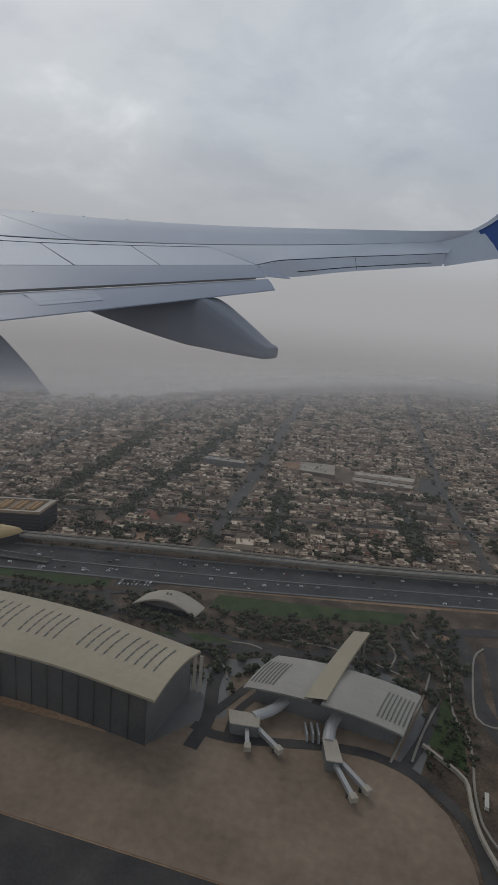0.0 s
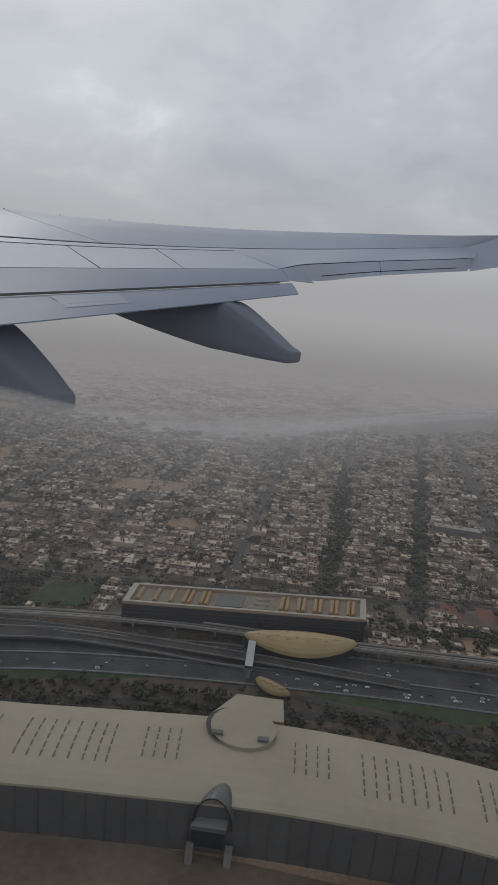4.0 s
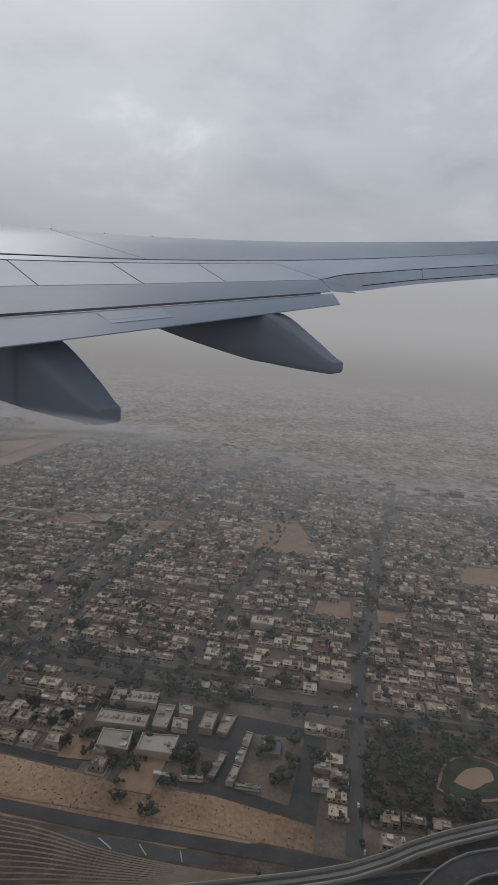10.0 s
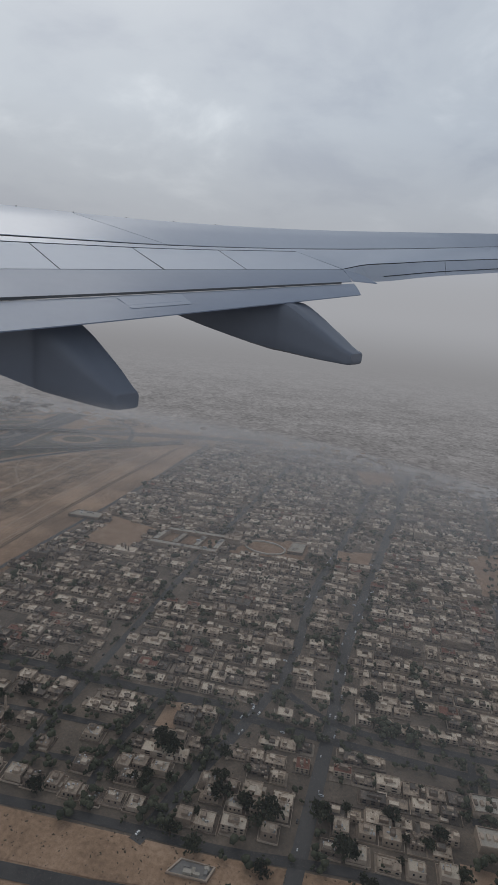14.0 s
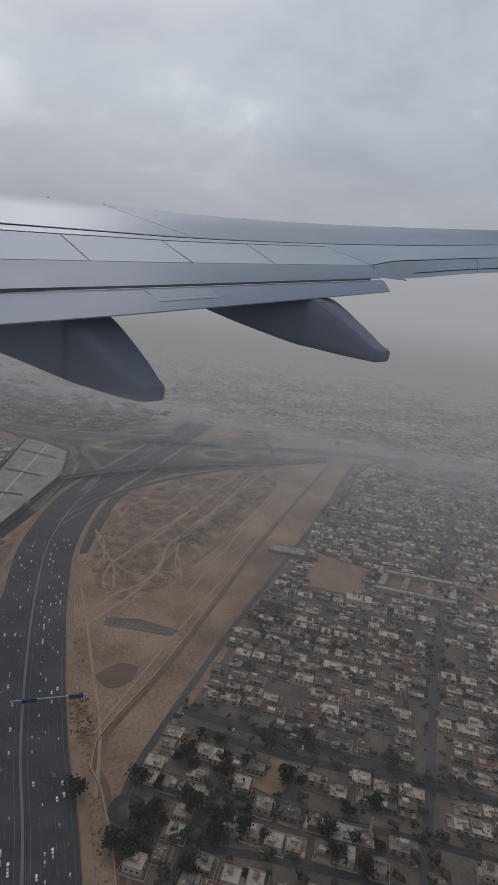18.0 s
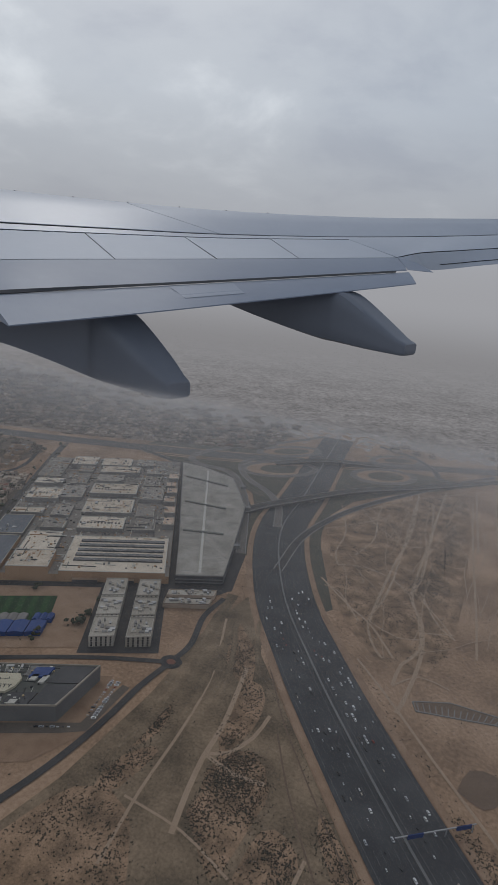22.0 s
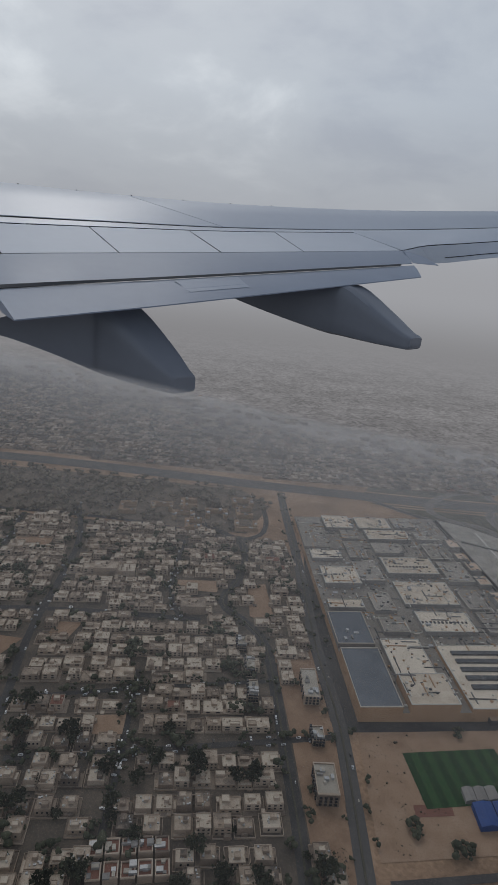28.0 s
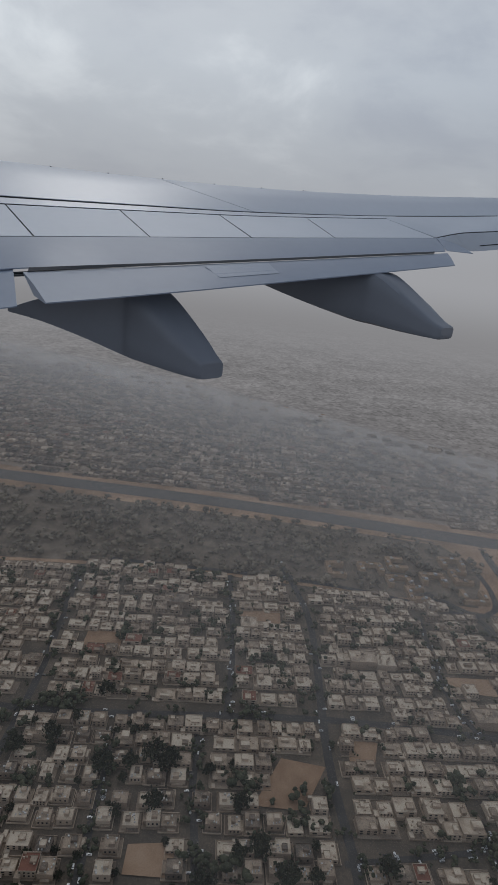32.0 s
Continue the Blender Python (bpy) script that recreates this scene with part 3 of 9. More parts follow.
KEEP_CLEAR += LOTS + [RED_ROWS, PARK, SCHOOL, OVAL, [(-2.1, 18.9), (2.0, 18.7), (2.1, 20.3), (-0.1, 20.3), (-0.9, 20.7), (-2.2, 20.6)], [(-0.5, 17.1), (2.5, 17.9), (2.5, 18.4), (-0.5, 17.6)], [(-5.4, 13.2), (-3.8, 13.4), (-3.9, 14.2), (-5.4, 14.0)], [(1.9, 18.9), (2.9, 18.6), (3.3, 20.7), (2.1, 20.9)], SAND_STRIP, UNITS, ROWS_YARD, CORNER, [(-46.9, 7.7), (-45.5, 6.5), (-44.5, 6.5), (-47.2, 10.5), (-48.1, 10.7)], [(-34.4, 15.7), (-33.2, 15.9), (-33.3, 16.5), (-34.3, 16.3)], [(-5.3, 18.6), (-3.6, 18.7), (-3.7, 19.3), (-5.3, 19.3)], [(-17.5, 15.9), (-16.8, 15.9), (-16.8, 16.5), (-17.5, 16.5)]]
for n, q in enumerate(LOTS):
    patch("bare_lot", q, 0.0165 + 0.0002 * n, LOT, "bare sandy building lot between houses", "lot")
patch("sand_strip", SAND_STRIP, 0.007, SAND, "strip of orange sand with bushes", "sand")
patch("park", PARK, 0.0075, SCRUB_SOIL, "dark wooded park ground", "park")
PARK_GRASS = material("park_grass", [(0.022, 0.03, 0.014), (0.035, 0.043, 0.02), (0.055, 0.058, 0.03)], 0.95, 3.0, 40.0, contrast=0.9)
patch("park_lawn", [(-16.4, 9.3), (-16.2, 10.2), (-15.3, 10.4), (-14.2, 10.2), (-14.9, 9.5)], 0.011, PARK_GRASS, "dark olive park lawn", "lawn")
patch("park_lawn", [(-14.0, 10.2), (-13.8, 11.3), (-12.8, 11.5), (-12.8, 10.5)], 0.011, GRASS, "dark green park lawn", "lawn")
patch("playground", [(-16.05, 9.68), (-15.85, 10.05), (-15.5, 10.22), (-15.4, 9.98), (-15.55, 9.85), (-15.75, 9.62)], 0.014, LOT, "pale sandy playground in the park", "playground", True)
s = Soup()
ribbon(s, smooth_line(v3([(-16.3, 9.45), (-16.15, 10.1), (-15.7, 10.42), (-15.2, 10.3), (-15.05, 9.85), (-15.5, 9.5), (-16.0, 9.35), (-16.3, 9.45)]), 0.15), -0.025, 0.025, 0.0125)
thing("park_path", s, [LOT], "pale path round the park playground", "path", kind="structure")

# ---- houses ----
TERRACOTTA = material("terracotta_roof", [(0.15, 0.07, 0.05), (0.22, 0.105, 0.075)], 0.9, 6.0, 60.0)
PAVED = material("yard_paving", [(0.085, 0.07, 0.056), (0.15, 0.12, 0.094), (0.21, 0.168, 0.13), (0.27, 0.22, 0.172)], 0.93, 5.0, 50.0, island=1.1, per_object=1.0, contrast=0.5)
rnd = random.Random(7)
NEAR_SITES = []


def free(x, y, margin, lines):
    for poly in KEEP_CLEAR:
        if inside(x, y, poly):
            return False
    return all(off_line(x, y, ln) > w / 2 + margin for ln, w in lines)


def plot(houses, x, y, w, v, ang, tall, r, detail):
    """One walled plot crowded with a house, low annexes and clutter."""
    c, s = math.cos(ang), math.sin(ang)

    def at(q, k):
        return x + c * q - s * k, y + s * q + c * k

    h = r.uniform(*tall) * (0.62 if r.random() < 0.3 else 1.0)
    houses.box(x, y, 0, w * 0.97, v * 0.97, 0.0135 + 0.002 * r.random(), ang, 3)
    hw, hd = w * r.uniform(0.66, 0.96), v * r.uniform(0.55, 0.9)
    q0, k0 = (w - hw) * r.uniform(-0.45, 0.45), (v - hd) * r.uniform(-0.45, 0.45)
    houses.house(*at(q0, k0), hw, hd, h, ang, rim=0.004, roof=2 if r.random() < 0.05 else 1)
    houses.house(*at(q0 + hw * r.uniform(-0.28, 0.28), k0 + hd * r.uniform(-0.28, 0.28)), hw * r.uniform(0.25, 0.5), hd * r.uniform(0.25, 0.5), h + r.uniform(0.015, 0.05), ang, deep=0.008, rim=0.004)
    for _ in range(r.choice((1, 2, 2, 3))):
        q, k = r.choice((-1, 1)) * w * r.uniform(0.25, 0.45), r.choice((-1, 1)) * v * r.uniform(0.2, 0.45)
        houses.house(*at(q, k), w * r.uniform(0.14, 0.36), v * r.uniform(0.14, 0.4), h * r.uniform(0.3, 0.7), ang, deep=0.006, rim=0.004)
    if detail:
        n = r.choice((2, 3, 4))
        for i in range(n):
            for lvl in (0.3, 0.68) if h > 0.095 else (0.45,):
                houses.box(*at(q0 + hw * ((i + 0.5) / n - 0.5), k0 - hd / 2), h * lvl, hw * 0.42 / n, 0.006, 0.022, ang, 4)
    for _ in range(detail):
        houses.box(*at(q0 + hw * r.uniform(-0.42, 0.42), k0 + hd * r.uniform(-0.42, 0.42)), h - 0.016, r.uniform(0.012, 0.04), r.uniform(0.01, 0.025), r.uniform(0.014, 0.03), ang)
    for k in (-1, 1):
        if r.random() < 0.6:
            houses.box(*at(0, k * v * 0.485), 0, w * 0.98, 0.006, 0.03, ang)
        if r.random() < 0.45:
            houses.box(*at(k * w * 0.485, 0), 0, 0.008, v * 0.95, 0.034, ang)


def quarter(name, poly, ang, u, v, street, lines, label, near, tall=(0.06, 0.13), fill=0.92, trees=0.62, roof=None):
    """Rows of crowded plots two deep between streets, on axes turned by ang."""
    houses, crowns = Soup(), []
    c, s = math.cos(ang), math.sin(ang)
    xs, ys = [p[0] for p in poly], [p[1] for p in poly]
    corners = [(c * x + s * y, -s * x + c * y) for x in (min(xs), max(xs)) for y in (min(ys), max(ys))]
    a0, a1 = min(p[0] for p in corners), max(p[0] for p in corners)
    b0, b1 = min(p[1] for p in corners), max(p[1] for p in corners)
    b, row = b0, 0
    while b < b1:
        a, col = a0 + rnd.uniform(0, 0.2), 0
        while a < a1:
            w = u * rnd.uniform(0.75, 1.3)
            x, y = c * (a + w / 2) - s * (b + v / 2), s * (a + w / 2) + c * (b + v / 2)
            a += w
            col += 1
            if col % 13 == 0:
                a += street
            if y < -1 or y > rim(x) or rnd.random() < 1.2 * edge(x, y) ** 1.1 or not inside(x, y, poly) or not free(x, y, 0.1, lines):
                continue
            if rnd.random() > fill:
                for _ in range(rnd.choice((0, 1, 3))):
                    crowns.append((x + rnd.gauss(0, 0.08), y + rnd.gauss(0, 0.08), rnd.uniform(0.06, 0.14)))
                continue
            if rnd.random() < 0.03 and y > 10.5 and not near(x, y):
                houses.house(x, y, w * 1.5, v * 1.15, rnd.uniform(0.12, 0.22), ang, rim=0.008)
                for _ in range(5):
                    houses.box(x + rnd.uniform(-0.4, 0.4) * w, y + rnd.uniform(-0.35, 0.35) * v, 0.1, 0.04, 0.03, 0.14, ang)
                continue
            if near(x, y):
                NEAR_SITES.append((x, y, w, v, tall, ang))
            else:
                plot(houses, x, y, w, v, ang, tall, rnd, 5 if y < 11 else 3 if y < 16 else 0)
            if rnd.random() < trees:
                q, r = rnd.choice((-1, 1)) * w * 0.48, rnd.uniform(-0.5, 0.5) * v
                crowns.append((x + c * q - s * r, y + s * q + c * r, rnd.choice((rnd.uniform(0.03, 0.06), rnd.uniform(0.05, 0.1), rnd.uniform(0.09, 0.16)))))
        b += v * rnd.uniform(0.93, 1.07)
        row += 1
        if row % 2 == 0:
            b += street
    if houses.v:
        thing(name, houses, [HOUSE_WALL, roof or HOUSE_ROOF, TERRACOTTA, PAVED, GLASS_DARK], label, "houses", kind="stuff")
    return crowns


R_LINES = [(HIGHWAY, 1.3), (METRO, 0.3), (CROSS, 0.2), (EDGE_ROAD, 0.16), (SOUTH_ROAD, 0.22)] + AVENUES + TOWN_STREETS
WEST_STREETS = [
    (smooth_line(v3(p)), w)
    for p, w in (
        ([(-66, 3.0), (-58.7, 6.2), (-53.5, 9.17), (-50.2, 10.7)], 0.16), ([(-51.0, 5.8), (-48.7, 7.35), (-46.5, 8.85)], 0.12), ([(-52.1, 6.7), (-49.5, 8.6), (-47.9, 9.7)], 0.1),
        ([(-56.6, 14.3), (-54.8, 12.1), (-53.0, 8.46), (-51.8, 6.5), (-50.3, 3.6)], 0.16), ([(-60.9, 10.9), (-59.6, 8.7), (-58.6, 7.0), (-56.8, 3.2)], 0.14), ([(-55.2, 7.6), (-54.7, 6.6), (-53.9, 5.4), (-53.0, 3.6)], 0.12),
        ([(-56.6, 6.9), (-55.8, 5.5), (-54.9, 3.8)], 0.12), ([(-57.4, 12.8), (-55.9, 10.2), (-55.0, 8.3)], 0.12), ([(-52.5, 13.9), (-51.4, 11.4), (-50.6, 10.5)], 0.12), ([(-50.4, 8.6), (-49.3, 6.4), (-48.2, 4.0)], 0.1),
    )
]
for ln, w in WEST_STREETS:
    road("villa_street", ln, w, STREET, "grey street between villas", 0.0095)
M_LINES = [(MALL_AVENUE, 0.26), (SIDE_AVENUE, 0.22)] + WEST_STREETS
TOWN_ROOF = material("town_roof", [(0.12, 0.104, 0.09), (0.235, 0.186, 0.144), (0.33, 0.263, 0.2), (0.41, 0.328, 0.25), (0.5, 0.41, 0.318), (0.6, 0.51, 0.405)], 0.92, 6.0, 60.0, island=1.25, per_object=1.1, contrast=0.8)
CROWNS = []
CROWNS += quarter("houses_east", RASHID, radians(9), 0.35, 0.3, 0.11, R_LINES, "low flat-roofed beige houses packed in rows", lambda x, y: y < 8.2 and -34 < x < -21, trees=0.46, roof=TOWN_ROOF)
CROWNS += quarter("villas_west", MIRDIF, radians(29.5), 0.33, 0.34, 0.12, M_LINES, "flat-roofed beige villas in walled plots", lambda x, y: -58 < x and 4.4 < y < 6.8, tall=(0.09, 0.16), fill=0.97, trees=0.6)
CROWNS += quarter("houses_far", BEYOND, radians(24), 0.42, 0.42, 0.16, [], "distant hazy flat-roofed houses", lambda x, y: False, trees=0.22)
CROWNS += quarter("houses_far_east", BEYOND_EAST, radians(12), 0.42, 0.42, 0.16, [], "distant hazy flat-roofed houses", lambda x, y: False, trees=0.22)

# ---- shared pieces ----
BEIGE_WALL = material("beige_facade", [(0.235, 0.165, 0.105), (0.31, 0.222, 0.148), (0.37, 0.28, 0.195)], 0.85, 3.0, 40.0)
GREY_ROOF = material("grey_flat_roof", [(0.165, 0.155, 0.143), (0.22, 0.207, 0.192), (0.275, 0.26, 0.242)], 0.9, 2.2, 26.0, per_object=0.5)
PALE_ROOF = material("pale_flat_roof", [(0.29, 0.257, 0.21), (0.375, 0.338, 0.282), (0.46, 0.42, 0.358)], 0.9, 2.2, 26.0, per_object=0.7)
GREY_CLAD = material("grey_cladding", [(0.10, 0.10, 0.10), (0.14, 0.14, 0.138), (0.18, 0.178, 0.172)], 0.6, 1.5, 30.0)
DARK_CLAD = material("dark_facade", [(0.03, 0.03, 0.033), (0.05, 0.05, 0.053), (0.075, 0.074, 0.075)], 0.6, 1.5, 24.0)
SLOT = material("skylight_slot", [(0.095, 0.098, 0.088), (0.135, 0.137, 0.122)], 0.5, 5.0, 40.0)
GOLD = material("gold_shell", [(0.30, 0.215, 0.10), (0.38, 0.28, 0.14), (0.44, 0.335, 0.18)], 0.45, 2.0, 30.0, metal=0.1)
METAL = material("pale_metal", [(0.3, 0.3, 0.3), (0.4, 0.4, 0.395)], 0.45, 3.0, 40.0, metal=0.3)
BLUE_GREY = material("slate_roof", [(0.065, 0.074, 0.088), (0.095, 0.107, 0.125), (0.13, 0.144, 0.165)], 0.6, 2.0, 30.0)
BLUE_SHEET = material("blue_sheet", [(0.012, 0.032, 0.13), (0.02, 0.06, 0.21)], 0.6, 4.0, 40.0, per_object=0.6)
SIGN_WHITE = material("sign_white", [(0.42, 0.40, 0.35), (0.5, 0.48, 0.43)], 0.7, 4.0, 40.0)
BRICK_RED = material("red_paving", [(0.13, 0.06, 0.045), (0.19, 0.09, 0.065)], 0.9, 4.0, 40.0, per_object=0.5)


def wpart(name, soup, mats, parent, label=""):
    """A part whose mesh is given in world axes."""
    ob = part(name, soup, mats, parent, label)
    ob.matrix_parent_inverse = Matrix() if parent.parent else parent.matrix_basis.inverted()
    return ob


def block(soup, poly, z0, z1, wall=0, top=1):
    """An upright prism over a polygon."""
    if sum(a[0] * b[1] - b[0] * a[1] for a, b in zip(poly, poly[1:] + poly[:1])) < 0:
        poly = poly[::-1]
    k, n = len(soup.v), len(poly)
    soup.v += [(x, y, z0) for x, y in poly] + [(x, y, z1) for x, y in poly]
    for i in range(n):
        j = (i + 1) % n
        soup.f.append((k + i, k + j, k + n + j, k + n + i))
        soup.m.append(wall)
    soup.f.append(tuple(range(k + n, k + 2 * n)))
    soup.m.append(top)


def grow(poly, d):
    """The polygon pulled in (d > 0) or out towards or from its centre."""
    cx, cy = sum(p[0] for p in poly) / len(poly), sum(p[1] for p in poly) / len(poly)
    out = []
    for x, y in poly:
        r = math.hypot(x - cx, y - cy)
        out.append((x + (cx - x) * d / r, y + (cy - y) * d / r))
    return out


def lerp2(a, b, t):
    return (a[0] + (b[0] - a[0]) * t, a[1] + (b[1] - a[1]) * t)


def quad_at(q, u, v):
    """A point of a four-cornered plot: u from corner 0 to 1, v from there to the side of 3 and 2."""
    return lerp2(lerp2(q[0], q[1], u), lerp2(q[3], q[2], u), v)


def sub_quad(q, u0, u1, v0, v1):
    return [quad_at(q, u0, v0), quad_at(q, u1, v0), quad_at(q, u1, v1), quad_at(q, u0, v1)]


# ---- the long terminal: a curved cream roof over dark walls ----
T_LINE = smooth_line(v3([(-1.98, 6.72), (-3.6, 7.0), (-5.2, 7.06), (-6.8, 6.95), (-8.4, 6.72), (-10.2, 6.3), (-11.6, 5.98), (-13.2, 5.75), (-14.75, 5.6)]), 0.3)
T_SIDE = sides(T_LINE)


def roof_at(s, t, dz=0.0):
    """Along the terminal by s, across it by t from the town side to the apron side."""
    k = s * (len(T_LINE) - 1)
    i = min(int(k), len(T_LINE) - 2)
    p, n = T_LINE[i].lerp(T_LINE[i + 1], k - i), T_SIDE[i].lerp(T_SIDE[i + 1], k - i)
    if n.y < 0:
        n = -n
    half = 0.64 + 0.22 * math.sin(math.pi * min(1, s * 1.05))
    if t > 0.5:
        half -= 0.17 * min(1.0, s / 0.3) * min(1.0, 3 * (1 - s)) * (2 * t - 1)
    q = p + n * half * (1 - 2 * t)
    z = 0.60 + 0.26 * math.sin(math.pi * (0.16 + 0.62 * t)) + dz
    return Vector((q.x, q.y, z))


TERMINAL_WALL = material("terminal_wall", [(0.062, 0.061, 0.061), (0.09, 0.088, 0.086), (0.122, 0.118, 0.114)], 0.6, 1.5, 24.0)
terminal = anchor("airport_terminal", -8.4, 6.7, 0, "long airport terminal with a curved cream roof", "terminal building")
s = Soup()
NS, NT = 48, 10
for dz in (0.0, -0.035):
    for i in range(NS + 1):
        for j in range(NT + 1):
            s.v.append(tuple(roof_at(i / NS, j / NT, dz)))
off = (NS + 1) * (NT + 1)
for i in range(NS):
    for j in range(NT):
        a = i * (NT + 1) + j
        s.f += [(a, a + NT + 1, a + NT + 2, a + 1), (off + a, off + a + 1, off + a + NT + 2, off + a + NT + 1)]
        s.m += [0, 0]
for i in range(NS):
    for j in (0, NT):
        a = i * (NT + 1) + j
        s.f.append((a, a + NT + 1, off + a + NT + 1, off + a))
        s.m.append(0)
for i in (0, NS):
    for j in range(NT):
        a = i * (NT + 1) + j
        s.f.append((a, a + 1, off + a + 1, off + a))
        s.m.append(0)
roof = wpart("roof", s, WHITE_ROOF, terminal, "curved cream metal roof")
for t, nm in ((0.97, "apron_wall"), (0.05, "town_wall")):
    s = Soup()
    for i in range(NS):
        a, b = roof_at(0.01 + 0.98 * i / NS, t, -0.03), roof_at(0.01 + 0.98 * (i + 1) / NS, t, -0.03)
        s.face([(a.x, a.y, 0), (b.x, b.y, 0), tuple(b), tuple(a)])
    wpart(nm, s, TERMINAL_WALL, terminal, "dark grey terminal wall")
    mull = Soup()
    for i in range(0, NS + 1):
        a = roof_at(0.01 + 0.98 * i / NS, t + (0.008 if t > 0.5 else -0.008), -0.04)
        mull.box(a.x, a.y, 0, 0.012, 0.012, a.z, 0.2)
    tagged(wpart("mullions", mull, TERMINAL_WALL, terminal), kind="stuff")
for e, nm in ((0.01, "east_gable"), (0.99, "west_gable")):
    s = Soup()
    for j in range(NT):
        a, b = roof_at(e, 0.05 + 0.92 * j / NT, -0.03), roof_at(e, 0.05 + 0.92 * (j + 1) / NT, -0.03)
        s.face([(a.x, a.y, 0), (b.x, b.y, 0), tuple(b), tuple(a)])
    wpart(nm, s, GREY_CLAD, terminal, "grey glazed end wall")
slot = None
GROUPS = [(0.02, 0.065, 5), (0.08, 0.115, 4), (0.145, 0.19, 5), (0.21, 0.255, 5), (0.285, 0.37, 8), (0.405, 0.44, 4)]
for s0, s1, cols in GROUPS + [(1 - q, 1 - p, n) for p, q, n in GROUPS]:
    for c in range(cols):
        for t0, t1 in ((0.24, 0.305), (0.335, 0.4), (0.43, 0.495), (0.525, 0.59), (0.62, 0.685)):
            if 0.4 < s0 < 0.6 and t0 > 0.6:
                continue
            u = s0 + (s1 - s0) * c / (cols - 1)
            a, b = roof_at(u, t0, 0.004), roof_at(u, t1, 0.004)
            if slot is None:
                m = Soup()
                m.box(0, 0, 0, 0.02, 0.098, 0.006)
                slot = m.mesh("skylight", [SLOT])
            d = b - a
            ob = new("skylight", slot)
            ob.parent, ob.matrix_parent_inverse = roof, Matrix()
            ob.matrix_basis = Matrix.Translation((a + b) / 2) @ d.to_track_quat("Y", "Z").to_matrix().to_4x4()
# fence of pale posts along the town eave
s = Soup()
for i in range(130):
    if 0.44 < i / 130 < 0.56:
        continue
    a = roof_at(i / 130, -0.03)
    s.box(a.x, a.y, 0, 0.05, 0.02, 0.62 + 0.02 * (i % 2), 0.2)
tagged(wpart("eave_screen", s, PALE_ROOF, terminal, "pale screen along the eave"), kind="stuff")
# raised hall in the middle, its drum and the arched lounge towards the apron
HALL_Q = sub_quad([(-8.98, 7.5), (-7.92, 7.72), (-8.02, 8.2), (-8.72, 8.08)], 0.0, 1.0, 0.0, 1.0)
s = Soup()
block(s, HALL_Q, 0, 0.74)
block(s, [(-8.75, 7.05), (-8.0, 7.2), (-8.1, 7.7), (-8.85, 7.5)], 0.7, 0.86)
wpart("entrance_hall", s, [BEIGE_WALL, WHITE_ROOF], terminal, "cream raised entrance hall")
s = Soup()
for i in range(24):
    a, b = 2 * math.pi * i / 24, 2 * math.pi * (i + 1) / 24
    s.face([(-8.42 + 0.46 * math.cos(a), 7.25 + 0.4 * math.sin(a), 0.6), (-8.42 + 0.46 * math.cos(b), 7.25 + 0.4 * math.sin(b), 0.6), (-8.42 + 0.46 * math.cos(b), 7.25 + 0.4 * math.sin(b), 0.895), (-8.42 + 0.46 * math.cos(a), 7.25 + 0.4 * math.sin(a), 0.895)])
s.face([(-8.42 + 0.46 * math.cos(2 * math.pi * i / 24), 7.25 + 0.4 * math.sin(2 * math.pi * i / 24), 0.895) for i in range(24)])
wpart("drum", s, WHITE_ROOF, terminal, "round cream drum on the roof")
for x, y in ((-8.72, 7.0), (-8.1, 7.08)):
    s = Soup()
    s.box(x, y, 0.88, 0.15, 0.07, 0.05, 0.15)
    wpart("roof_vent", s, SLOT, terminal)
# flat dark crescent beside the drum: the shade of a hollow put in as colour
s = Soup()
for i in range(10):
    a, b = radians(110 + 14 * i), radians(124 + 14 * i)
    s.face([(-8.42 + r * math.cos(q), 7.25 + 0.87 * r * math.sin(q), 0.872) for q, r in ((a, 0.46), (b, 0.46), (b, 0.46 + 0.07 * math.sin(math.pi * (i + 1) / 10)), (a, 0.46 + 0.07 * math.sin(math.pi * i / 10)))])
wpart("recess", s, DARK_CLAD, terminal, "flat dark crescent round the drum, painted as a shaded hollow")
# hood: a shell that rises out of the eave and opens towards the apron
HOOD = material("hood_metal", [(0.1, 0.1, 0.1), (0.145, 0.144, 0.142), (0.19, 0.188, 0.184)], 0.38, 2.0, 30.0, metal=0.4)


def hood_at(f, w, shrink=0.0):
    g = math.sqrt(max(0.0, 1 - f * f))
    q = math.pi * w
    return (-8.43 + (0.255 * g - shrink) * math.cos(q) + 0.05 * f, 5.94 + 0.02 * math.cos(q) + 0.5 * f, 0.46 + (0.46 * (0.35 + 0.65 * g) - shrink) * math.sin(q))


# the inner shell is a slightly smaller copy in a darker material
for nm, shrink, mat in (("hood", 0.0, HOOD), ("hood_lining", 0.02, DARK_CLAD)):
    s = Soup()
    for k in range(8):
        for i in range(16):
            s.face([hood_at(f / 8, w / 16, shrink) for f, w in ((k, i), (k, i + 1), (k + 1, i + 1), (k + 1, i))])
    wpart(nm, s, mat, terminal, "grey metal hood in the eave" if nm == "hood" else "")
s = Soup()
block(s, [(-8.68, 5.86), (-8.25, 5.93), (-8.26, 6.2), (-8.6, 6.14)], 0.46, 0.52)
wpart("lounge_roof", s, [HOOD, METAL], terminal, "silver lounge roof under the hood")
s = Soup()
block(s, [(-8.66, 5.89), (-8.27, 5.955), (-8.28, 6.2), (-8.6, 6.14)], 0.2, 0.46)
wpart("lounge", s, [GLASS_DARK, DARK_CLAD], terminal, "dark glazed lounge front")
for x, y in ((-8.66, 5.85), (-8.2, 5.95)):
    s = Soup()
    s.box(x, y, 0, 0.09, 0.1, 0.24, 0.15)
    wpart("lounge_foot", s, CONCRETE, terminal)

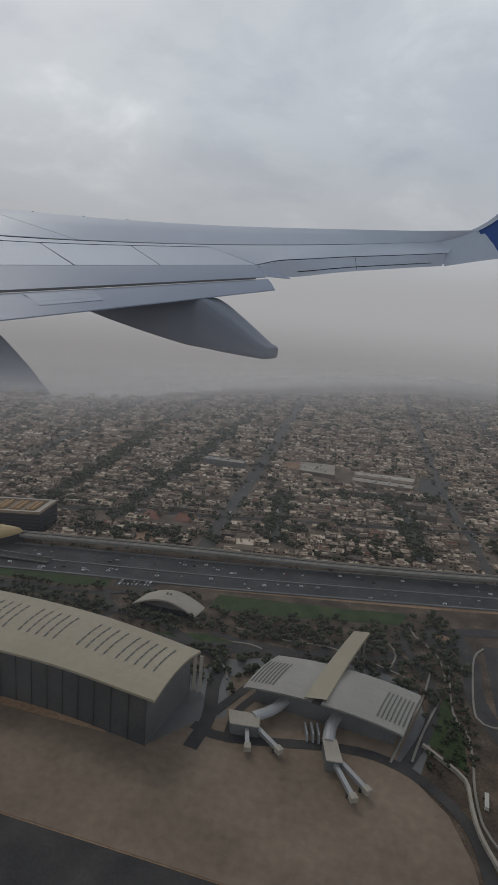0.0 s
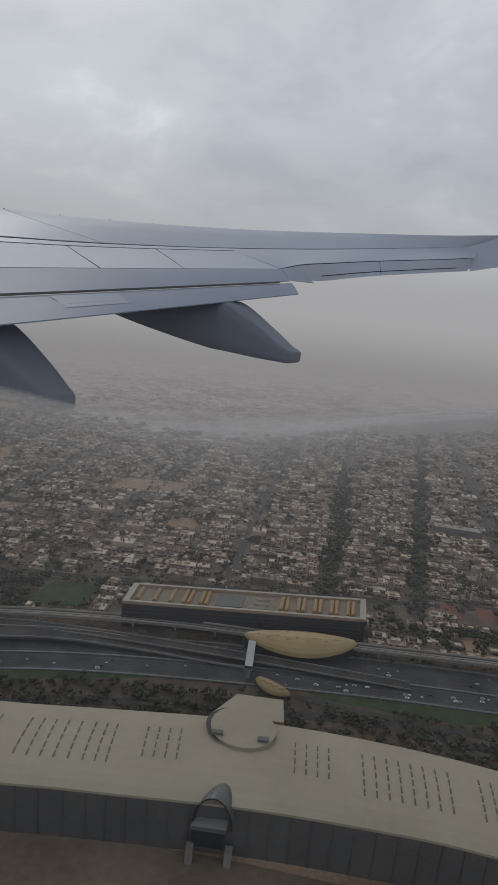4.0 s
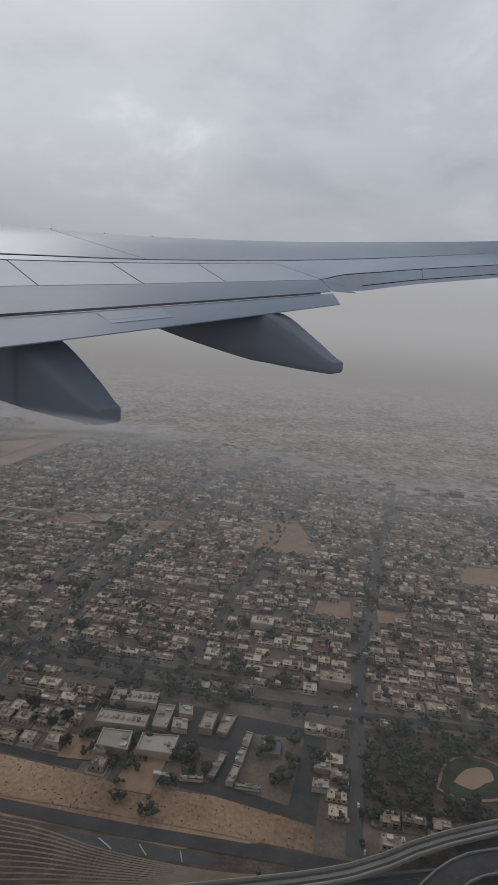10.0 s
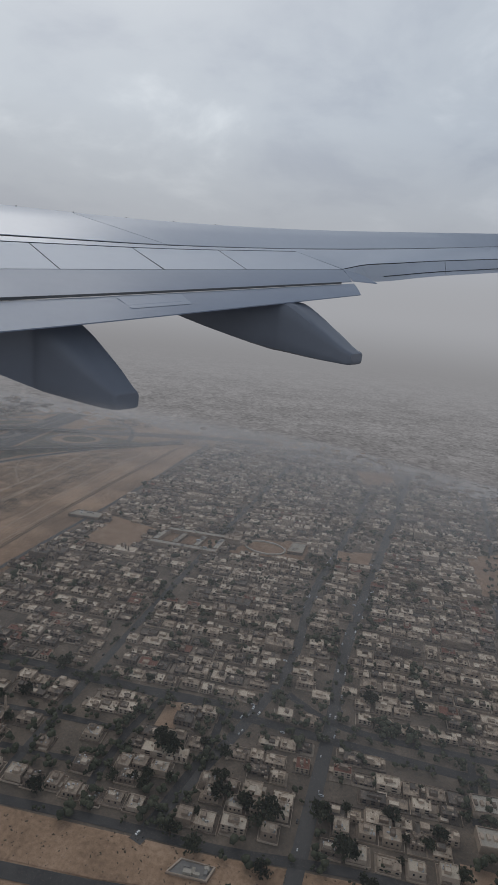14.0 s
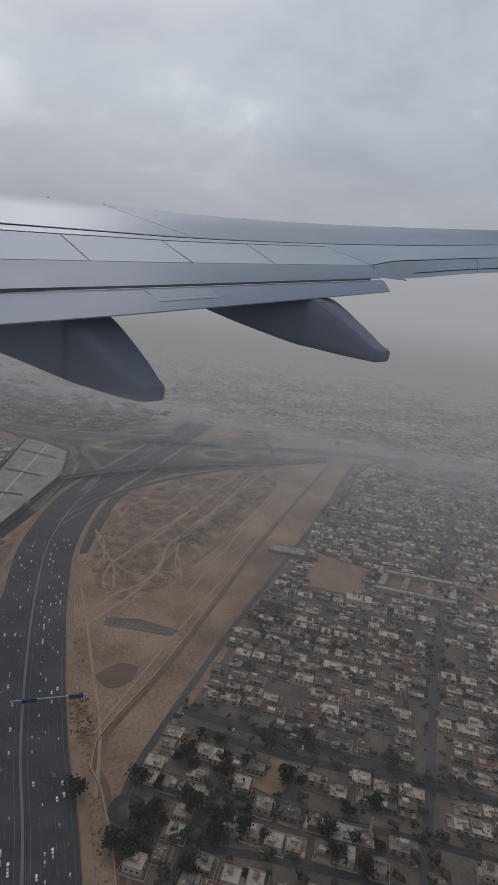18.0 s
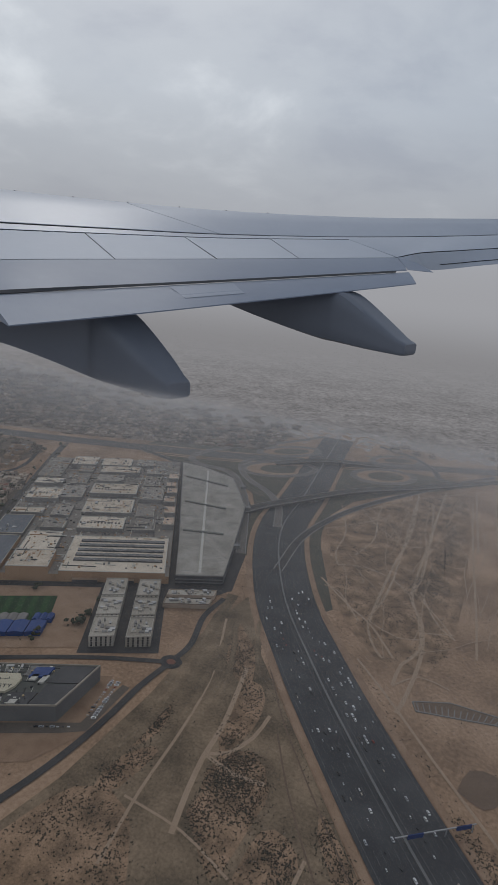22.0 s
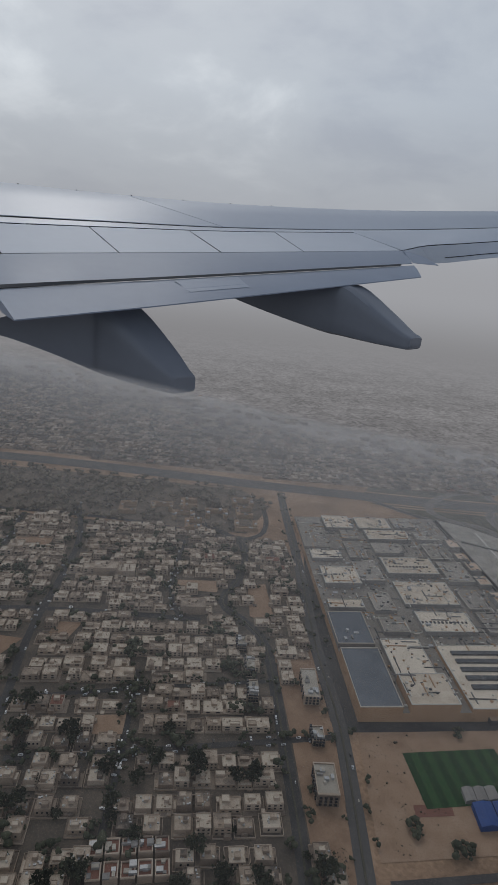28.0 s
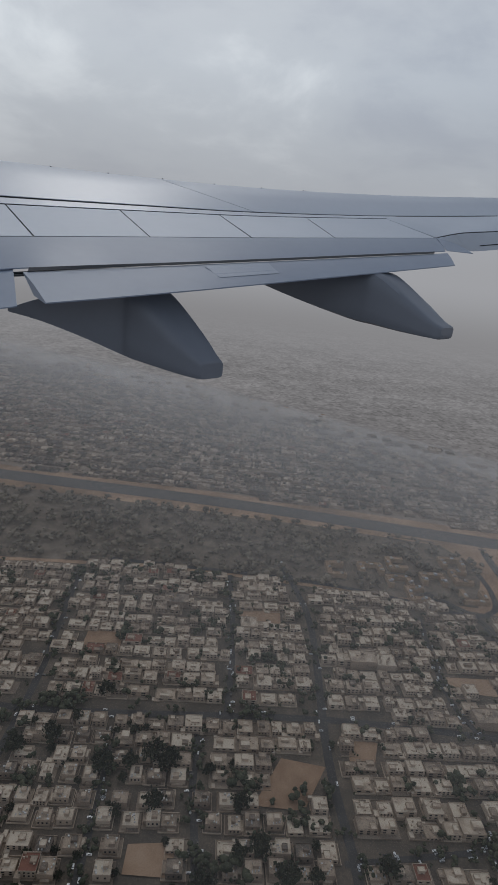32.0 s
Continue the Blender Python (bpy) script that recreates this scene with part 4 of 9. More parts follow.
# ---- the small terminal with two boarding tubes ----
RIB_ROOF = material("ribbed_roof", [(0.24, 0.227, 0.2), (0.305, 0.288, 0.255), (0.36, 0.34, 0.303)], 0.55, 1.5, 24.0)
small = anchor("pier_terminal", 0.1, 7.7, 0, "small terminal with pale ribbed roof and boarding tubes", "terminal building")
Q = [(-1.2, 7.36), (1.06, 7.06), (1.36, 8.02), (-0.84, 8.3)]


def roof_small(u, v):
    x, y = quad_at(Q, u, v)
    return (x, y, 0.35 + 0.09 * math.sin(math.pi * (0.12 + 0.8 * v)) - 0.4 * (u - 0.5) ** 2)


for nm, u0, u1 in (("west_roof", 0.0, 0.44), ("east_roof", 0.5, 1.0)):
    s = Soup()
    n = 12
    for i in range(n):
        for j in range(8):
            p = [(u0 + (u1 - u0) * a / n, b / 8) for a, b in ((i, j), (i + 1, j), (i + 1, j + 1), (i, j + 1))]
            s.face([roof_small(*q) for q in p])
            s.face([(x, y, z - 0.025) for x, y, z in (roof_small(*q) for q in p[::-1])])
    wr = wpart(nm, s, RIB_ROOF, small, "pale grey ribbed metal roof")
    for k in range(7):
        u = u0 + 0.02 + 0.024 * k if nm == "west_roof" else u1 - 0.02 - 0.026 * k
        s = Soup()
        for a, b in ((0.12, 0.32), (0.32, 0.52), (0.52, 0.7)):
            p, q = roof_small(u, a), roof_small(u, b)
            s.face([(p[0] - 0.012, p[1], p[2] + 0.006), (p[0] + 0.012, p[1], p[2] + 0.006), (q[0] + 0.012, q[1], q[2] + 0.006), (q[0] - 0.012, q[1], q[2] + 0.006)])
        wpart("roof_slot", s, SLOT, wr)
s = Soup()
block(s, sub_quad(Q, 0.06, 0.94, 0.12, 0.92), 0, 0.26)
wpart("building_body", s, [GREY_CLAD, GREY_ROOF], small)
spine = [(-0.3, 7.2), (0.0, 7.24), (0.56, 9.2), (0.3, 9.16)]
s = Soup()
for i in range(12):
    a, b = i / 12, (i + 1) / 12
    q = sub_quad(spine, 0, 1, a, b)
    za, zb = 0.4 + 0.1 * math.sin(math.pi * (0.15 + 0.7 * a)), 0.4 + 0.1 * math.sin(math.pi * (0.15 + 0.7 * b))
    s.face([(*q[0], za), (*q[1], za), (*q[2], zb), (*q[3], zb)])
    s.face([(*q[0], za), (*q[3], zb), (*q[3], zb - 0.06), (*q[0], za - 0.06)])
    s.face([(*q[1], za), (*q[1], za - 0.06), (*q[2], zb - 0.06), (*q[2], zb)])
wpart("spine_roof", s, WHITE_ROOF, small, "cream spine roof across the middle")
for px, py in ((0.33, 9.08), (0.5, 9.1), (0.22, 8.75), (0.42, 8.8)):
    s = Soup()
    s.box(px, py, 0, 0.03, 0.03, 0.42)
    wpart("column", s, CONCRETE, small)


def tube(name, line, r, mat, label, parent, lift):
    pts = smooth_line(v3(line), 0.08)
    s, n = Soup(), 12
    ns = sides(pts)
    for p, d in zip(pts, ns):
        for i in range(n):
            a = 2 * math.pi * i / n
            s.v.append((p.x + d.x * r * math.cos(a), p.y + d.y * r * math.cos(a), lift + r * 0.75 * math.sin(a)))
    for k in range(len(pts) - 1):
        for i in range(n):
            j = (i + 1) % n
            s.f.append((k * n + i, k * n + j, (k + 1) * n + j, (k + 1) * n + i))
            s.m.append(0)
    s.f += [tuple(range(n)), tuple(range((len(pts) - 1) * n, len(pts) * n))]
    s.m += [0, 0]
    return wpart(name, s, mat, parent, label)


tube("boarding_tube", [(-0.52, 7.7), (-0.58, 7.45), (-0.72, 7.18), (-0.95, 6.95)], 0.085, METAL, "curved pale boarding tube", small, 0.15)
tube("boarding_tube", [(0.3, 7.56), (0.16, 7.3), (0.1, 7.05), (0.1, 6.78)], 0.085, METAL, "curved pale boarding tube", small, 0.15)
for q in ([(-1.3, 6.95), (-0.88, 6.98), (-0.84, 6.74), (-1.22, 6.7)], [(0.02, 6.8), (0.2, 6.82), (0.3, 6.46), (0.1, 6.44)]):
    s = Soup()
    block(s, q, 0, 0.17)
    g = wpart("gate_house", s, [GREY_CLAD, LOT], small, "gate house with a sandy flat roof")
    s = Soup()
    block(s, grow(q, -0.012), 0.17, 0.185)
    wpart("roof_rim", s, [PALE_ROOF, PALE_ROOF], g)
for a, b in (((-1.0, 6.75), (-0.92, 6.42)), ((-0.86, 6.8), (-0.52, 6.5)), ((0.2, 6.5), (0.46, 6.02)), ((0.3, 6.52), (0.62, 6.18))):
    s = Soup()
    ang = math.atan2(b[1] - a[1], b[0] - a[0])
    ln = math.hypot(b[0] - a[0], b[1] - a[1])
    s.box((a[0] + b[0]) / 2, (a[1] + b[1]) / 2, 0.08, ln, 0.055, 0.055, ang, bottom=True)
    jet = wpart("jet_bridge", s, METAL, small, "pale telescopic jet bridge")
    s = Soup()
    s.box(b[0], b[1], 0.075, 0.09, 0.09, 0.07, ang, bottom=True)
    wpart("cab", s, PALE_ROOF, jet)
    s = Soup()
    s.box(*lerp2(a, b, 0.8), 0, 0.02, 0.06, 0.08, ang)
    wpart("wheel_leg", s, DARK_CLAD, jet)
for dx in (-0.06, 0.02, 0.1):
    s = Soup()
    s.box(-0.16 + dx, 7.02, 0, 0.03, 0.3, 0.1 + 0.03 * (dx > 0), 0.25, taper=0.8)
    wpart("stair", s, METAL, small)

# apron, its roads and greens
KERB = material("kerb_concrete", [(0.17, 0.155, 0.13), (0.23, 0.21, 0.18), (0.29, 0.268, 0.232)], 0.9, 4.0, 40.0)
patch("apron", [(-24, 4.9), (-15.6, 5.0), (-11, 5.6), (-8.4, 6.0), (-5.2, 6.3), (-2.2, 6.2), (-1.75, 6.75), (-1.35, 7.0), (-1.5, 7.9), (-0.9, 8.35), (1.38, 8.05), (1.0, 6.9), (1.15, 6.7), (1.6, 6.2), (1.8, 5.6), (1.9, 4.6), (-0.74, 4.65), (-3.4, 4.76), (-9, 4.3)], 0.006, APRON, "stained concrete airport apron", "apron")
patch("taxiway", [(-30, 2.6), (-9, 4.28), (-3.4, 4.74), (-0.74, 4.63), (2.4, 4.5), (6, 4.0), (10, -8), (-30, -8)], 0.006, STREET, "dark asphalt taxiway", "taxiway")
patch("verge", [(-15, 6.6), (-11.5, 7.2), (-8.9, 8.3), (-5, 8.3), (-2.2, 7.9), (-1.4, 8.3), (-0.6, 8.9), (1.4, 8.5), (1.9, 7.4), (1.9, 5.2), (6, 4.6), (26, 10), (26, 15.5), (12, 12.8), (3.2, 11.3), (-2.4, 10.3), (-7, 9.5), (-12, 8.2), (-15.3, 6.8)], 0.005, SCRUB_SOIL, "dark planted ground round the terminals", "verge")
for nm, pts, w in (
    ("apron_road", [(-1.66, 6.3), (-1.58, 6.9), (-1.7, 7.6), (-1.75, 8.2), (-2.2, 8.5)], 0.2),
    ("apron_road", [(-1.75, 6.72), (-1.2, 6.62), (0.3, 6.9), (1.0, 6.82), (1.5, 6.5), (1.86, 6.0), (2.0, 5.2), (2.3, 4.2)], 0.16),
    ("apron_road", [(1.1, 6.8), (1.45, 7.6), (1.62, 8.4), (1.5, 9.0), (1.2, 9.8), (1.3, 10.4)], 0.16),
    ("pier_drive", [(-1.9, 8.45), (-1.0, 8.75), (0.2, 8.9), (0.85, 8.85), (1.1, 9.0), (0.95, 9.4), (0.5, 9.55), (0.1, 9.3), (-0.3, 8.95)], 0.13),
    ("pier_drive", [(-2.2, 8.5), (-3.2, 9.0), (-4.2, 9.1), (-5.2, 9.2), (-6.5, 9.15), (-8.4, 8.75), (-10.5, 8.2), (-13, 7.2)], 0.18),
    ("east_road", [(2.1, 10.5), (2.3, 9.6), (2.25, 8.6), (2.5, 7.8), (2.9, 7.0), (3.3, 6.0), (4, 4.5)], 0.3),
    ("east_road", [(2.1, 10.5), (3.2, 10.8), (5, 11.0), (9, 11.9)], 0.26),
):
    road(nm, smooth_line(v3(pts), 0.15), w, STREET, "grey airport service road", 0.009)
s = Soup()
ribbon(s, smooth_line(v3([(1.36, 7.28), (1.62, 7.05), (1.86, 6.8), (1.88, 6.4), (1.92, 6.0), (2.1, 5.5), (2.5, 4.6)]), 0.12), -0.02, 0.02, 0.06, 0, 0.056)
thing("boundary_wall", s, [PALE_ROOF], "pale concrete boundary wall beside the apron road", "wall", kind="structure")
patch("car_park", [(2.5, 8.0), (3.3, 8.2), (4.4, 10.4), (2.6, 10.2)], 0.0075, STREET, "asphalt car park with pale kerbs", "car park")
for k in range(7):
    a = quad_at([(2.55, 8.1), (3.3, 8.3), (4.3, 10.3), (2.7, 10.1)], 0.15, k / 7)
    s = Soup()
    s.box(a[0] + 0.25, a[1], 0.0075, 0.42, 0.03, 0.014, 0.2)
    thing("parking_kerb", s, [PALE_ROOF], "pale kerb island in the car park", "kerb", "kerbs in the car park", "structure")
for pts in (
    [(1.33, 10.49), (1.41, 10.09), (1.74, 9.64), (1.83, 9.06), (1.81, 8.87)], [(1.61, 9.08), (1.42, 8.29), (1.15, 7.51), (0.92, 6.83)], [(1.69, 8.38), (1.37, 7.5), (1.2, 6.92)],
    [(1.92, 9.39), (1.86, 8.12), (2.01, 7.71), (2.01, 7.17), (1.96, 6.68), (1.98, 6.16), (2.12, 5.86)], [(-1.74, 9.24), (-0.84, 9.16), (-0.05, 9.2), (0.9, 8.9), (1.33, 8.69)], [(0.95, 8.95), (1.05, 9.34), (0.96, 9.64), (0.78, 9.74), (0.6, 9.62)],
    [(2.6, 10.1), (2.4, 9.77), (2.25, 8.92), (2.19, 8.14), (2.39, 7.98), (2.6, 8.02)], [(-1.87, 8.27), (-1.63, 8.06), (-1.54, 7.81)], [(-1.7, 8.8), (-1.4, 8.83), (-1.17, 8.77)],
):
    s = Soup()
    ribbon(s, smooth_line(v3(pts), 0.12), -0.016, 0.016, 0.026, 0, 0.022)
    thing("road_kerb", s, [KERB], "pale concrete kerb beside the airport road", "kerb", "kerbs round the pier", "structure")
patch("roundabout_road", [(1.93 + 0.42 * math.cos(a / 20 * 6.283), 10.2 + 0.34 * math.sin(a / 20 * 6.283)) for a in range(20)], 0.0118, STREET, "asphalt roundabout", "roundabout")
patch("pier_lawn", [(1.4, 7.4), (1.66, 8.15), (1.82, 8.6), (1.84, 8.1), (1.95, 7.65), (1.92, 6.95)], 0.0086, GRASS, "dark lawn beside the apron road", "lawn")
bus = anchor("white_bus", 2.07, 6.52, 0, "white bus parked beside the airport road", "bus")
s = Soup()
s.box(2.07, 6.52, 0.02, 0.05, 0.24, 0.05, -0.15, bottom=True)
wpart("body", s, SIGN_WHITE, bus)
s = Soup()
s.box(2.07, 6.52, 0.043, 0.052, 0.22, 0.016, -0.15, bottom=True)
wpart("window_band", s, GLASS_DARK, bus)
for u in (-0.075, 0.075):
    s = Soup()
    s.box(2.07, 6.52 + u, 0.012, 0.054, 0.02, 0.02, -0.15, bottom=True)
    wpart("axle", s, DARK_CLAD, bus)
patch("traffic_island", [(1.92 + 0.15 * math.cos(a / 12 * 6.283), 10.2 + 0.12 * math.sin(a / 12 * 6.283)) for a in range(12)], 0.0135, LOT, "round sandy traffic island", "island")
patch("wooded_verge", [(-17.0, 5.8), (-16.05, 6.75), (-13.7, 7.85), (-10.4, 9.2), (-7.0, 9.85), (-2.4, 10.45), (2.0, 11.3), (6.0, 12.2), (6.0, 8.0), (3.2, 5.4), (1.9, 5.2), (1.0, 7.2), (-1.4, 7.4), (-5.0, 8.3), (-9.0, 8.3), (-12.0, 7.4), (-15.1, 5.9)], 0.0045, SCRUB_SOIL, "dark planted ground between terminal and highway", "verge")
LAWNS = [[(-8.16, 9.6), (-6.61, 9.78), (-4.5, 10.1), (-4.49, 9.82), (-5.56, 9.57), (-7.34, 9.43)], [(-2.33, 10.3), (0.1, 10.63), (1.3, 10.9), (1.2, 10.4), (-0.01, 10.16), (-1.26, 9.87), (-2.4, 9.76)], [(-15.99, 6.71), (-14.79, 7.32), (-12.83, 8.16), (-10.44, 9.11), (-10.47, 8.88), (-12.81, 7.96), (-14.61, 7.15), (-15.61, 6.64)], [(-3.2, 8.6), (-2.2, 8.9), (-1.4, 8.75), (-2.2, 8.6)]]
for pts in LAWNS:
    patch("lawn", pts, 0.008, GRASS, "dark green mown lawn beside the highway", "lawn")
patch("small_car_park", [(-4.4, 10.2), (-3.5, 10.4), (-3.67, 9.98), (-4.4, 9.9)], 0.0085, STREET, "small asphalt car park by the highway", "car park")
patch("service_yard", [(-2.9, 5.9), (-2.5, 7.2), (-1.7, 8.3), (-0.7, 8.7), (0.6, 8.9), (1.35, 8.6), (1.5, 7.4), (1.2, 6.4), (-1.0, 5.6)], 0.0052, GREY_CLAD, "grey paved service yard between terminals", "yard")
ACCESS = [([(-4.41, 9.75), (-4.3, 9.4), (-3.98, 9.12), (-4.05, 8.81), (-3.72, 8.66), (-2.63, 8.54), (-1.72, 8.68), (-0.97, 8.71), (-0.9, 8.29), (-1.23, 7.66), (-1.6, 6.9)], 0.14), ([(-8.4, 9.3), (-7.58, 9.33), (-5.52, 9.4), (-4.65, 9.5), (-4.33, 9.63), (-3.65, 9.91)], 0.12), ([(-2.15, 8.97), (-1.39, 8.88), (-0.33, 8.94), (1.2, 9.3)], 0.12), ([(-0.5, 8.9), (-0.71, 8.5), (-0.97, 7.72), (-1.22, 7.15), (-1.24, 6.7)], 0.12)]
for pts, w in ACCESS:
    road("access_road", smooth_line(v3(pts), 0.15), w, STREET, "grey access road through the trees", 0.0095)

# arched station canopy
canopy = anchor("arched_canopy", -3.05, 9.5, 0, "pale arched entrance canopy among trees", "canopy")
CQ = [(-3.72, 9.25), (-2.5, 9.2), (-2.42, 9.58), (-3.6, 9.68)]
s = Soup()
for i in range(14):
    a, b = i / 14, (i + 1) / 14
    q = sub_quad(CQ, a, b, 0, 1)
    za, zb = 0.1 + 0.2 * math.sin(math.pi * a) , 0.1 + 0.2 * math.sin(math.pi * b)
    s.face([(*q[0], za), (*q[1], zb), (*q[2], zb), (*q[3], za)])
    s.face([(*q[0], za), (*q[0], za - 0.03), (*q[1], zb - 0.03), (*q[1], zb)])
    s.face([(*q[0], za - 0.03), (*q[3], za - 0.03), (*q[2], zb - 0.03), (*q[1], zb - 0.03)])
wpart("roof", s, PALE_ROOF, canopy, "pale ribbed arch roof")
s = Soup()
block(s, sub_quad(CQ, 0.15, 0.85, 0.15, 0.85), 0, 0.12)
wpart("building_body", s, [GLASS_DARK, GREY_ROOF], canopy)
for u in (0.44, 0.5):
    x, y = quad_at(CQ, u, 0.6)
    s = Soup()
    s.box(x, y, 0.3, 0.03, 0.06, 0.015)
    wpart("roof_vent", s, SLOT, canopy)

# ---- the metro viaduct, station and car park ----
s = Soup()
ribbon(s, METRO, -0.1, 0.1, 0.0, 0, 0.05)
viaduct = tagged(new("metro_viaduct"), "pale concrete metro viaduct on round piers", "viaduct")
wpart("deck", s, CONCRETE, viaduct)
for o in (-0.1, 0.09):
    s = Soup()
    ribbon(s, METRO, o, o + 0.01, 0.03, 0, 0.03)
    wpart("parapet", s, PALE_ROOF, viaduct)
for o in (-0.045, 0.045):
    s = Soup()
    ribbon(s, METRO, o - 0.018, o + 0.018, 0.004)
    wpart("track", s, STREET, viaduct)
k = 0
for i in range(2, len(METRO), 2):
    p = METRO[i]
    if p.z < 0.12:
        continue
    s = Soup()
    s.box(p.x, p.y, 0, 0.035, 0.035, p.z - 0.05, 0.3)
    s.box(p.x, p.y, p.z - 0.085, 0.07, 0.14, 0.035, 0.2, bottom=True)
    wpart("pier", s, CONCRETE, viaduct)
s = Soup()
ribbon(s, RAMP, -0.18, 0.18, 0.0, 0, 0.05)
ramp_road = tagged(new("highway_ramp"), "curving raised concrete highway ramp", "flyover")
wpart("deck", s, STREET, ramp_road)
for o in (-0.18, 0.16):
    s = Soup()
    ribbon(s, RAMP, o, o + 0.02, 0.03, 0, 0.04)
    wpart("parapet", s, CONCRETE, ramp_road)
for i in range(3, len(RAMP), 4):
    p = RAMP[i]
    if p.z > 0.08:
        s = Soup()
        s.box(p.x, p.y, 0, 0.05, 0.12, p.z - 0.05, 0.3)
        wpart("pier", s, CONCRETE, ramp_road)
FLY2 = smooth_line(v3([(-6, 10.35, 0.03), (-8.5, 10.05, 0.09), (-11, 9.75, 0.11), (-13.3, 9.4, 0.1), (-15, 8.9, 0.06), (-16, 8.3, 0.03)]), 0.3)
s = Soup()
ribbon(s, FLY2, -0.12, 0.12, 0.0, 0, 0.04)
fly = tagged(new("slip_road"), "raised concrete slip road below the viaduct", "flyover")
wpart("deck", s, STREET, fly)
for o in (-0.12, 0.105):
    s = Soup()
    ribbon(s, FLY2, o, o + 0.015, 0.025, 0, 0.03)
    wpart("parapet", s, CONCRETE, fly)
for i in range(4, len(FLY2), 4):
    p = FLY2[i]
    if p.z > 0.06:
        s = Soup()
        s.box(p.x, p.y, 0, 0.04, 0.08, p.z - 0.04)
        wpart("pier", s, CONCRETE, fly)
train = anchor("metro_train", -1.0, 12.0, 0, "blue and grey metro train on the viaduct", "train")
for i in range(5):
    p = METRO[len(METRO) // 2 - 26 + 2 * i]
    q = METRO[len(METRO) // 2 - 25 + 2 * i]
    d = (q - p)
    ang = math.atan2(d.y, d.x)
    s = Soup()
    s.box((p.x + q.x) / 2, (p.y + q.y) / 2, p.z + 0.005, 0.36, 0.055, 0.065, ang, taper=0.94)
    wpart("carriage", s, GLASS_DARK, train)

OCHRE_SHEET = material("ochre_sheet", [(0.29, 0.18, 0.08), (0.37, 0.24, 0.115)], 0.6, 4.0, 40.0)
PK = [(-11.68, 10.2), (-6.93, 11.46), (-6.98, 12.33), (-11.78, 10.98)]
NAVY_CLAD = material("navy_louvres", [(0.012, 0.012, 0.017), (0.02, 0.02, 0.026), (0.03, 0.03, 0.036)], 0.6, 1.5, 24.0)
TAN_DECK = material("tan_roof_deck", [(0.17, 0.143, 0.11), (0.225, 0.19, 0.148), (0.28, 0.24, 0.19)], 0.9, 2.2, 26.0)
park_deck = anchor("station_car_park", -9.3, 11.1, 0, "large dark station car park with slatted roof", "car park building")
s = Soup()
block(s, PK, 0, 0.5)
wpart("body", s, [NAVY_CLAD, TAN_DECK], park_deck, "dark louvred body")
for k in range(5):
    s = Soup()
    q = grow(PK, -0.02)
    block(s, q, 0.06 + 0.085 * k, 0.068 + 0.085 * k)
    wpart("floor_band", s, [DARK_CLAD, DARK_CLAD], park_deck)
s = Soup()
for a, b in (((0, 1), (0, 0.08)), ((0, 1), (0.92, 1)), ((0, 0.025), (0.08, 0.92)), ((0.975, 1), (0.08, 0.92))):
    block(s, grow(sub_quad(PK, *a, *b), 0.0), 0.5, 0.56)
wpart("roof_frame", s, [BEIGE_WALL, PALE_ROOF], park_deck, "pale roof frame")
for u, pair in ((0.05, 1), (0.12, 1), (0.185, 1), (0.25, 2), (0.32, 2), (0.655, 2), (0.725, 2), (0.795, 2), (0.865, 2), (0.935, 2)):
    s = Soup()
    for du in (-0.011, 0.011) if pair == 2 else (0.0,):
        for i in range(6):
            w0, w1 = math.pi * i / 6, math.pi * (i + 1) / 6
            e = [quad_at(PK, u + du + 0.01 * math.cos(w), v) + (0.5 + 0.07 * math.sin(w),) for w, v in ((w0, 0.2), (w0, 0.82), (w1, 0.82), (w1, 0.2))]
            s.face(e)
            s.face([e[0], e[3], quad_at(PK, u + du, 0.2) + (0.5,)])
    wpart("roof_monitor", s, OCHRE_SHEET, park_deck, "ochre rounded roof monitor")
s = Soup()
block(s, sub_quad(PK, 0.37, 0.48, 0.2, 0.78), 0.5, 0.52)
wpart("plant_deck", s, [DARK_CLAD, SLOT], park_deck)
s = Soup()
block(s, sub_quad(PK, 0.51, 0.61, 0.2, 0.78), 0.5, 0.52)
for v in (0.35, 0.6):
    block(s, sub_quad(PK, 0.53, 0.59, v, v + 0.1), 0.52, 0.55)
wpart("plant_deck", s, [PALE_ROOF, TAN_DECK], park_deck)


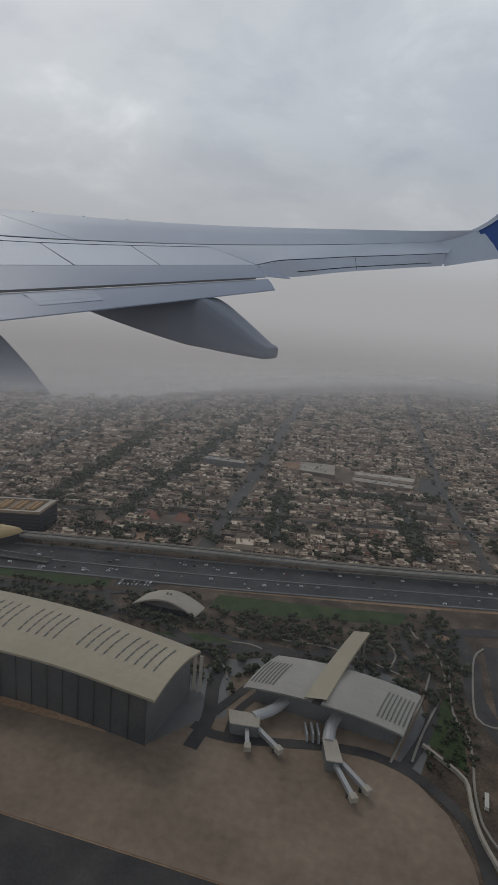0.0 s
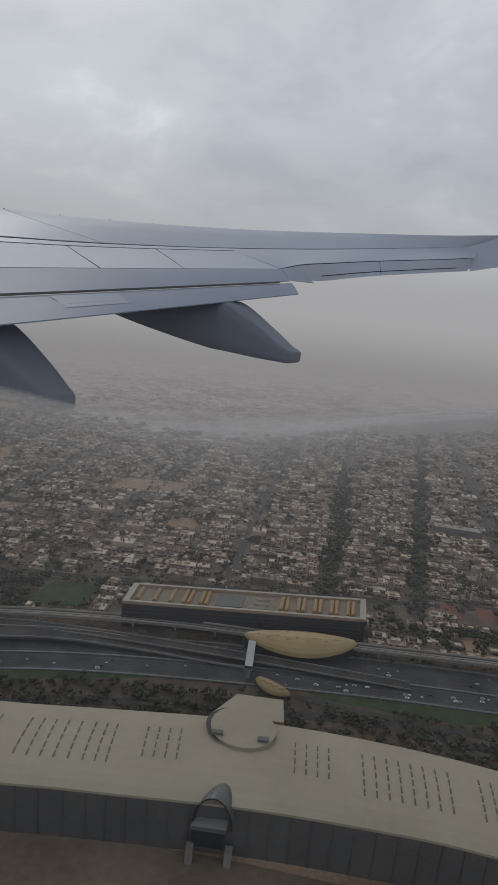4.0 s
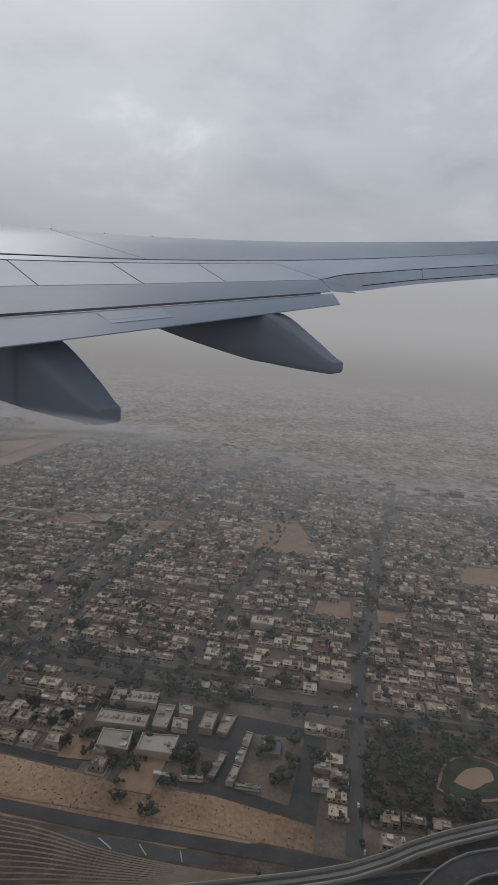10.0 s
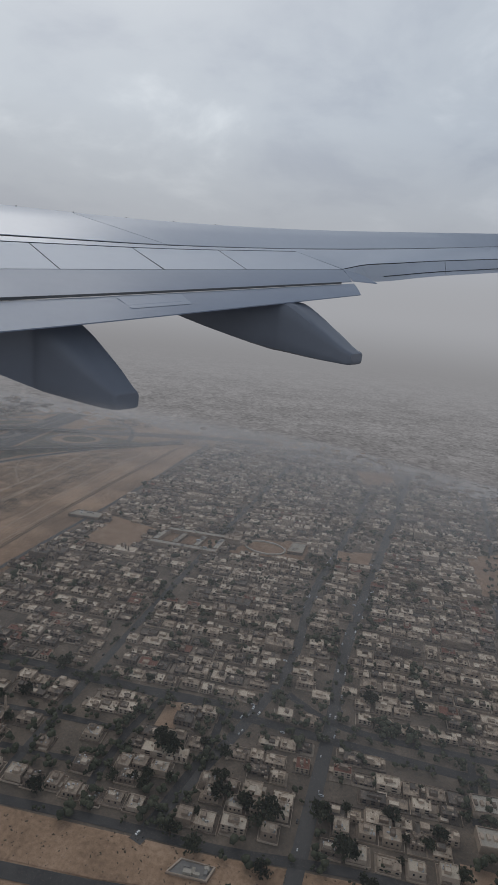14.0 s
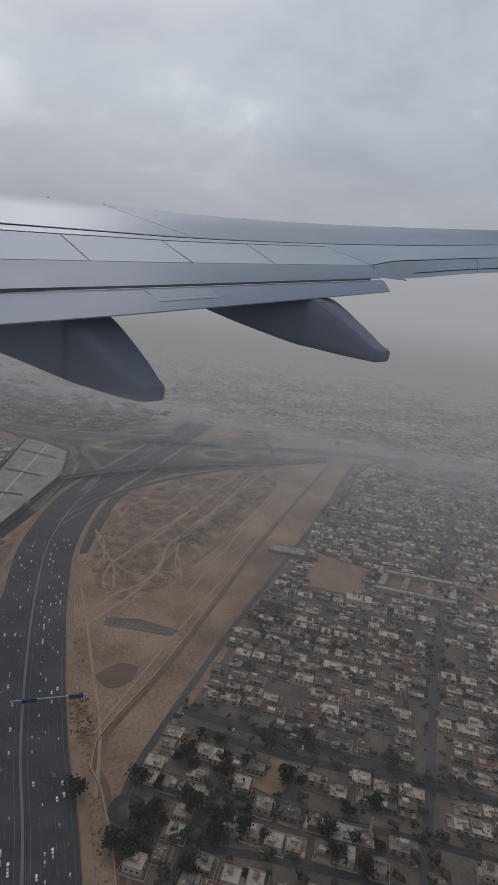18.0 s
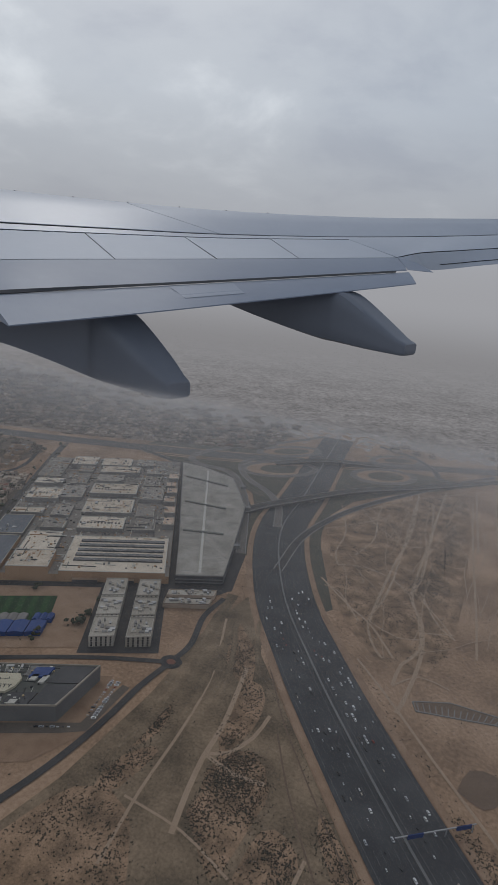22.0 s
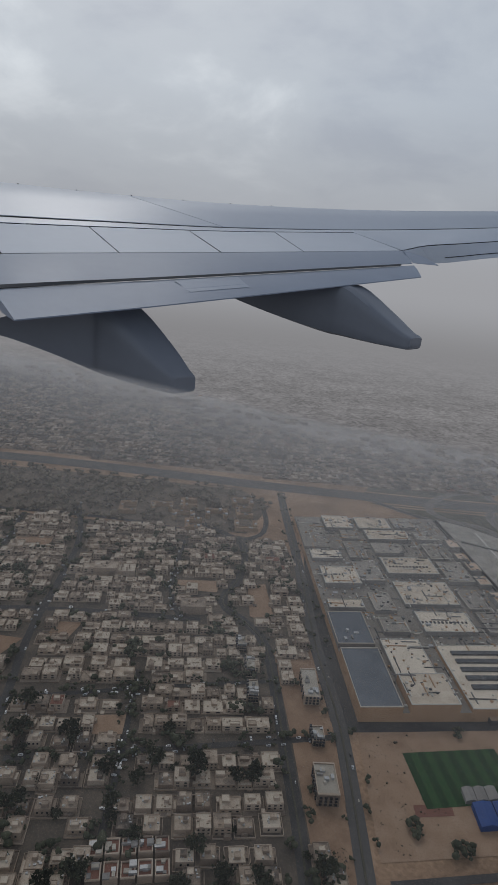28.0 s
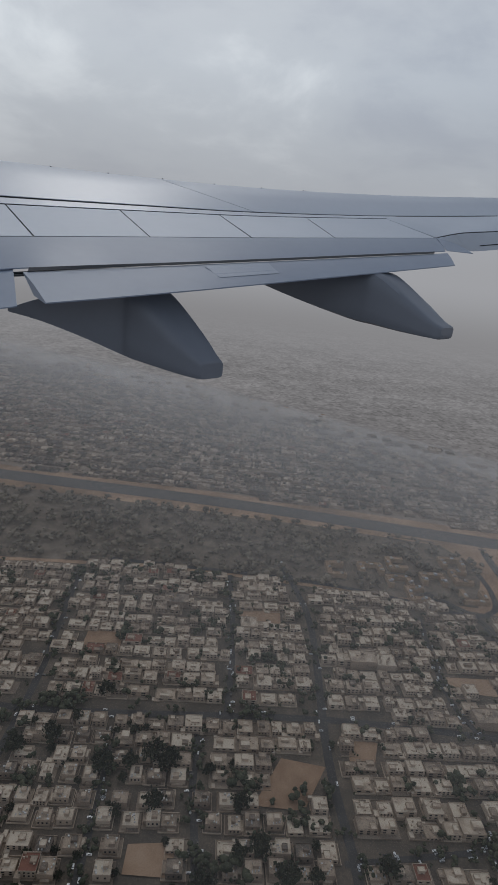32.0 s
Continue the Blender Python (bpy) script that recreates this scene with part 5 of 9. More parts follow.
def shell(name, a, b, half, high, base, label):
    """A ship-shaped golden shell between two tips."""
    e = anchor(name, (a[0] + b[0]) / 2, (a[1] + b[1]) / 2, 0, label, "station shell")
    d = Vector((b[0] - a[0], b[1] - a[1], 0))
    n = Vector((-d.y, d.x, 0)).normalized()
    N, K = 24, 10

    def shell_at(u, ang, k=1.0):
        g = math.sin(math.pi * u) ** 0.7
        c = math.cos(ang)
        p = Vector((a[0], a[1], base)) + d * u + n * half * k * g * (0.45 * c if c > 0 else 1.5 * c)
        return (p.x, p.y, base + high * k * g ** 0.45 * math.sin(ang) ** 0.8 - (0.4 * base * g * c * c if c < 0 else 0.0))

    lift = Soup()
    for i in range(N):
        for j in range(K):
            pts = []
            for ii, jj in ((i, j), (i + 1, j), (i + 1, j + 1), (i, j + 1)):
                u, w = ii / N, jj / K
                ang = math.pi * w
                pts.append(shell_at(u, ang))
            lift.face(pts)
    r = wpart("shell_roof", lift, GOLD, e, "golden shell roof")
    for i in range(3, N - 3, 2):
        for j in range(2, K - 2, 2):
            u, w = i / N, (j + (0.5 if i % 4 == 1 else 0)) / K
            x, y, z = shell_at(u, math.pi * w, 1.012)
            t = Soup()
            t.box(x, y, z - 0.003, 0.05, 0.03, 0.008, math.atan2(d.y, d.x))
            wpart("roof_scale", t, LOT, r)
    hull = Soup()
    for i in range(N):
        g0, g1 = (half * 0.9 * math.sin(math.pi * q / N) ** 0.7 for q in (i, i + 1))
        p, q = (Vector((a[0], a[1], 0)) + d * (k / N) for k in (i, i + 1))
        for sg in (1, -1):
            hull.face([(p.x + sg * n.x * g0, p.y + sg * n.y * g0, 0), (q.x + sg * n.x * g1, q.y + sg * n.y * g1, 0), (q.x + sg * n.x * g1, q.y + sg * n.y * g1, base), (p.x + sg * n.x * g0, p.y + sg * n.y * g0, base)])
    wpart("hall", hull, DARK_CLAD, e)
    return e


shell("metro_station", (-9.2, 10.42), (-7.02, 10.98), 0.3, 0.15, 0.27, "golden shell-shaped metro station by the car park")
shell("station_entrance", (-8.7, 9.42), (-8.02, 9.2), 0.1, 0.1, 0.1, "small golden station entrance beside the highway")
bridge = anchor("footbridge", -8.85, 9.75, 0, "grey enclosed footbridge across the highway", "footbridge")
s = Soup()
ribbon(s, v3([(-8.98, 10.25, 0.3), (-8.85, 9.45, 0.3)]), -0.07, 0.07, 0.0, 0, 0.09)
wpart("tube", s, METAL, bridge)
for x, y in ((-8.96, 10.1), (-8.86, 9.5)):
    s = Soup()
    s.box(x, y, 0, 0.09, 0.06, 0.22)
    wpart("support", s, CONCRETE, bridge)

# ---- middle of the town: school, yards, rows ----
def flat_building(name, quad, h, label, category, wall=None, roof=None, boxes=6, seed=1, rim=0.012, deep=0.02, ac=True):
    """A flat-roofed building: walls, parapet, roof slab and the plant on it."""
    r = random.Random(seed)
    cx, cy = sum(p[0] for p in quad) / 4, sum(p[1] for p in quad) / 4
    e = anchor(name, cx, cy, 0, label, category)
    s = Soup()
    block(s, quad, 0, h - deep)
    wpart("building_body", s, [wall or BEIGE_WALL, roof or PALE_ROOF], e)
    s = Soup()
    inner = grow(quad, rim * 2.2)
    for i in range(len(quad)):
        j = (i + 1) % len(quad)
        a, b, c, d = quad[i], quad[j], inner[j], inner[i]
        s.face([(*a, h - deep), (*b, h - deep), (*b, h), (*a, h)])
        s.face([(*a, h), (*b, h), (*c, h), (*d, h)])
        s.face([(*d, h), (*c, h), (*c, h - deep), (*d, h - deep)])
    wpart("parapet", s, wall or BEIGE_WALL, e)
    ang = math.atan2(quad[1][1] - quad[0][1], quad[1][0] - quad[0][0])
    for k in range(boxes):
        u, v = r.uniform(0.12, 0.88), r.uniform(0.15, 0.85)
        x, y = quad_at(quad, u, v)
        s = Soup()
        s.box(x, y, h - deep, r.uniform(0.03, 0.11), r.uniform(0.03, 0.09), r.uniform(0.02, 0.05), ang)
        wpart("roof_plant", s, r.choice((METAL, PALE_ROOF, GREY_ROOF)), e)
    return e


n = 0
for q, h in (((0, 1, 0, 0.16), 0.13), ((0, 1, 0.84, 1), 0.13), ((0, 0.09, 0.18, 0.82), 0.13), ((0.91, 1, 0.18, 0.82), 0.12), ((0.3, 0.38, 0.18, 0.82), 0.11), ((0.62, 0.7, 0.18, 0.82), 0.11)):
    flat_building("school_wing", sub_quad(SCHOOL[:1] + [SCHOOL[3], SCHOOL[2], SCHOOL[1]], *q), h, "pale flat-roofed school wing round sandy courts", "school", HOUSE_WALL, PALE_ROOF, 3, n)
    n += 1
flat_building("white_office", [(-34.3, 15.75), (-33.3, 15.95), (-33.35, 16.4), (-34.25, 16.2)], 0.1, "white low office block at the desert edge", "office", HOUSE_WALL, PALE_ROOF, 6, 3)
flat_building("white_hall", [(-27.3, 16.7), (-26.85, 16.8), (-26.9, 17.5), (-27.3, 17.4)], 0.12, "white flat hall beside the oval court", "hall", HOUSE_WALL, PALE_ROOF, 3, 4)
flat_building("long_white_block", [(-5.2, 18.75), (-3.75, 18.8), (-3.8, 19.2), (-5.2, 19.15)], 0.2, "long white office block among trees", "office", GREY_CLAD, PALE_ROOF, 8, 5)
flat_building("long_hall", [(-1.95, 19.2), (-0.72, 19.15), (-0.82, 20.5), (-2.0, 20.35)], 0.13, "pale flat-roofed hall among houses", "hall", HOUSE_WALL, PALE_ROOF, 9, 61)
flat_building("long_hall", [(-0.15, 18.85), (1.77, 18.85), (1.88, 19.3), (-0.12, 19.3)], 0.14, "long pale school block among houses", "school", HOUSE_WALL, PALE_ROOF, 7, 62)
flat_building("long_hall", [(-0.1, 19.6), (1.86, 19.62), (1.92, 20.1), (-0.08, 20.0)], 0.14, "long pale school block among houses", "school", HOUSE_WALL, PALE_ROOF, 7, 63)
town_mosque = flat_building("town_mosque", [(-30.35, 7.55), (-29.75, 7.68), (-29.85, 8.0), (-30.4, 7.88)], 0.13, "pale flat-roofed mosque with a slim minaret", "mosque", HOUSE_WALL, PALE_ROOF, 6, 64)
s = Soup()
s.box(-29.86, 7.92, 0.1, 0.04, 0.04, 0.28, 0.2, taper=0.6)
wpart("minaret", s, HOUSE_WALL, town_mosque, "slim pale minaret")
flat_building("roadside_shack", [(-26.0, 6.46), (-25.45, 6.55), (-25.42, 6.78), (-25.9, 6.72)], 0.05, "low cluttered grey shack yard on the sand", "shack", HOUSE_WALL, GREY_ROOF, 9, 65)
patch("school_yard", SCHOOL, 0.012, LOT, "sandy school yard", "yard")
for q in ([(-5.28, 13.29), (-4.78, 13.37), (-4.79, 13.96), (-5.26, 13.9)], [(-4.42, 13.53), (-3.9, 13.56), (-3.97, 14.12), (-4.46, 14.11)]):
    patch("paved_yard", q, 0.0125, TERRACOTTA, "reddish paved yard among houses", "yard")
patch("town_car_park", [(1.97, 19.14), (2.8, 18.72), (3.25, 20.67), (2.21, 20.86)], 0.0125, FAR_ASPHALT, "asphalt car park among houses", "car park")
patch("oval_yard", OVAL, 0.012, LOT, "sandy sports yard", "yard")
s = Soup()
ov = [Vector((-28.0 + 0.62 * math.cos(a / 24 * 6.2832), 16.75 + 0.42 * math.sin(a / 24 * 6.2832), 0)) for a in range(25)]
ribbon(s, ov, -0.025, 0.025, 0.05, 0, 0.035)
thing("oval_wall", s, [PALE_ROOF], "pale low oval wall in the sports yard", "wall", kind="structure")
for k, q in enumerate(([(-22.05, 8.54), (-21.2, 8.74), (-21.25, 9.05), (-22.12, 8.88)], [(-22.12, 9.15), (-21.28, 9.35), (-21.36, 9.68), (-22.2, 9.48)])):
    e = flat_building("row_house_block", q, 0.15, "long pale terrace with repeated roof turrets", "terrace", HOUSE_WALL, PALE_ROOF, 0, 8 + k)
    for i in range(9):
        x, y = quad_at(q, 0.06 + 0.11 * i, 0.5)
        s = Soup()
        s.box(x, y, 0.13, 0.05, 0.09, 0.035, 0.2)
        wpart("turret", s, HOUSE_WALL, e)
# walled compounds with white low wings and gardens
patch("compound_yard", UNITS, 0.0072, STREET, "grey paved lanes between walled compounds", "yard")
patch("compound_garden", [(-19.42, 9.48), (-18.55, 9.68), (-18.47, 8.2), (-19.45, 8.2)], 0.0095, TOWN_SOIL, "dark garden soil inside a compound", "garden")
patch("compound_garden", [(-20.6, 7.95), (-20.45, 8.8), (-19.75, 8.85), (-19.76, 8.15)], 0.0095, TOWN_SOIL, "dark garden soil inside a compound", "garden")
WINGS = [
    ([(-21.71, 8.03), (-21.18, 8.11), (-21.3, 8.52), (-21.8, 8.4)], 0.2), ([(-21.08, 8.22), (-20.5, 8.34), (-20.55, 8.78), (-21.16, 8.6)], 0.15), ([(-21.11, 8.85), (-20.85, 8.9), (-20.95, 9.5), (-21.25, 9.42)], 0.12),
    ([(-20.78, 8.95), (-20.5, 9.0), (-20.6, 9.25), (-20.85, 9.2)], 0.12), ([(-20.8, 9.3), (-20.55, 9.35), (-20.65, 9.62), (-20.9, 9.55)], 0.13), ([(-20.34, 9.1), (-20.1, 9.14), (-20.15, 9.62), (-20.38, 9.56)], 0.13),
    ([(-20.02, 9.16), (-19.84, 9.18), (-19.82, 9.71), (-20.05, 9.66)], 0.1), ([(-19.82, 8.2), (-19.7, 8.22), (-19.68, 8.8), (-19.8, 8.8)], 0.08), ([(-20.2, 8.02), (-19.85, 8.12), (-19.87, 8.2), (-20.22, 8.1)], 0.08), ([(-20.6, 7.9), (-20.35, 7.97), (-20.36, 8.05), (-20.62, 7.98)], 0.08),
    ([(-19.5, 8.2), (-19.38, 8.22), (-19.38, 8.6), (-19.5, 8.6)], 0.09), ([(-19.5, 8.66), (-19.38, 8.66), (-19.4, 9.0), (-19.51, 9.0)], 0.09), ([(-19.51, 9.06), (-19.4, 9.06), (-19.42, 9.4), (-19.53, 9.4)], 0.09), ([(-19.34, 8.2), (-18.95, 8.28), (-18.96, 8.36), (-19.35, 8.28)], 0.07),
    ([(-18.2, 8.6), (-17.95, 8.65), (-17.97, 8.85), (-18.22, 8.8)], 0.1), ([(-18.25, 9.0), (-17.98, 9.05), (-18.0, 9.2), (-18.27, 9.15)], 0.1),
]
for i, (q, h) in enumerate(WINGS):
    flat_building("compound_wing", q, h, "pale low compound wing beside a garden", "compound building", HOUSE_WALL, PALE_ROOF, 3, 20 + i)
flat_building("blue_shed", [(-19.25, 9.0), (-18.85, 9.08), (-18.9, 9.42), (-19.28, 9.36)], 0.09, "low shed with a slate-blue roof in a garden", "shed", GREY_CLAD, BLUE_GREY, 2, 44)
# railway yard: ballast with fanning pale tracks
patch("rail_yard", [(-22.5, 6.45), (-21.47, 6.64), (-20.66, 6.78), (-18.6, 7.12), (-18.2, 6.95), (-19.6, 6.1), (-22.2, 4.9), (-25.0, 3.9), (-25.5, 5.6)], 0.0078, SCRUB_SOIL, "brown railway yard ballast", "rail yard")
patch("dark_basin", [(-21.43, 6.56), (-20.65, 6.76), (-19.13, 6.99), (-19.26, 6.83), (-20.36, 6.6), (-20.86, 6.53)], 0.0092, DARK_CLAD, "dark flat drainage basin beside the tracks", "basin")
for k in range(3):
    a, b = lerp2((-21.2, 6.6), (-19.3, 6.98), 0.2 + 0.3 * k), lerp2((-20.9, 6.53), (-19.26, 6.82), 0.2 + 0.3 * k)
    s = Soup()
    ribbon(s, v3([a, b]), -0.008, 0.008, 0.02, 0, 0.012)
    thing("basin_bar", s, [PALE_ROOF], "pale bar across the basin", "kerb", kind="structure")
for k in range(17):
    f = k / 16
    ln = [lerp2((-25.6, 5.55), (-24.2, 3.7), f), lerp2((-22.3, 6.42), (-21.3, 5.25), f), lerp2((-20.6, 6.55), (-20.2, 5.95), f), lerp2((-19.1, 6.8), (-19.3, 6.45), f), lerp2((-17.9, 7.2), (-18.1, 7.1), f)]
    s = Soup()
    ribbon(s, smooth_line(v3(ln), 0.3), -0.012, 0.012, 0.0115 + 0.0001 * k)
    thing("rail_track", s, [APRON], "pale concrete-bedded rail track", "rail track", kind="structure")
SHED = [(-25.3, 5.2), (-22.8, 6.24), (-23.0, 6.4), (-25.4, 5.95)]
depot = flat_building("depot_shed", SHED, 0.12, "long ochre-roofed depot shed", "shed", BEIGE_WALL, OCHRE_SHEET, 0, 47)
for k in range(1, 9):
    s = Soup()
    ribbon(s, v3([(*lerp2(SHED[0], SHED[3], k / 9), 0.101), (*lerp2(SHED[1], SHED[2], k / 9), 0.101)]), -0.007, 0.007, 0.003, 0, 0.003)
    wpart("roof_joint", s, DARK_CLAD, depot, "thin dark joint between roof sheets")
mosque = anchor("mosque", -17.2, 16.2, 0, "small pale mosque with dome and minaret", "mosque")
s = Soup()
s.box(-17.2, 16.2, 0, 0.36, 0.3, 0.14, 0.2)
wpart("hall", s, HOUSE_WALL, mosque)
s = Soup()
for i in range(12):
    for j in range(4):
        p = []
        for a, b in ((i, j), (i + 1, j), (i + 1, j + 1), (i, j + 1)):
            t, f = 2 * math.pi * a / 12, math.pi / 2 * b / 4
            p.append((-17.2 + 0.09 * math.cos(t) * math.cos(f), 16.2 + 0.09 * math.sin(t) * math.cos(f), 0.14 + 0.11 * math.sin(f)))
        s.face(p)
wpart("dome", s, PALE_ROOF, mosque)
s = Soup()
s.box(-16.96, 16.1, 0, 0.035, 0.035, 0.42, 0.2, taper=0.75)
wpart("minaret", s, HOUSE_WALL, mosque)

VERGE_SOIL = material("verge_soil", [(0.05, 0.048, 0.036), (0.075, 0.07, 0.052), (0.12, 0.105, 0.078)], 0.95, 2.0, 24.0)
DAMP = material("damp_sand", [(0.13, 0.09, 0.062), (0.17, 0.118, 0.082)], 0.95, 3.0, 30.0)
# desert triangle: pale tracks, ditches and a wall
TRI = [(-34.35, 7.5), (-35.3, 8.75), (-36.9, 11), (-38.45, 13.0), (-39.9, 16.5), (-39.9, 18.6), (-38.3, 21.3), (-35.3, 25.0), (-34.5, 20), (-34.3, 15.5)]
patch("damp_hollow", [(-35.25, 8.89), (-35.1, 9.42), (-34.7, 9.5), (-34.6, 9.06), (-34.85, 8.72)], 0.008, DAMP, "dark damp hollow in the sand", "hollow", True)
OLIVE_SAND = material("olive_sand", [(0.1, 0.075, 0.049), (0.175, 0.127, 0.081), (0.27, 0.195, 0.127)], 0.95, 1.3, 22.0, contrast=1.1)
patch("scrub_sand", [(-33.6, 3.3), (-36.2, 6.7), (-38.0, 8.95), (-39.4, 10.7), (-40.3, 12.4), (-40.55, 10.6), (-40.45, 8.4), (-40.6, 6.2), (-41.0, 4.4), (-38, 2)], 0.0052, OLIVE_SAND, "olive-brown scrub sand between road and hall", "sand")
trk = random.Random(5)
TRACKS = [
    ([(-37.43, 15.11), (-37.45, 13.93), (-37.56, 12.84), (-37.26, 11.98), (-36.98, 11.61)], 0.025), ([(-36.88, 14.51), (-36.5, 13.38), (-36.33, 12.31), (-36.59, 11.61), (-36.63, 10.85)], 0.03), ([(-37.43, 15.11), (-37.55, 17.35), (-37.79, 21.23)], 0.028),
    ([(-36.88, 14.51), (-36.92, 16.58), (-36.92, 18.65), (-37.26, 21.67)], 0.028), ([(-39.94, 17.2), (-39.36, 17.95), (-38.28, 19.43)], 0.02), ([(-38.93, 15.12), (-38.24, 15.39), (-37.43, 15.11), (-36.88, 14.51)], 0.018),
    ([(-36.8, 14.7), (-36.04, 13.69), (-35.72, 13.14)], 0.015), ([(-38.91, 13.86), (-38.51, 13.75), (-37.75, 12.7)], 0.02), ([(-37.55, 17.35), (-36.73, 17.7)], 0.015), ([(-37.56, 12.84), (-36.85, 12.53), (-36.29, 12.76)], 0.015),
    ([(-40.01, 19.42), (-39.32, 17.39), (-39.2, 15.87), (-38.93, 15.12)], 0.018), ([(-39.51, 19.83), (-38.66, 18.5), (-37.55, 17.35)], 0.018), ([(-36.0, 22.6), (-35.7, 18.5), (-35.35, 14.6), (-35.2, 12.6)], 0.022),
    ([(-37.43, 11.33), (-36.72, 10.57), (-35.54, 9.19), (-34.77, 8.32), (-34.42, 7.9), (-34.04, 7.36), (-33.62, 6.69)], 0.022), ([(-36.6, 10.9), (-36.2, 11.4), (-35.6, 11.3)], 0.015),
    ([(-39.25, 9.9), (-38.99, 8.4), (-38.95, 7.6), (-38.85, 6.9), (-38.7, 6.2)], 0.035), ([(-38.37, 8.92), (-38.42, 8.32), (-38.65, 7.83), (-38.98, 7.64)], 0.028), ([(-36.96, 6.7), (-37.0, 5.93), (-36.94, 5.23), (-36.8, 4.6)], 0.022),
    ([(-40.34, 11.2), (-39.75, 9.43), (-39.54, 7.99), (-39.46, 6.62), (-39.3, 5.4)], 0.02), ([(-38.98, 7.64), (-38.4, 7.5), (-37.9, 7.55)], 0.03), ([(-39.6, 6.4), (-38.6, 6.3), (-37.75, 6.0)], 0.016),
]
TRACKS += [
    ([(-37.87, 22.4), (-37.53, 18.49), (-37.58, 15.58), (-37.55, 13.14), (-37.51, 12.65)], 0.03), ([(-36.98, 23.2), (-36.94, 19.16), (-36.79, 15.78), (-36.85, 14.45), (-36.44, 13.35), (-36.27, 12.06), (-36.34, 10.67), (-36.42, 10.13)], 0.034),
    ([(-39.1, 14.19), (-38.09, 13.2), (-37.46, 12.69), (-36.79, 11.74)], 0.022), ([(-36.7, 14.86), (-36.12, 13.55), (-35.67, 13.1)], 0.018), ([(-38.8, 20.6), (-38.71, 19.12), (-38.43, 17.37), (-38.66, 15.95)], 0.02),
    ([(-35.94, 23.68), (-35.7, 20.5), (-35.52, 18.17)], 0.026), ([(-36.45, 12.96), (-35.72, 13.31)], 0.016), ([(-35.3, 24.2), (-34.85, 15.9), (-34.6, 10.7), (-34.4, 7.7)], 0.02), ([(-39.9, 18.2), (-39.0, 19.9), (-37.9, 21.6), (-36.2, 23.6)], 0.016),
]
for _ in range(44):
    x, y = trk.uniform(-39.6, -35.0), trk.uniform(11.5, 21.5)
    a = trk.choice((1.62, 1.55, 1.75, 0.5, 2.4)) + trk.uniform(-0.15, 0.15)
    ln = [(x, y)]
    for _k in range(trk.choice((3, 4, 6))):
        a += trk.uniform(-0.35, 0.35)
        ln.append((ln[-1][0] + 0.5 * math.cos(a), ln[-1][1] + 0.8 * math.sin(a)))
    if all(inside(px, py, TRI) for px, py in ln):
        TRACKS.append((ln, trk.uniform(0.005, 0.01)))
for tn, (ln, w) in enumerate(TRACKS):
    s = Soup()
    ribbon(s, smooth_line(v3(ln), 0.3), -1.25 * w, 1.25 * w, 0.0085 + 0.00007 * tn)
    thing("dirt_track", s, [TRACK], "pale dirt track worn into the sand", "track", kind="structure")
for tn, ln in enumerate(([(-38.1, 8.6), (-37.6, 7.7), (-37.0, 6.8), (-36.3, 5.9), (-35.6, 5.0)], [(-39.7, 11.39), (-38.85, 10.12), (-38.18, 9.01), (-37.3, 7.85), (-36.4, 6.75), (-35.2, 5.3)])):
    s = Soup()
    ribbon(s, smooth_line(v3(ln), 0.3), -0.014, 0.014, 0.0105 + 0.0002 * tn)
    thing("drain_line", s, [DAMP], "narrow dark drain line in the sand", "ditch", kind="structure")
for ln, w, h in (([(-40.65, 12.2), (-40.35, 10.0), (-40.12, 8.3), (-40.2, 6.6)], 0.12, 0.06), ([(-40.1, 11.1), (-39.78, 9.2), (-39.62, 7.9)], 0.09, 0.045), ([(-40.3, 11.7), (-39.55, 9.8), (-39.28, 8.5)], 0.07, 0.035), ([(-39.75, 11.7), (-39.2, 10.3), (-38.5, 9.2)], 0.07, 0.035)):
    s = Soup()
    ln = smooth_line(v3(ln), 0.15)
    k0, n2 = len(s.v), sides(ln)
    for i, (p, q) in enumerate(zip(ln, n2)):
        e = min(1.0, i / 3, (len(ln) - 1 - i) / 3)
        b = 0.7 + 0.3 * math.sin(i * 1.7) * math.cos(i * 0.6)
        for o, z in ((-1.0, 0.003), (-0.3, 0.9 * h * e * b), (0.25, h * e * b), (1.0, 0.003)):
            s.v.append((p.x + q.x * o * w * (0.85 + 0.3 * b), p.y + q.y * o * w * b, z))
    for i in range(len(ln) - 1):
        for j in range(3):
            s.f.append((k0 + 4 * i + j, k0 + 4 * i + j + 1, k0 + 4 * i + 5 + j, k0 + 4 * i + 4 + j))
            s.m.append(0)
    thing("sand_ridge", s, [OLIVE_SAND], "low ridge of dug olive-brown sand", "ridge", kind="structure")
fq = [(-36.2, 10.6), (-35.56, 10.92), (-34.6, 10.98), (-34.7, 10.75), (-35.4, 10.56), (-36.1, 10.37)]
patch("fenced_plot", fq, 0.0095, DAMP, "dark fenced plot in the desert", "plot")
s = Soup()
ribbon(s, v3(fq + fq[:1]), -0.012, 0.012, 0.018, 0, 0.018)
for k in range(14):
    a, b = lerp2(fq[0], fq[2], 0.04 + 0.07 * k), lerp2(fq[5], fq[3], 0.04 + 0.07 * k)
    ribbon(s, v3([a, b]), -0.008, 0.008, 0.0125)
thing("plot_fence", s, [CONCRETE], "grey wall round a plot in the desert", "wall", kind="structure")
WALL_LINE = smooth_line(v3([(-35.1, 25.1), (-34.78, 16.4), (-34.32, 10.2), (-34.25, 7.55), (-33.7, 6.9), (-33.0, 6.2), (-32.2, 5.2)]), 0.4)
s = Soup()
ribbon(s, WALL_LINE, -0.012, 0.012, 0.03, 0, 0.03)
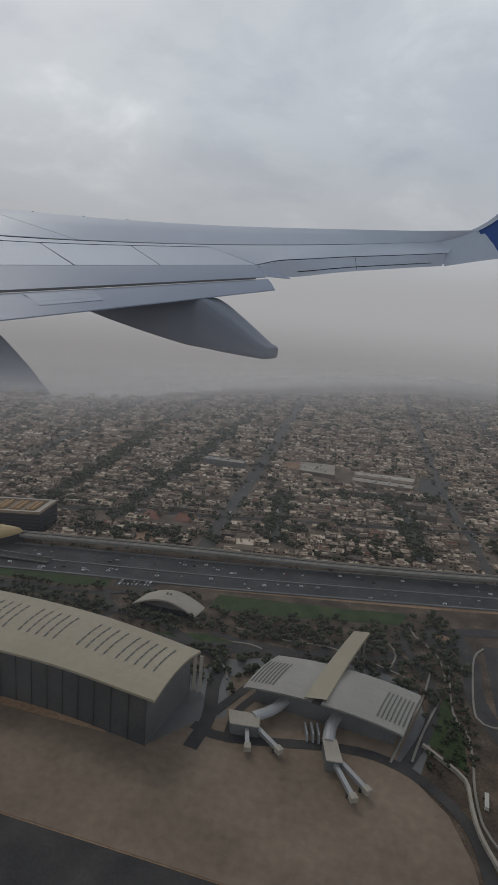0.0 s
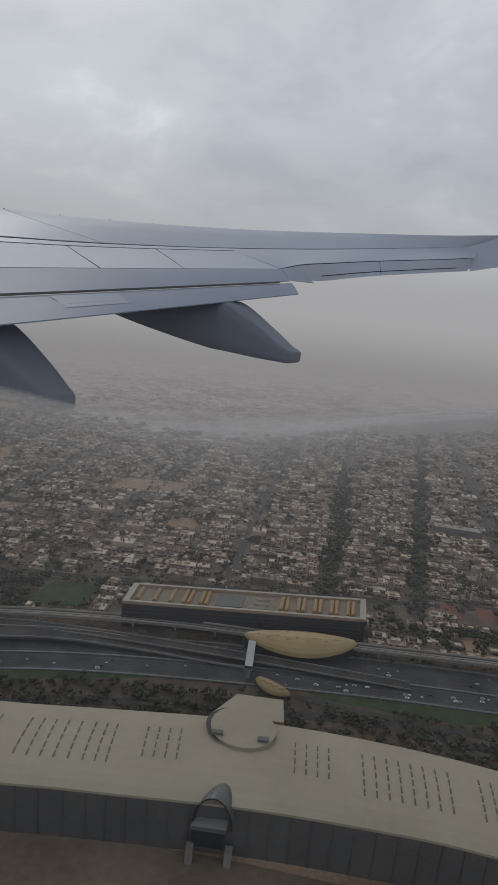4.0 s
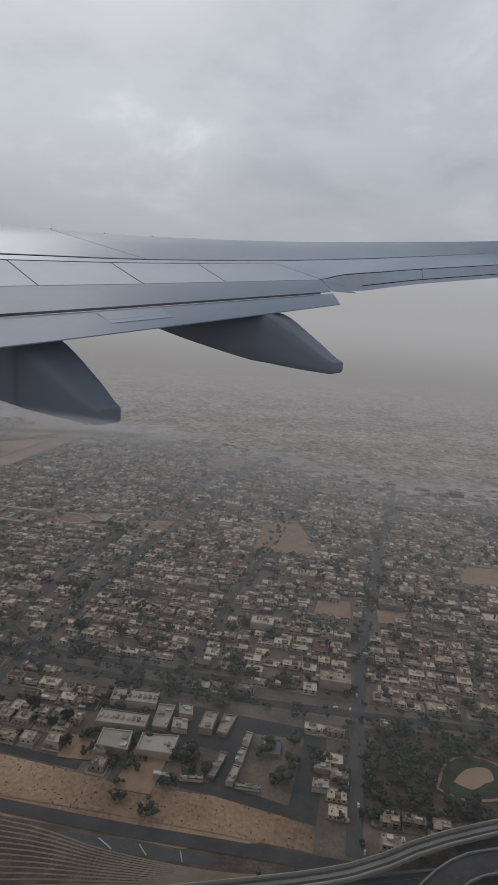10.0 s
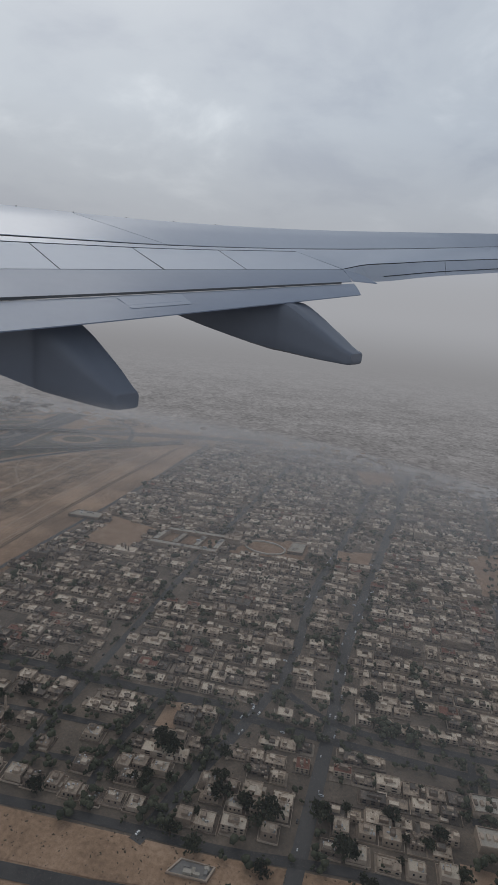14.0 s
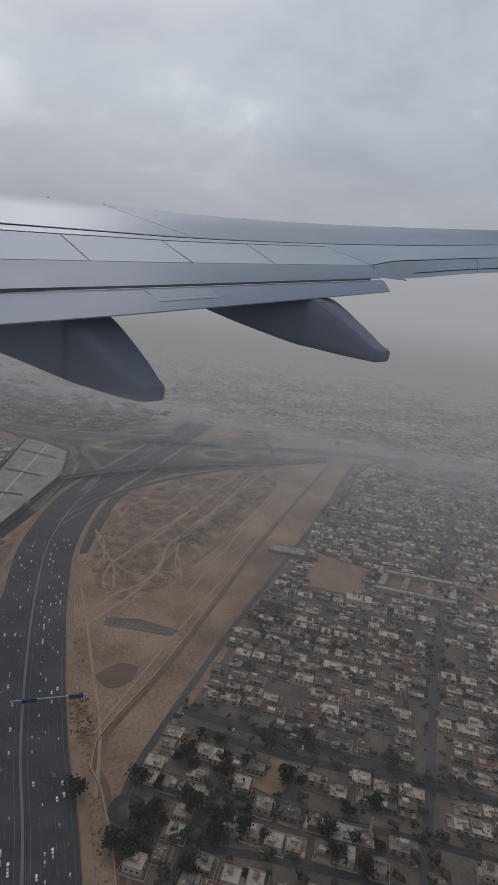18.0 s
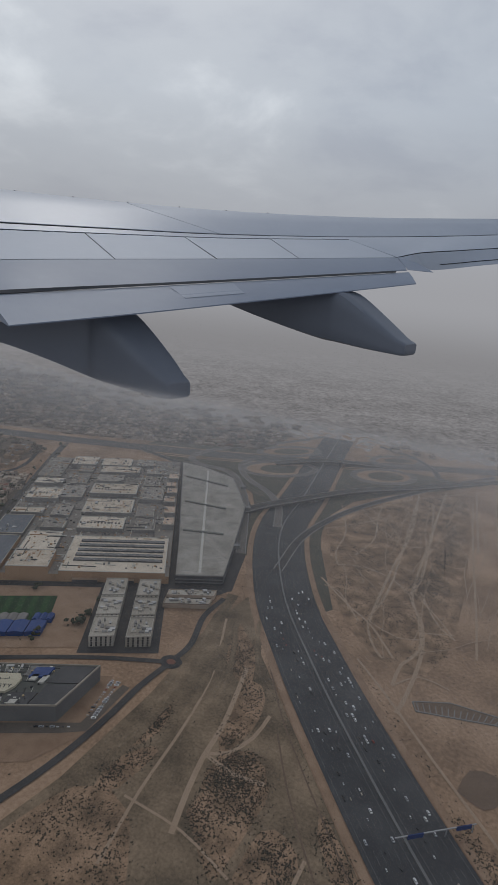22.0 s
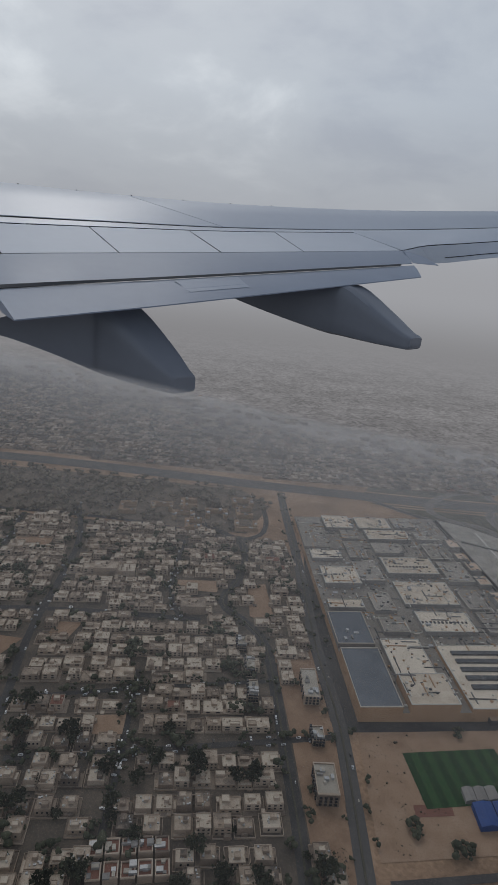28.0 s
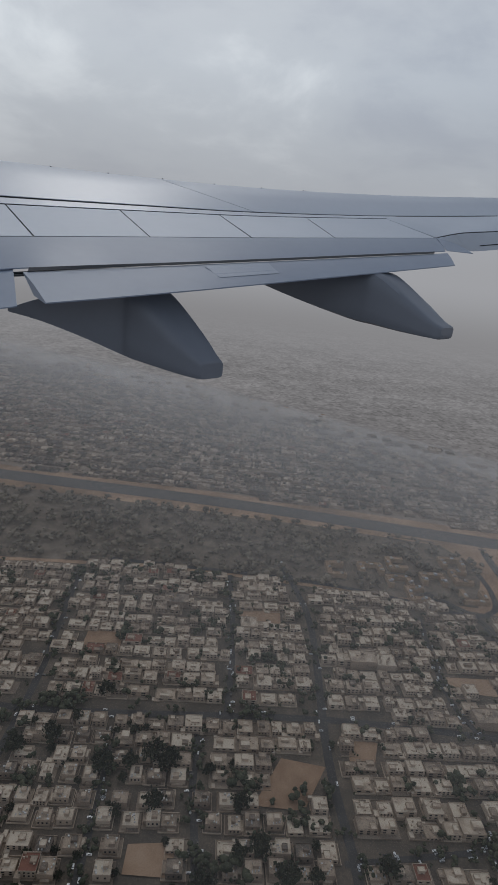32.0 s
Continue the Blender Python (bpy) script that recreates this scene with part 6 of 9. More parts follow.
thing("desert_wall", s, [TRACK], "long sandy boundary wall between desert and houses", "wall", kind="structure")
s = Soup()
ribbon(s, WALL_LINE, 0.05, 0.13, 0.0085)
thing("wall_track", s, [DAMP], "damp brown ditch beside the desert wall", "ditch", kind="structure")
s = Soup()
rb = [Vector((-33.12 + 0.2 * math.cos(a / 20 * 6.2832), 6.74 + 0.2 * math.sin(a / 20 * 6.2832), 0)) for a in range(21)]
ribbon(s, rb, -0.07, 0.07, 0.0115)
thing("roundabout", s, [STREET], "small grey roundabout at the street end", "roundabout", kind="structure")

# road furniture: lane lines, medians and barriers
def lane_lines(name, line, offsets, w, z, dash):
    s = Soup()
    for o in offsets:
        if dash:
            for i in range(0, len(line) - 1):
                a, b = line[i], line[i].lerp(line[i + 1], 0.4)
                ribbon(s, [a, b], o - w, o + w, z)
        else:
            ribbon(s, line, o - w, o + w, z)
    thing(name, s, [PAINT], "white painted lane lines", "road marking", kind="structure")


lane_lines("lane_dashes", DESERT_ROAD, [-0.52, -0.42, -0.32, -0.22, 0.22, 0.32, 0.42, 0.52], 0.0013, 0.019, True)
lane_lines("edge_lines", DESERT_ROAD, [-0.64, -0.1, 0.1, 0.64], 0.0018, 0.019, False)
lane_lines("lane_dashes", HIGHWAY, [-0.45, -0.36, -0.27, 0.15, 0.24, 0.33], 0.0013, 0.019, True)
lane_lines("edge_lines", HIGHWAY, [-0.58, -0.12, 0.06, 0.41], 0.0018, 0.019, False)
for nm, line, o, mat in (("median", DESERT_ROAD, 0.0, GREY_CLAD), ("median", HIGHWAY, -0.03, GREY_CLAD), ("shoulder", DESERT_ROAD, 0.8, LOT), ("shoulder", DESERT_ROAD, -0.8, LOT), ("noise_wall", HIGHWAY, 0.47, GREY_CLAD), ("noise_wall", HIGHWAY, -0.68, GREY_CLAD)):
    s = Soup()
    w = 0.02 if nm != "shoulder" else 0.07
    ribbon(s, line, o - w, o + w, 0.03 if nm != "shoulder" else 0.011, 0, 0.03 if nm != "shoulder" else 0.0)
    thing(nm, s, [mat], {"median": "concrete highway median barrier", "shoulder": "sandy highway shoulder", "noise_wall": "low concrete wall along the highway"}[nm], "road edge", kind="structure")
for line in (MALL_AVENUE, SIDE_AVENUE):
    s = Soup()
    ribbon(s, line, -0.016, 0.016, 0.02, 0, 0.01)
    thing("avenue_median", s, [VERGE_SOIL], "dark planted median of the avenue", "median", kind="structure")

sign = anchor("road_sign", -35.4, 7.9, 0, "blue road sign boards on a grey gantry", "road sign")
SIGN_BLUE = material("sign_blue", [(0.01, 0.03, 0.12), (0.016, 0.045, 0.17)], 0.5, 6.0, 50.0)
for x, y in ((-34.98, 8.25), (-35.32, 7.98)):
    s = Soup()
    s.box(x, y, 0, 0.012, 0.012, 0.15, 0.6)
    wpart("post", s, METAL, sign)
s = Soup()
ribbon(s, v3([(-35.95, 7.48, 0.16), (-34.95, 8.27, 0.16)]), -0.008, 0.008, 0.0, 0, 0.012)
wpart("beam", s, METAL, sign)
for u in (0.25, 0.85):
    x, y = lerp2((-35.95, 7.48), (-34.95, 8.27), u)
    s = Soup()
    s.box(x, y - 0.012, 0.1, 0.24, 0.012, 0.075, math.atan2(0.79, 1.0), bottom=True)
    wpart("sign_board", s, SIGN_BLUE, sign)
# cloverleaf beyond the desert
patch("interchange_ground", [(-49.0, 20.2), (-46.6, 19.9), (-44.6, 19.6), (-43.0, 18.6), (-42.0, 16.6), (-40.4, 16.9), (-39.75, 20.0), (-38.75, 21.5), (-37.2, 23.2), (-35.1, 25.8), (-38.5, 26.5), (-40.6, 26.9), (-41.0, 29.0), (-43.6, 29.0), (-45.0, 24.5), (-49.0, 21.8)], 0.0064, VERGE_SOIL, "dull green-brown ground inside the interchange", "verge")
for o0, o1, a, b in ((-1.2, -0.78, 40, 58), (0.78, 1.1, 42, 58)):
    s = Soup()
    ribbon(s, DESERT_ROAD[a:b], o0, o1, 0.0068)
    thing("road_verge", s, [VERGE_SOIL], "dark planted verge of the highway", "verge", kind="structure")
patch("road_verge", [(-40.7, 16.9), (-40.3, 17.5), (-39.45, 15.39), (-38.4, 12.85), (-38.72, 12.3), (-39.8, 14.6)], 0.0071, VERGE_SOIL, "dark green verge between highway and desert", "verge")
LOOPS = [((-43.2, 21.7), 1.5, 0.88, 0.75), ((-39.45, 23.5), 1.25, 0.85, 0.66), ((-43.7, 24.2), 1.4, 0.66, 0.8), ((-39.4, 26.0), 1.15, 0.66, 0.75)]
LOOP_ROAD = material("pale_loop_road", [(0.1, 0.092, 0.082), (0.14, 0.128, 0.114), (0.18, 0.166, 0.148)], 0.92, 2.0, 30.0)
for (cx, cy), ra, rb_, tilt in LOOPS:
    def ring(k, dx=0.0):
        out = []
        for a in range(37):
            q = a / 36 * 2 * math.pi
            x, y = k * ra * math.cos(q) + dx, k * rb_ * math.sin(q)
            out.append(Vector((cx + x * math.cos(tilt) - y * math.sin(tilt), cy + x * math.sin(tilt) + y * math.cos(tilt), 0)))
        return out
    patch("loop_bank", [(v.x, v.y) for v in ring(0.98)[:-1]], 0.0074, LOT, "sandy bank inside the cloverleaf loop", "verge")
    patch("loop_green", [(v.x, v.y) for v in ring(0.6, 0.1)[:-1]], 0.0082, VERGE_SOIL, "dull green planting inside the cloverleaf loop", "verge")
    ln = ring(1.0)
    s = Soup()
    ribbon(s, ln, -0.1, 0.1, 0.014)
    thing("loop_ramp", s, [LOOP_ROAD], "pale grey cloverleaf loop ramp", "road", kind="structure")
    s = Soup()
    ribbon(s, ln, -0.13, -0.1, 0.02, 0, 0.008)
    ribbon(s, ln, 0.1, 0.13, 0.02, 0, 0.008)
    thing("loop_kerb", s, [CONCRETE], "pale kerb of the loop ramp", "kerb", kind="structure")
for n, (pts, w) in enumerate((
    ([(-41.4, 14.2), (-42.7, 17.3), (-43.6, 18.9), (-44.65, 20.1), (-46.0, 20.2), (-46.65, 20.9), (-46.3, 22.5), (-45.0, 24.4), (-43.6, 26.8), (-43.0, 28.5)], 0.22),
    ([(-41.2, 16.4), (-41.8, 18.0), (-42.6, 19.0), (-43.8, 19.9), (-44.6, 21.1), (-44.6, 22.1)], 0.2),
    ([(-48.8, 20.4), (-47.4, 20.0), (-46.0, 19.6), (-44.6, 18.6), (-43.6, 17.4), (-42.9, 16.2)], 0.18),
    ([(-40.2, 13.9), (-40.3, 16.4), (-39.6, 19.2), (-38.2, 22.0), (-36.4, 25.0), (-35.4, 26.4)], 0.2),
    ([(-37.4, 24.6), (-37.9, 25.9), (-39.0, 27.2), (-40.8, 28.0), (-41.8, 29.2)], 0.2),
)):
    line = short(smooth_line(v3(pts), 0.3))
    road("slip_road_far", line, w, LOOP_ROAD if n < 2 else STREET, "grey curving slip road", 0.0122 + 0.0002 * n)
    s = Soup()
    ribbon(s, line, w / 2, w / 2 + 0.03, 0.02, 0, 0.008)
    ribbon(s, line, -w / 2 - 0.03, -w / 2, 0.02, 0, 0.008)
    thing("ramp_kerb", s, [CONCRETE], "pale kerb of the slip road", "kerb", kind="structure")
for pts in (
    [(-42.64, 16.8, 0.03), (-42.0, 17.7, 0.13), (-41.3, 18.6, 0.17), (-40.15, 20.35, 0.17), (-39.1, 21.6, 0.13), (-38.0, 22.8, 0.08), (-36.6, 24.4, 0.03), (-35.2, 25.9, 0.03)],
    [(-43.6, 22.2, 0.03), (-42.5, 23.0, 0.14), (-41.7, 23.6, 0.16), (-40.9, 24.0, 0.14), (-39.9, 24.7, 0.03)],
):
    deck = smooth_line(v3(pts), 0.3)
    over = tagged(new("road_bridge"), "concrete bridge over the desert highway", "bridge")
    s = Soup()
    ribbon(s, deck, -0.17, 0.17, 0.0, 0, 0.05)
    wpart("deck", s, STREET, over)
    for o in (-0.17, 0.15):
        s = Soup()
        ribbon(s, deck, o, o + 0.02, 0.03, 0, 0.03)
        wpart("parapet", s, CONCRETE, over)
    for p in deck[4:-3:4]:
        if p.z > 0.08:
            s = Soup()
            s.box(p.x, p.y, 0, 0.05, 0.2, p.z - 0.05, 0.8)
            wpart("pier", s, CONCRETE, over)
s = Soup()
for o in (-0.72, -0.5, 0.5):
    ribbon(s, short(FAR_ROAD), o - 0.05, o + 0.05, 0.011)
thing("far_verge", s, [SAND], "pale verges of the distant highway", "verge", kind="structure")

patch("far_desert", [(-40.7, 26.5), (-38.5, 26.2), (-35.4, 26.6), (-34.6, 27.6), (-35.4, 28.3), (-37.2, 27.8), (-38.6, 28.4), (-40.8, 28.0)], 0.0062, SAND, "hazy strip of sand beyond the interchange", "sand")
for tn, ln in enumerate(([(-39.9, 26.9), (-39.6, 28.6)], [(-38.6, 26.8), (-37.9, 28.6)], [(-36.9, 27.2), (-36.2, 28.6)])):
    s = Soup()
    ribbon(s, smooth_line(v3(ln), 0.5), -0.04, 0.04, 0.0085 + 0.0001 * tn)
    thing("dirt_track", s, [TRACK], "pale dirt track worn into the sand", "track", kind="structure")
cb = random.Random(77)
COURTS = [(-55.0, 14.8), (-54.2, 15.4), (-53.3, 15.2), (-53.6, 16.2), (-52.5, 15.9), (-52.7, 14.9), (-51.8, 16.6), (-52.2, 17.2), (-51.4, 15.7)]
for i, (x, y) in enumerate(COURTS):
    a = radians(29.5 + cb.choice((0, 90, 180)))
    c, s_ = math.cos(a), math.sin(a)
    for u, v, w, d in ((0, 0.26, 0.7, 0.13), (-0.28, 0, 0.14, 0.4), (0.28, 0, 0.14, 0.4)):
        q = [(x + c * (u + p * w / 2) - s_ * (v + k * d / 2), y + s_ * (u + p * w / 2) + c * (v + k * d / 2)) for p, k in ((-1, -1), (1, -1), (1, 1), (-1, 1))]
        flat_building("court_wing", q, cb.uniform(0.13, 0.18), "beige apartment wing round a planted court", "apartments", BEIGE_WALL, LOT, 2, 300 + i)
KEEP_CLEAR += [[(x - 0.5, y - 0.5), (x + 0.5, y - 0.5), (x + 0.5, y + 0.5), (x - 0.5, y + 0.5)] for x, y in COURTS]
road("scrub_loop", smooth_line(v3([(-60.5, 11.6), (-55.6, 13.75), (-52.6, 14.55), (-51.35, 14.75), (-50.8, 15.4), (-51.0, 16.4), (-51.6, 17.5)]), 0.3), 0.16, STREET, "grey road curving round the scrubland", 0.0112)

for k in range(2):
    for i in range(5):
        q = sub_quad(RED_ROWS, 0.02 + 0.195 * i, 0.19 + 0.195 * i, 0.06 + 0.5 * k, 0.42 + 0.5 * k)
        flat_building("red_terrace_house", q, 0.12 + 0.015 * (i % 2), "terrace house with brick-red roof and pale walls", "house", HOUSE_WALL, TERRACOTTA, 3, 500 + 5 * k + i)

# ---- shopping mall ----
MQ = [(-46.25, 9.4), (-42.15, 11.8), (-46.35, 19.45), (-50.3, 16.95)]
MALL_WALL = material("orange_beige_render", [(0.27, 0.165, 0.09), (0.36, 0.225, 0.13), (0.43, 0.285, 0.175)], 0.88, 3.0, 40.0)
MALL_ROOF = material("mall_roof", [(0.4, 0.332, 0.252), (0.54, 0.458, 0.36), (0.66, 0.578, 0.468)], 0.9, 3.0, 30.0, per_object=0.8)
MALL_GREY = material("mall_grey_roof", [(0.19, 0.17, 0.146), (0.255, 0.23, 0.198), (0.33, 0.3, 0.262)], 0.9, 3.0, 30.0, per_object=0.8)
MALL_PINK = material("mall_pink_roof", [(0.4, 0.29, 0.21), (0.5, 0.375, 0.28), (0.58, 0.45, 0.35)], 0.9, 3.0, 30.0, per_object=0.8)
mall = anchor("shopping_mall", -46, 14, 0, "huge shopping mall with beige walls and cluttered roofs", "mall")
s = Soup()
block(s, sub_quad(MQ, 0, 0.99, 0.0, 1.0), 0, 0.2)
wpart("base", s, [MALL_WALL, MALL_GREY], mall, "orange-beige wall base with pale roof")
mr = random.Random(11)
# roof volumes as u0, u1, v0, v1, height, roof
VOLS = [
    (0.0, 0.17, 0.0, 0.2, 0.33, BLUE_GREY), (0.0, 0.17, 0.22, 0.36, 0.3, BLUE_GREY), (0.02, 0.2, 0.38, 0.42, 0.3, MALL_ROOF), (0.04, 0.24, 0.5, 0.6, 0.33, MALL_ROOF), (0.02, 0.2, 0.66, 0.72, 0.29, MALL_ROOF), (0.0, 0.16, 0.74, 0.97, 0.28, MALL_GREY),
    (0.2, 0.4, 0.0, 0.1, 0.38, MALL_ROOF), (0.2, 0.38, 0.1, 0.24, 0.3, MALL_ROOF),
    (0.45, 0.97, 0.0, 0.22, 0.28, MALL_ROOF), (0.44, 0.7, 0.27, 0.36, 0.31, MALL_ROOF), (0.42, 0.72, 0.4, 0.52, 0.29, MALL_ROOF), (0.42, 0.72, 0.56, 0.66, 0.34, MALL_ROOF), (0.42, 0.6, 0.7, 0.77, 0.3, MALL_GREY), (0.42, 0.7, 0.79, 0.86, 0.34, MALL_ROOF), (0.4, 0.62, 0.88, 0.97, 0.32, MALL_ROOF), (0.18, 0.36, 0.88, 0.98, 0.32, MALL_ROOF),
    (0.24, 0.37, 0.27, 0.34, 0.3, MALL_GREY), (0.25, 0.36, 0.37, 0.46, 0.28, MALL_GREY), (0.24, 0.38, 0.52, 0.64, 0.32, MALL_GREY), (0.25, 0.36, 0.67, 0.78, 0.28, MALL_GREY), (0.26, 0.36, 0.8, 0.86, 0.3, MALL_GREY),
    (0.76, 0.88, 0.27, 0.36, 0.3, MALL_GREY), (0.75, 0.86, 0.38, 0.48, 0.28, MALL_GREY), (0.75, 0.9, 0.52, 0.64, 0.32, MALL_GREY), (0.75, 0.86, 0.67, 0.77, 0.28, MALL_GREY), (0.75, 0.86, 0.8, 0.86, 0.3, MALL_GREY), (0.66, 0.8, 0.9, 0.98, 0.28, MALL_GREY),
    (0.92, 0.99, 0.3, 0.36, 0.36, MALL_PINK), (0.92, 0.99, 0.4, 0.46, 0.34, MALL_PINK), (0.91, 0.98, 0.5, 0.55, 0.34, MALL_PINK), (0.92, 0.99, 0.58, 0.63, 0.36, MALL_PINK), (0.91, 0.98, 0.66, 0.7, 0.33, MALL_PINK), (0.92, 0.99, 0.74, 0.8, 0.34, MALL_PINK),
]
for u0, u1, v0, v1, h, roofm in VOLS:
    s = Soup()
    q = sub_quad(MQ, u0, u1, v0, v1)
    block(s, q, 0.2, h)
    vol = wpart("roof_block", s, [MALL_WALL if v0 < 0.01 else GREY_ROOF, roofm], mall)
    s = Soup()
    inner = grow(q, 0.03)
    for i in range(4):
        j = (i + 1) % 4
        s.face([(*q[i], h + 0.012), (*q[j], h + 0.012), (*inner[j], h + 0.012), (*inner[i], h + 0.012)])
        s.face([(*q[i], h), (*q[j], h), (*q[j], h + 0.012), (*q[i], h + 0.012)])
        s.face([(*inner[j], h), (*inner[i], h), (*inner[i], h + 0.012), (*inner[j], h + 0.012)])
    wpart("parapet", s, SIGN_WHITE if roofm is MALL_ROOF else PALE_ROOF, vol)
for k in range(5):
    s = Soup()
    block(s, sub_quad(MQ, 0.5, 0.95, 0.06 + 0.03 * k, 0.074 + 0.03 * k), 0.28, 0.31)
    wpart("roof_light_strip", s, [GLASS_DARK, GLASS_DARK], mall, "dark glazed roof strip")
for v in (0.6, 0.31):
    for k in range(12):
        s = Soup()
        x, y = quad_at(MQ, 0.45 + 0.02 * k, v)
        s.box(x, y, 0.34 if v == 0.6 else 0.31, 0.045, 0.06, 0.02, 0.5)
        wpart("skylight", s, GLASS_DARK, mall)
plant = 0
while plant < 200:
    u, v = mr.uniform(0.0, 0.99), mr.uniform(0.22, 0.98)
    x, y = quad_at(MQ, u, v)
    top = max([h for u0, u1, v0, v1, h, _ in VOLS if u0 < u < u1 and v0 < v < v1] + [0.2])
    s = Soup()
    s.box(x, y, top, mr.uniform(0.03, 0.13), mr.uniform(0.03, 0.08), mr.uniform(0.015, 0.05), 0.5 + mr.choice((0, 1.57)))
    wpart("roof_plant", s, mr.choice((METAL, PALE_ROOF, GREY_ROOF, GREY_CLAD)), mall)
    plant += 1
s = Soup()
for _ in range(1300):
    u, v = mr.uniform(0.01, 0.98), mr.uniform(0.02, 0.97)
    if (0.47 < u < 0.97 and 0.05 < v < 0.2) or (u < 0.18 and v < 0.37):
        continue
    x, y = quad_at(MQ, u, v)
    top = max([h for u0, u1, v0, v1, h, _ in VOLS if u0 < u < u1 and v0 < v < v1] + [0.2])
    if mr.random() < 0.25:
        s.box(x, y, top, mr.uniform(0.12, 0.5), 0.016, 0.018, 0.5 + mr.choice((0, 1.57)), mat=mr.choice((0, 1, 2, 3)))
    else:
        s.box(x, y, top, mr.uniform(0.02, 0.06), mr.uniform(0.015, 0.05), mr.uniform(0.01, 0.035), 0.5, mat=mr.choice((0, 0, 1, 3, 3, 2)))
tagged(wpart("roof_clutter", s, [SIGN_WHITE, GREY_CLAD, DARK_CLAD, MALL_WALL], mall, "small ducts, pipes and boxes on the roofs"), kind="stuff")
for u0, u1 in ((0.52, 0.64), (0.7, 0.82)):
    s = Soup()
    block(s, sub_quad(MQ, u0, u1, -0.012, 0.0), 0, 0.12)
    wpart("entrance", s, [DARK_CLAD, BEIGE_WALL], mall)

GQ = [(-42.05, 11.85), (-41.05, 12.42), (-44.0, 19.1), (-46.3, 19.45)]
GP = [(-42.05, 11.85), (-41.05, 12.42), (-41.6, 14.2), (-42.45, 16.8), (-43.95, 19.0), (-45.3, 19.4), (-46.25, 19.4), (-44.4, 16.1), (-43.1, 13.8)]
GARAGE_ROOF = material("parking_roof", [(0.22, 0.2, 0.172), (0.3, 0.278, 0.243), (0.375, 0.35, 0.31)], 0.9, 2.6, 22.0, contrast=0.9)
garage = anchor("parking_garage", -43, 15, 0, "long grey multi-storey car park beside the mall", "car park building")
s = Soup()
block(s, GP, 0, 0.24)
wpart("body", s, [DARK_CLAD, GARAGE_ROOF], garage, "dark walls and pale grey parking roof")
s = Soup()
for k in range(26):
    for u0, u1 in ((0.08, 0.3), (0.38, 0.62), (0.7, 0.92)):
        a, b = quad_at(GQ, u0, 0.03 + 0.036 * k), quad_at(GQ, u1, 0.03 + 0.036 * k)
        ribbon(s, v3([a, b]), -0.004, 0.004, 0.2435)
wpart("bay_lines", s, GREY_CLAD, garage, "dark parking bay lines")
s = Soup()
ribbon(s, v3([quad_at(GQ, 0.5, 0.02), quad_at(GQ, 0.52, 0.97)]), -0.035, 0.035, 0.252, 0, 0.012)
wpart("roof_spine", s, SIGN_WHITE, garage, "pale spine along the parking roof")
s = Soup()
gi = grow(GP, 0.03)
for i in range(len(GP)):
    j = (i + 1) % len(GP)
    s.face([(*GP[i], 0.26), (*GP[j], 0.26), (*gi[j], 0.26), (*gi[i], 0.26)])
    s.face([(*GP[i], 0.23), (*GP[j], 0.23), (*GP[j], 0.26), (*GP[i], 0.26)])
    s.face([(*gi[i], 0.24), (*gi[j], 0.24), (*gi[j], 0.26), (*gi[i], 0.26)])
wpart("parapet", s, CONCRETE, garage)
for k in range(2):
    s = Soup()
    block(s, grow(GP, -0.015), 0.06 + 0.08 * k, 0.085 + 0.08 * k)
    wpart("floor_band", s, [GREY_CLAD, GREY_CLAD], garage)
for v in (0.3, 0.55, 0.82):
    s = Soup()
    a, b = quad_at(GQ, 0.1, v), quad_at(GQ, 0.92, v + 0.02)
    ribbon(s, v3([a, b]), -0.03, 0.03, 0.28, 0, 0.045)
    wpart("expansion_ridge", s, SLOT, garage)
for x, y in ((-41.45, 14.0), (-42.3, 16.6), (-43.2, 18.2)):
    s = Soup()
    s.box(x, y, 0.24, 0.16, 0.14, 0.1, 0.5)
    wpart("stair_tower", s, GREY_CLAD, garage)

# the green pitch, tents and yard before the mall
YARD = [(-45.3, 6.95), (-42.4, 8.75), (-43.35, 10.85), (-46.2, 9.15)]
patch("mall_asphalt", [(-50.2, 17.4), (-47.0, 9.2), (-46.3, 9.1), (-42.6, 11.2), (-41.6, 11.4), (-40.75, 12.3), (-41.3, 14.4), (-42.2, 17.0), (-43.8, 19.3), (-46.2, 19.9)], 0.005, STREET, "grey asphalt round the mall", "asphalt")
patch("yard", YARD, 0.006, LOT, "sandy yard round the sports pitch", "yard")
PQ = [(-44.85, 8.15), (-43.45, 9.08), (-43.98, 9.99), (-45.4, 9.08)]
pitch = anchor("sports_pitch", -44.4, 9.1, 0, "striped green artificial turf pitch", "sports pitch")
TURF = [material("turf_dark", [(0.011, 0.035, 0.010), (0.016, 0.046, 0.014)], 0.9, 6.0, 60.0), material("turf_light", [(0.018, 0.055, 0.015), (0.026, 0.072, 0.021)], 0.9, 6.0, 60.0)]
for k in range(13):
    s = Soup()
    s.face([(*p, 0.011) for p in sub_quad(PQ, k / 13, (k + 1) / 13, 0, 1)])
    wpart("turf_strip", s, TURF[k % 2], pitch)
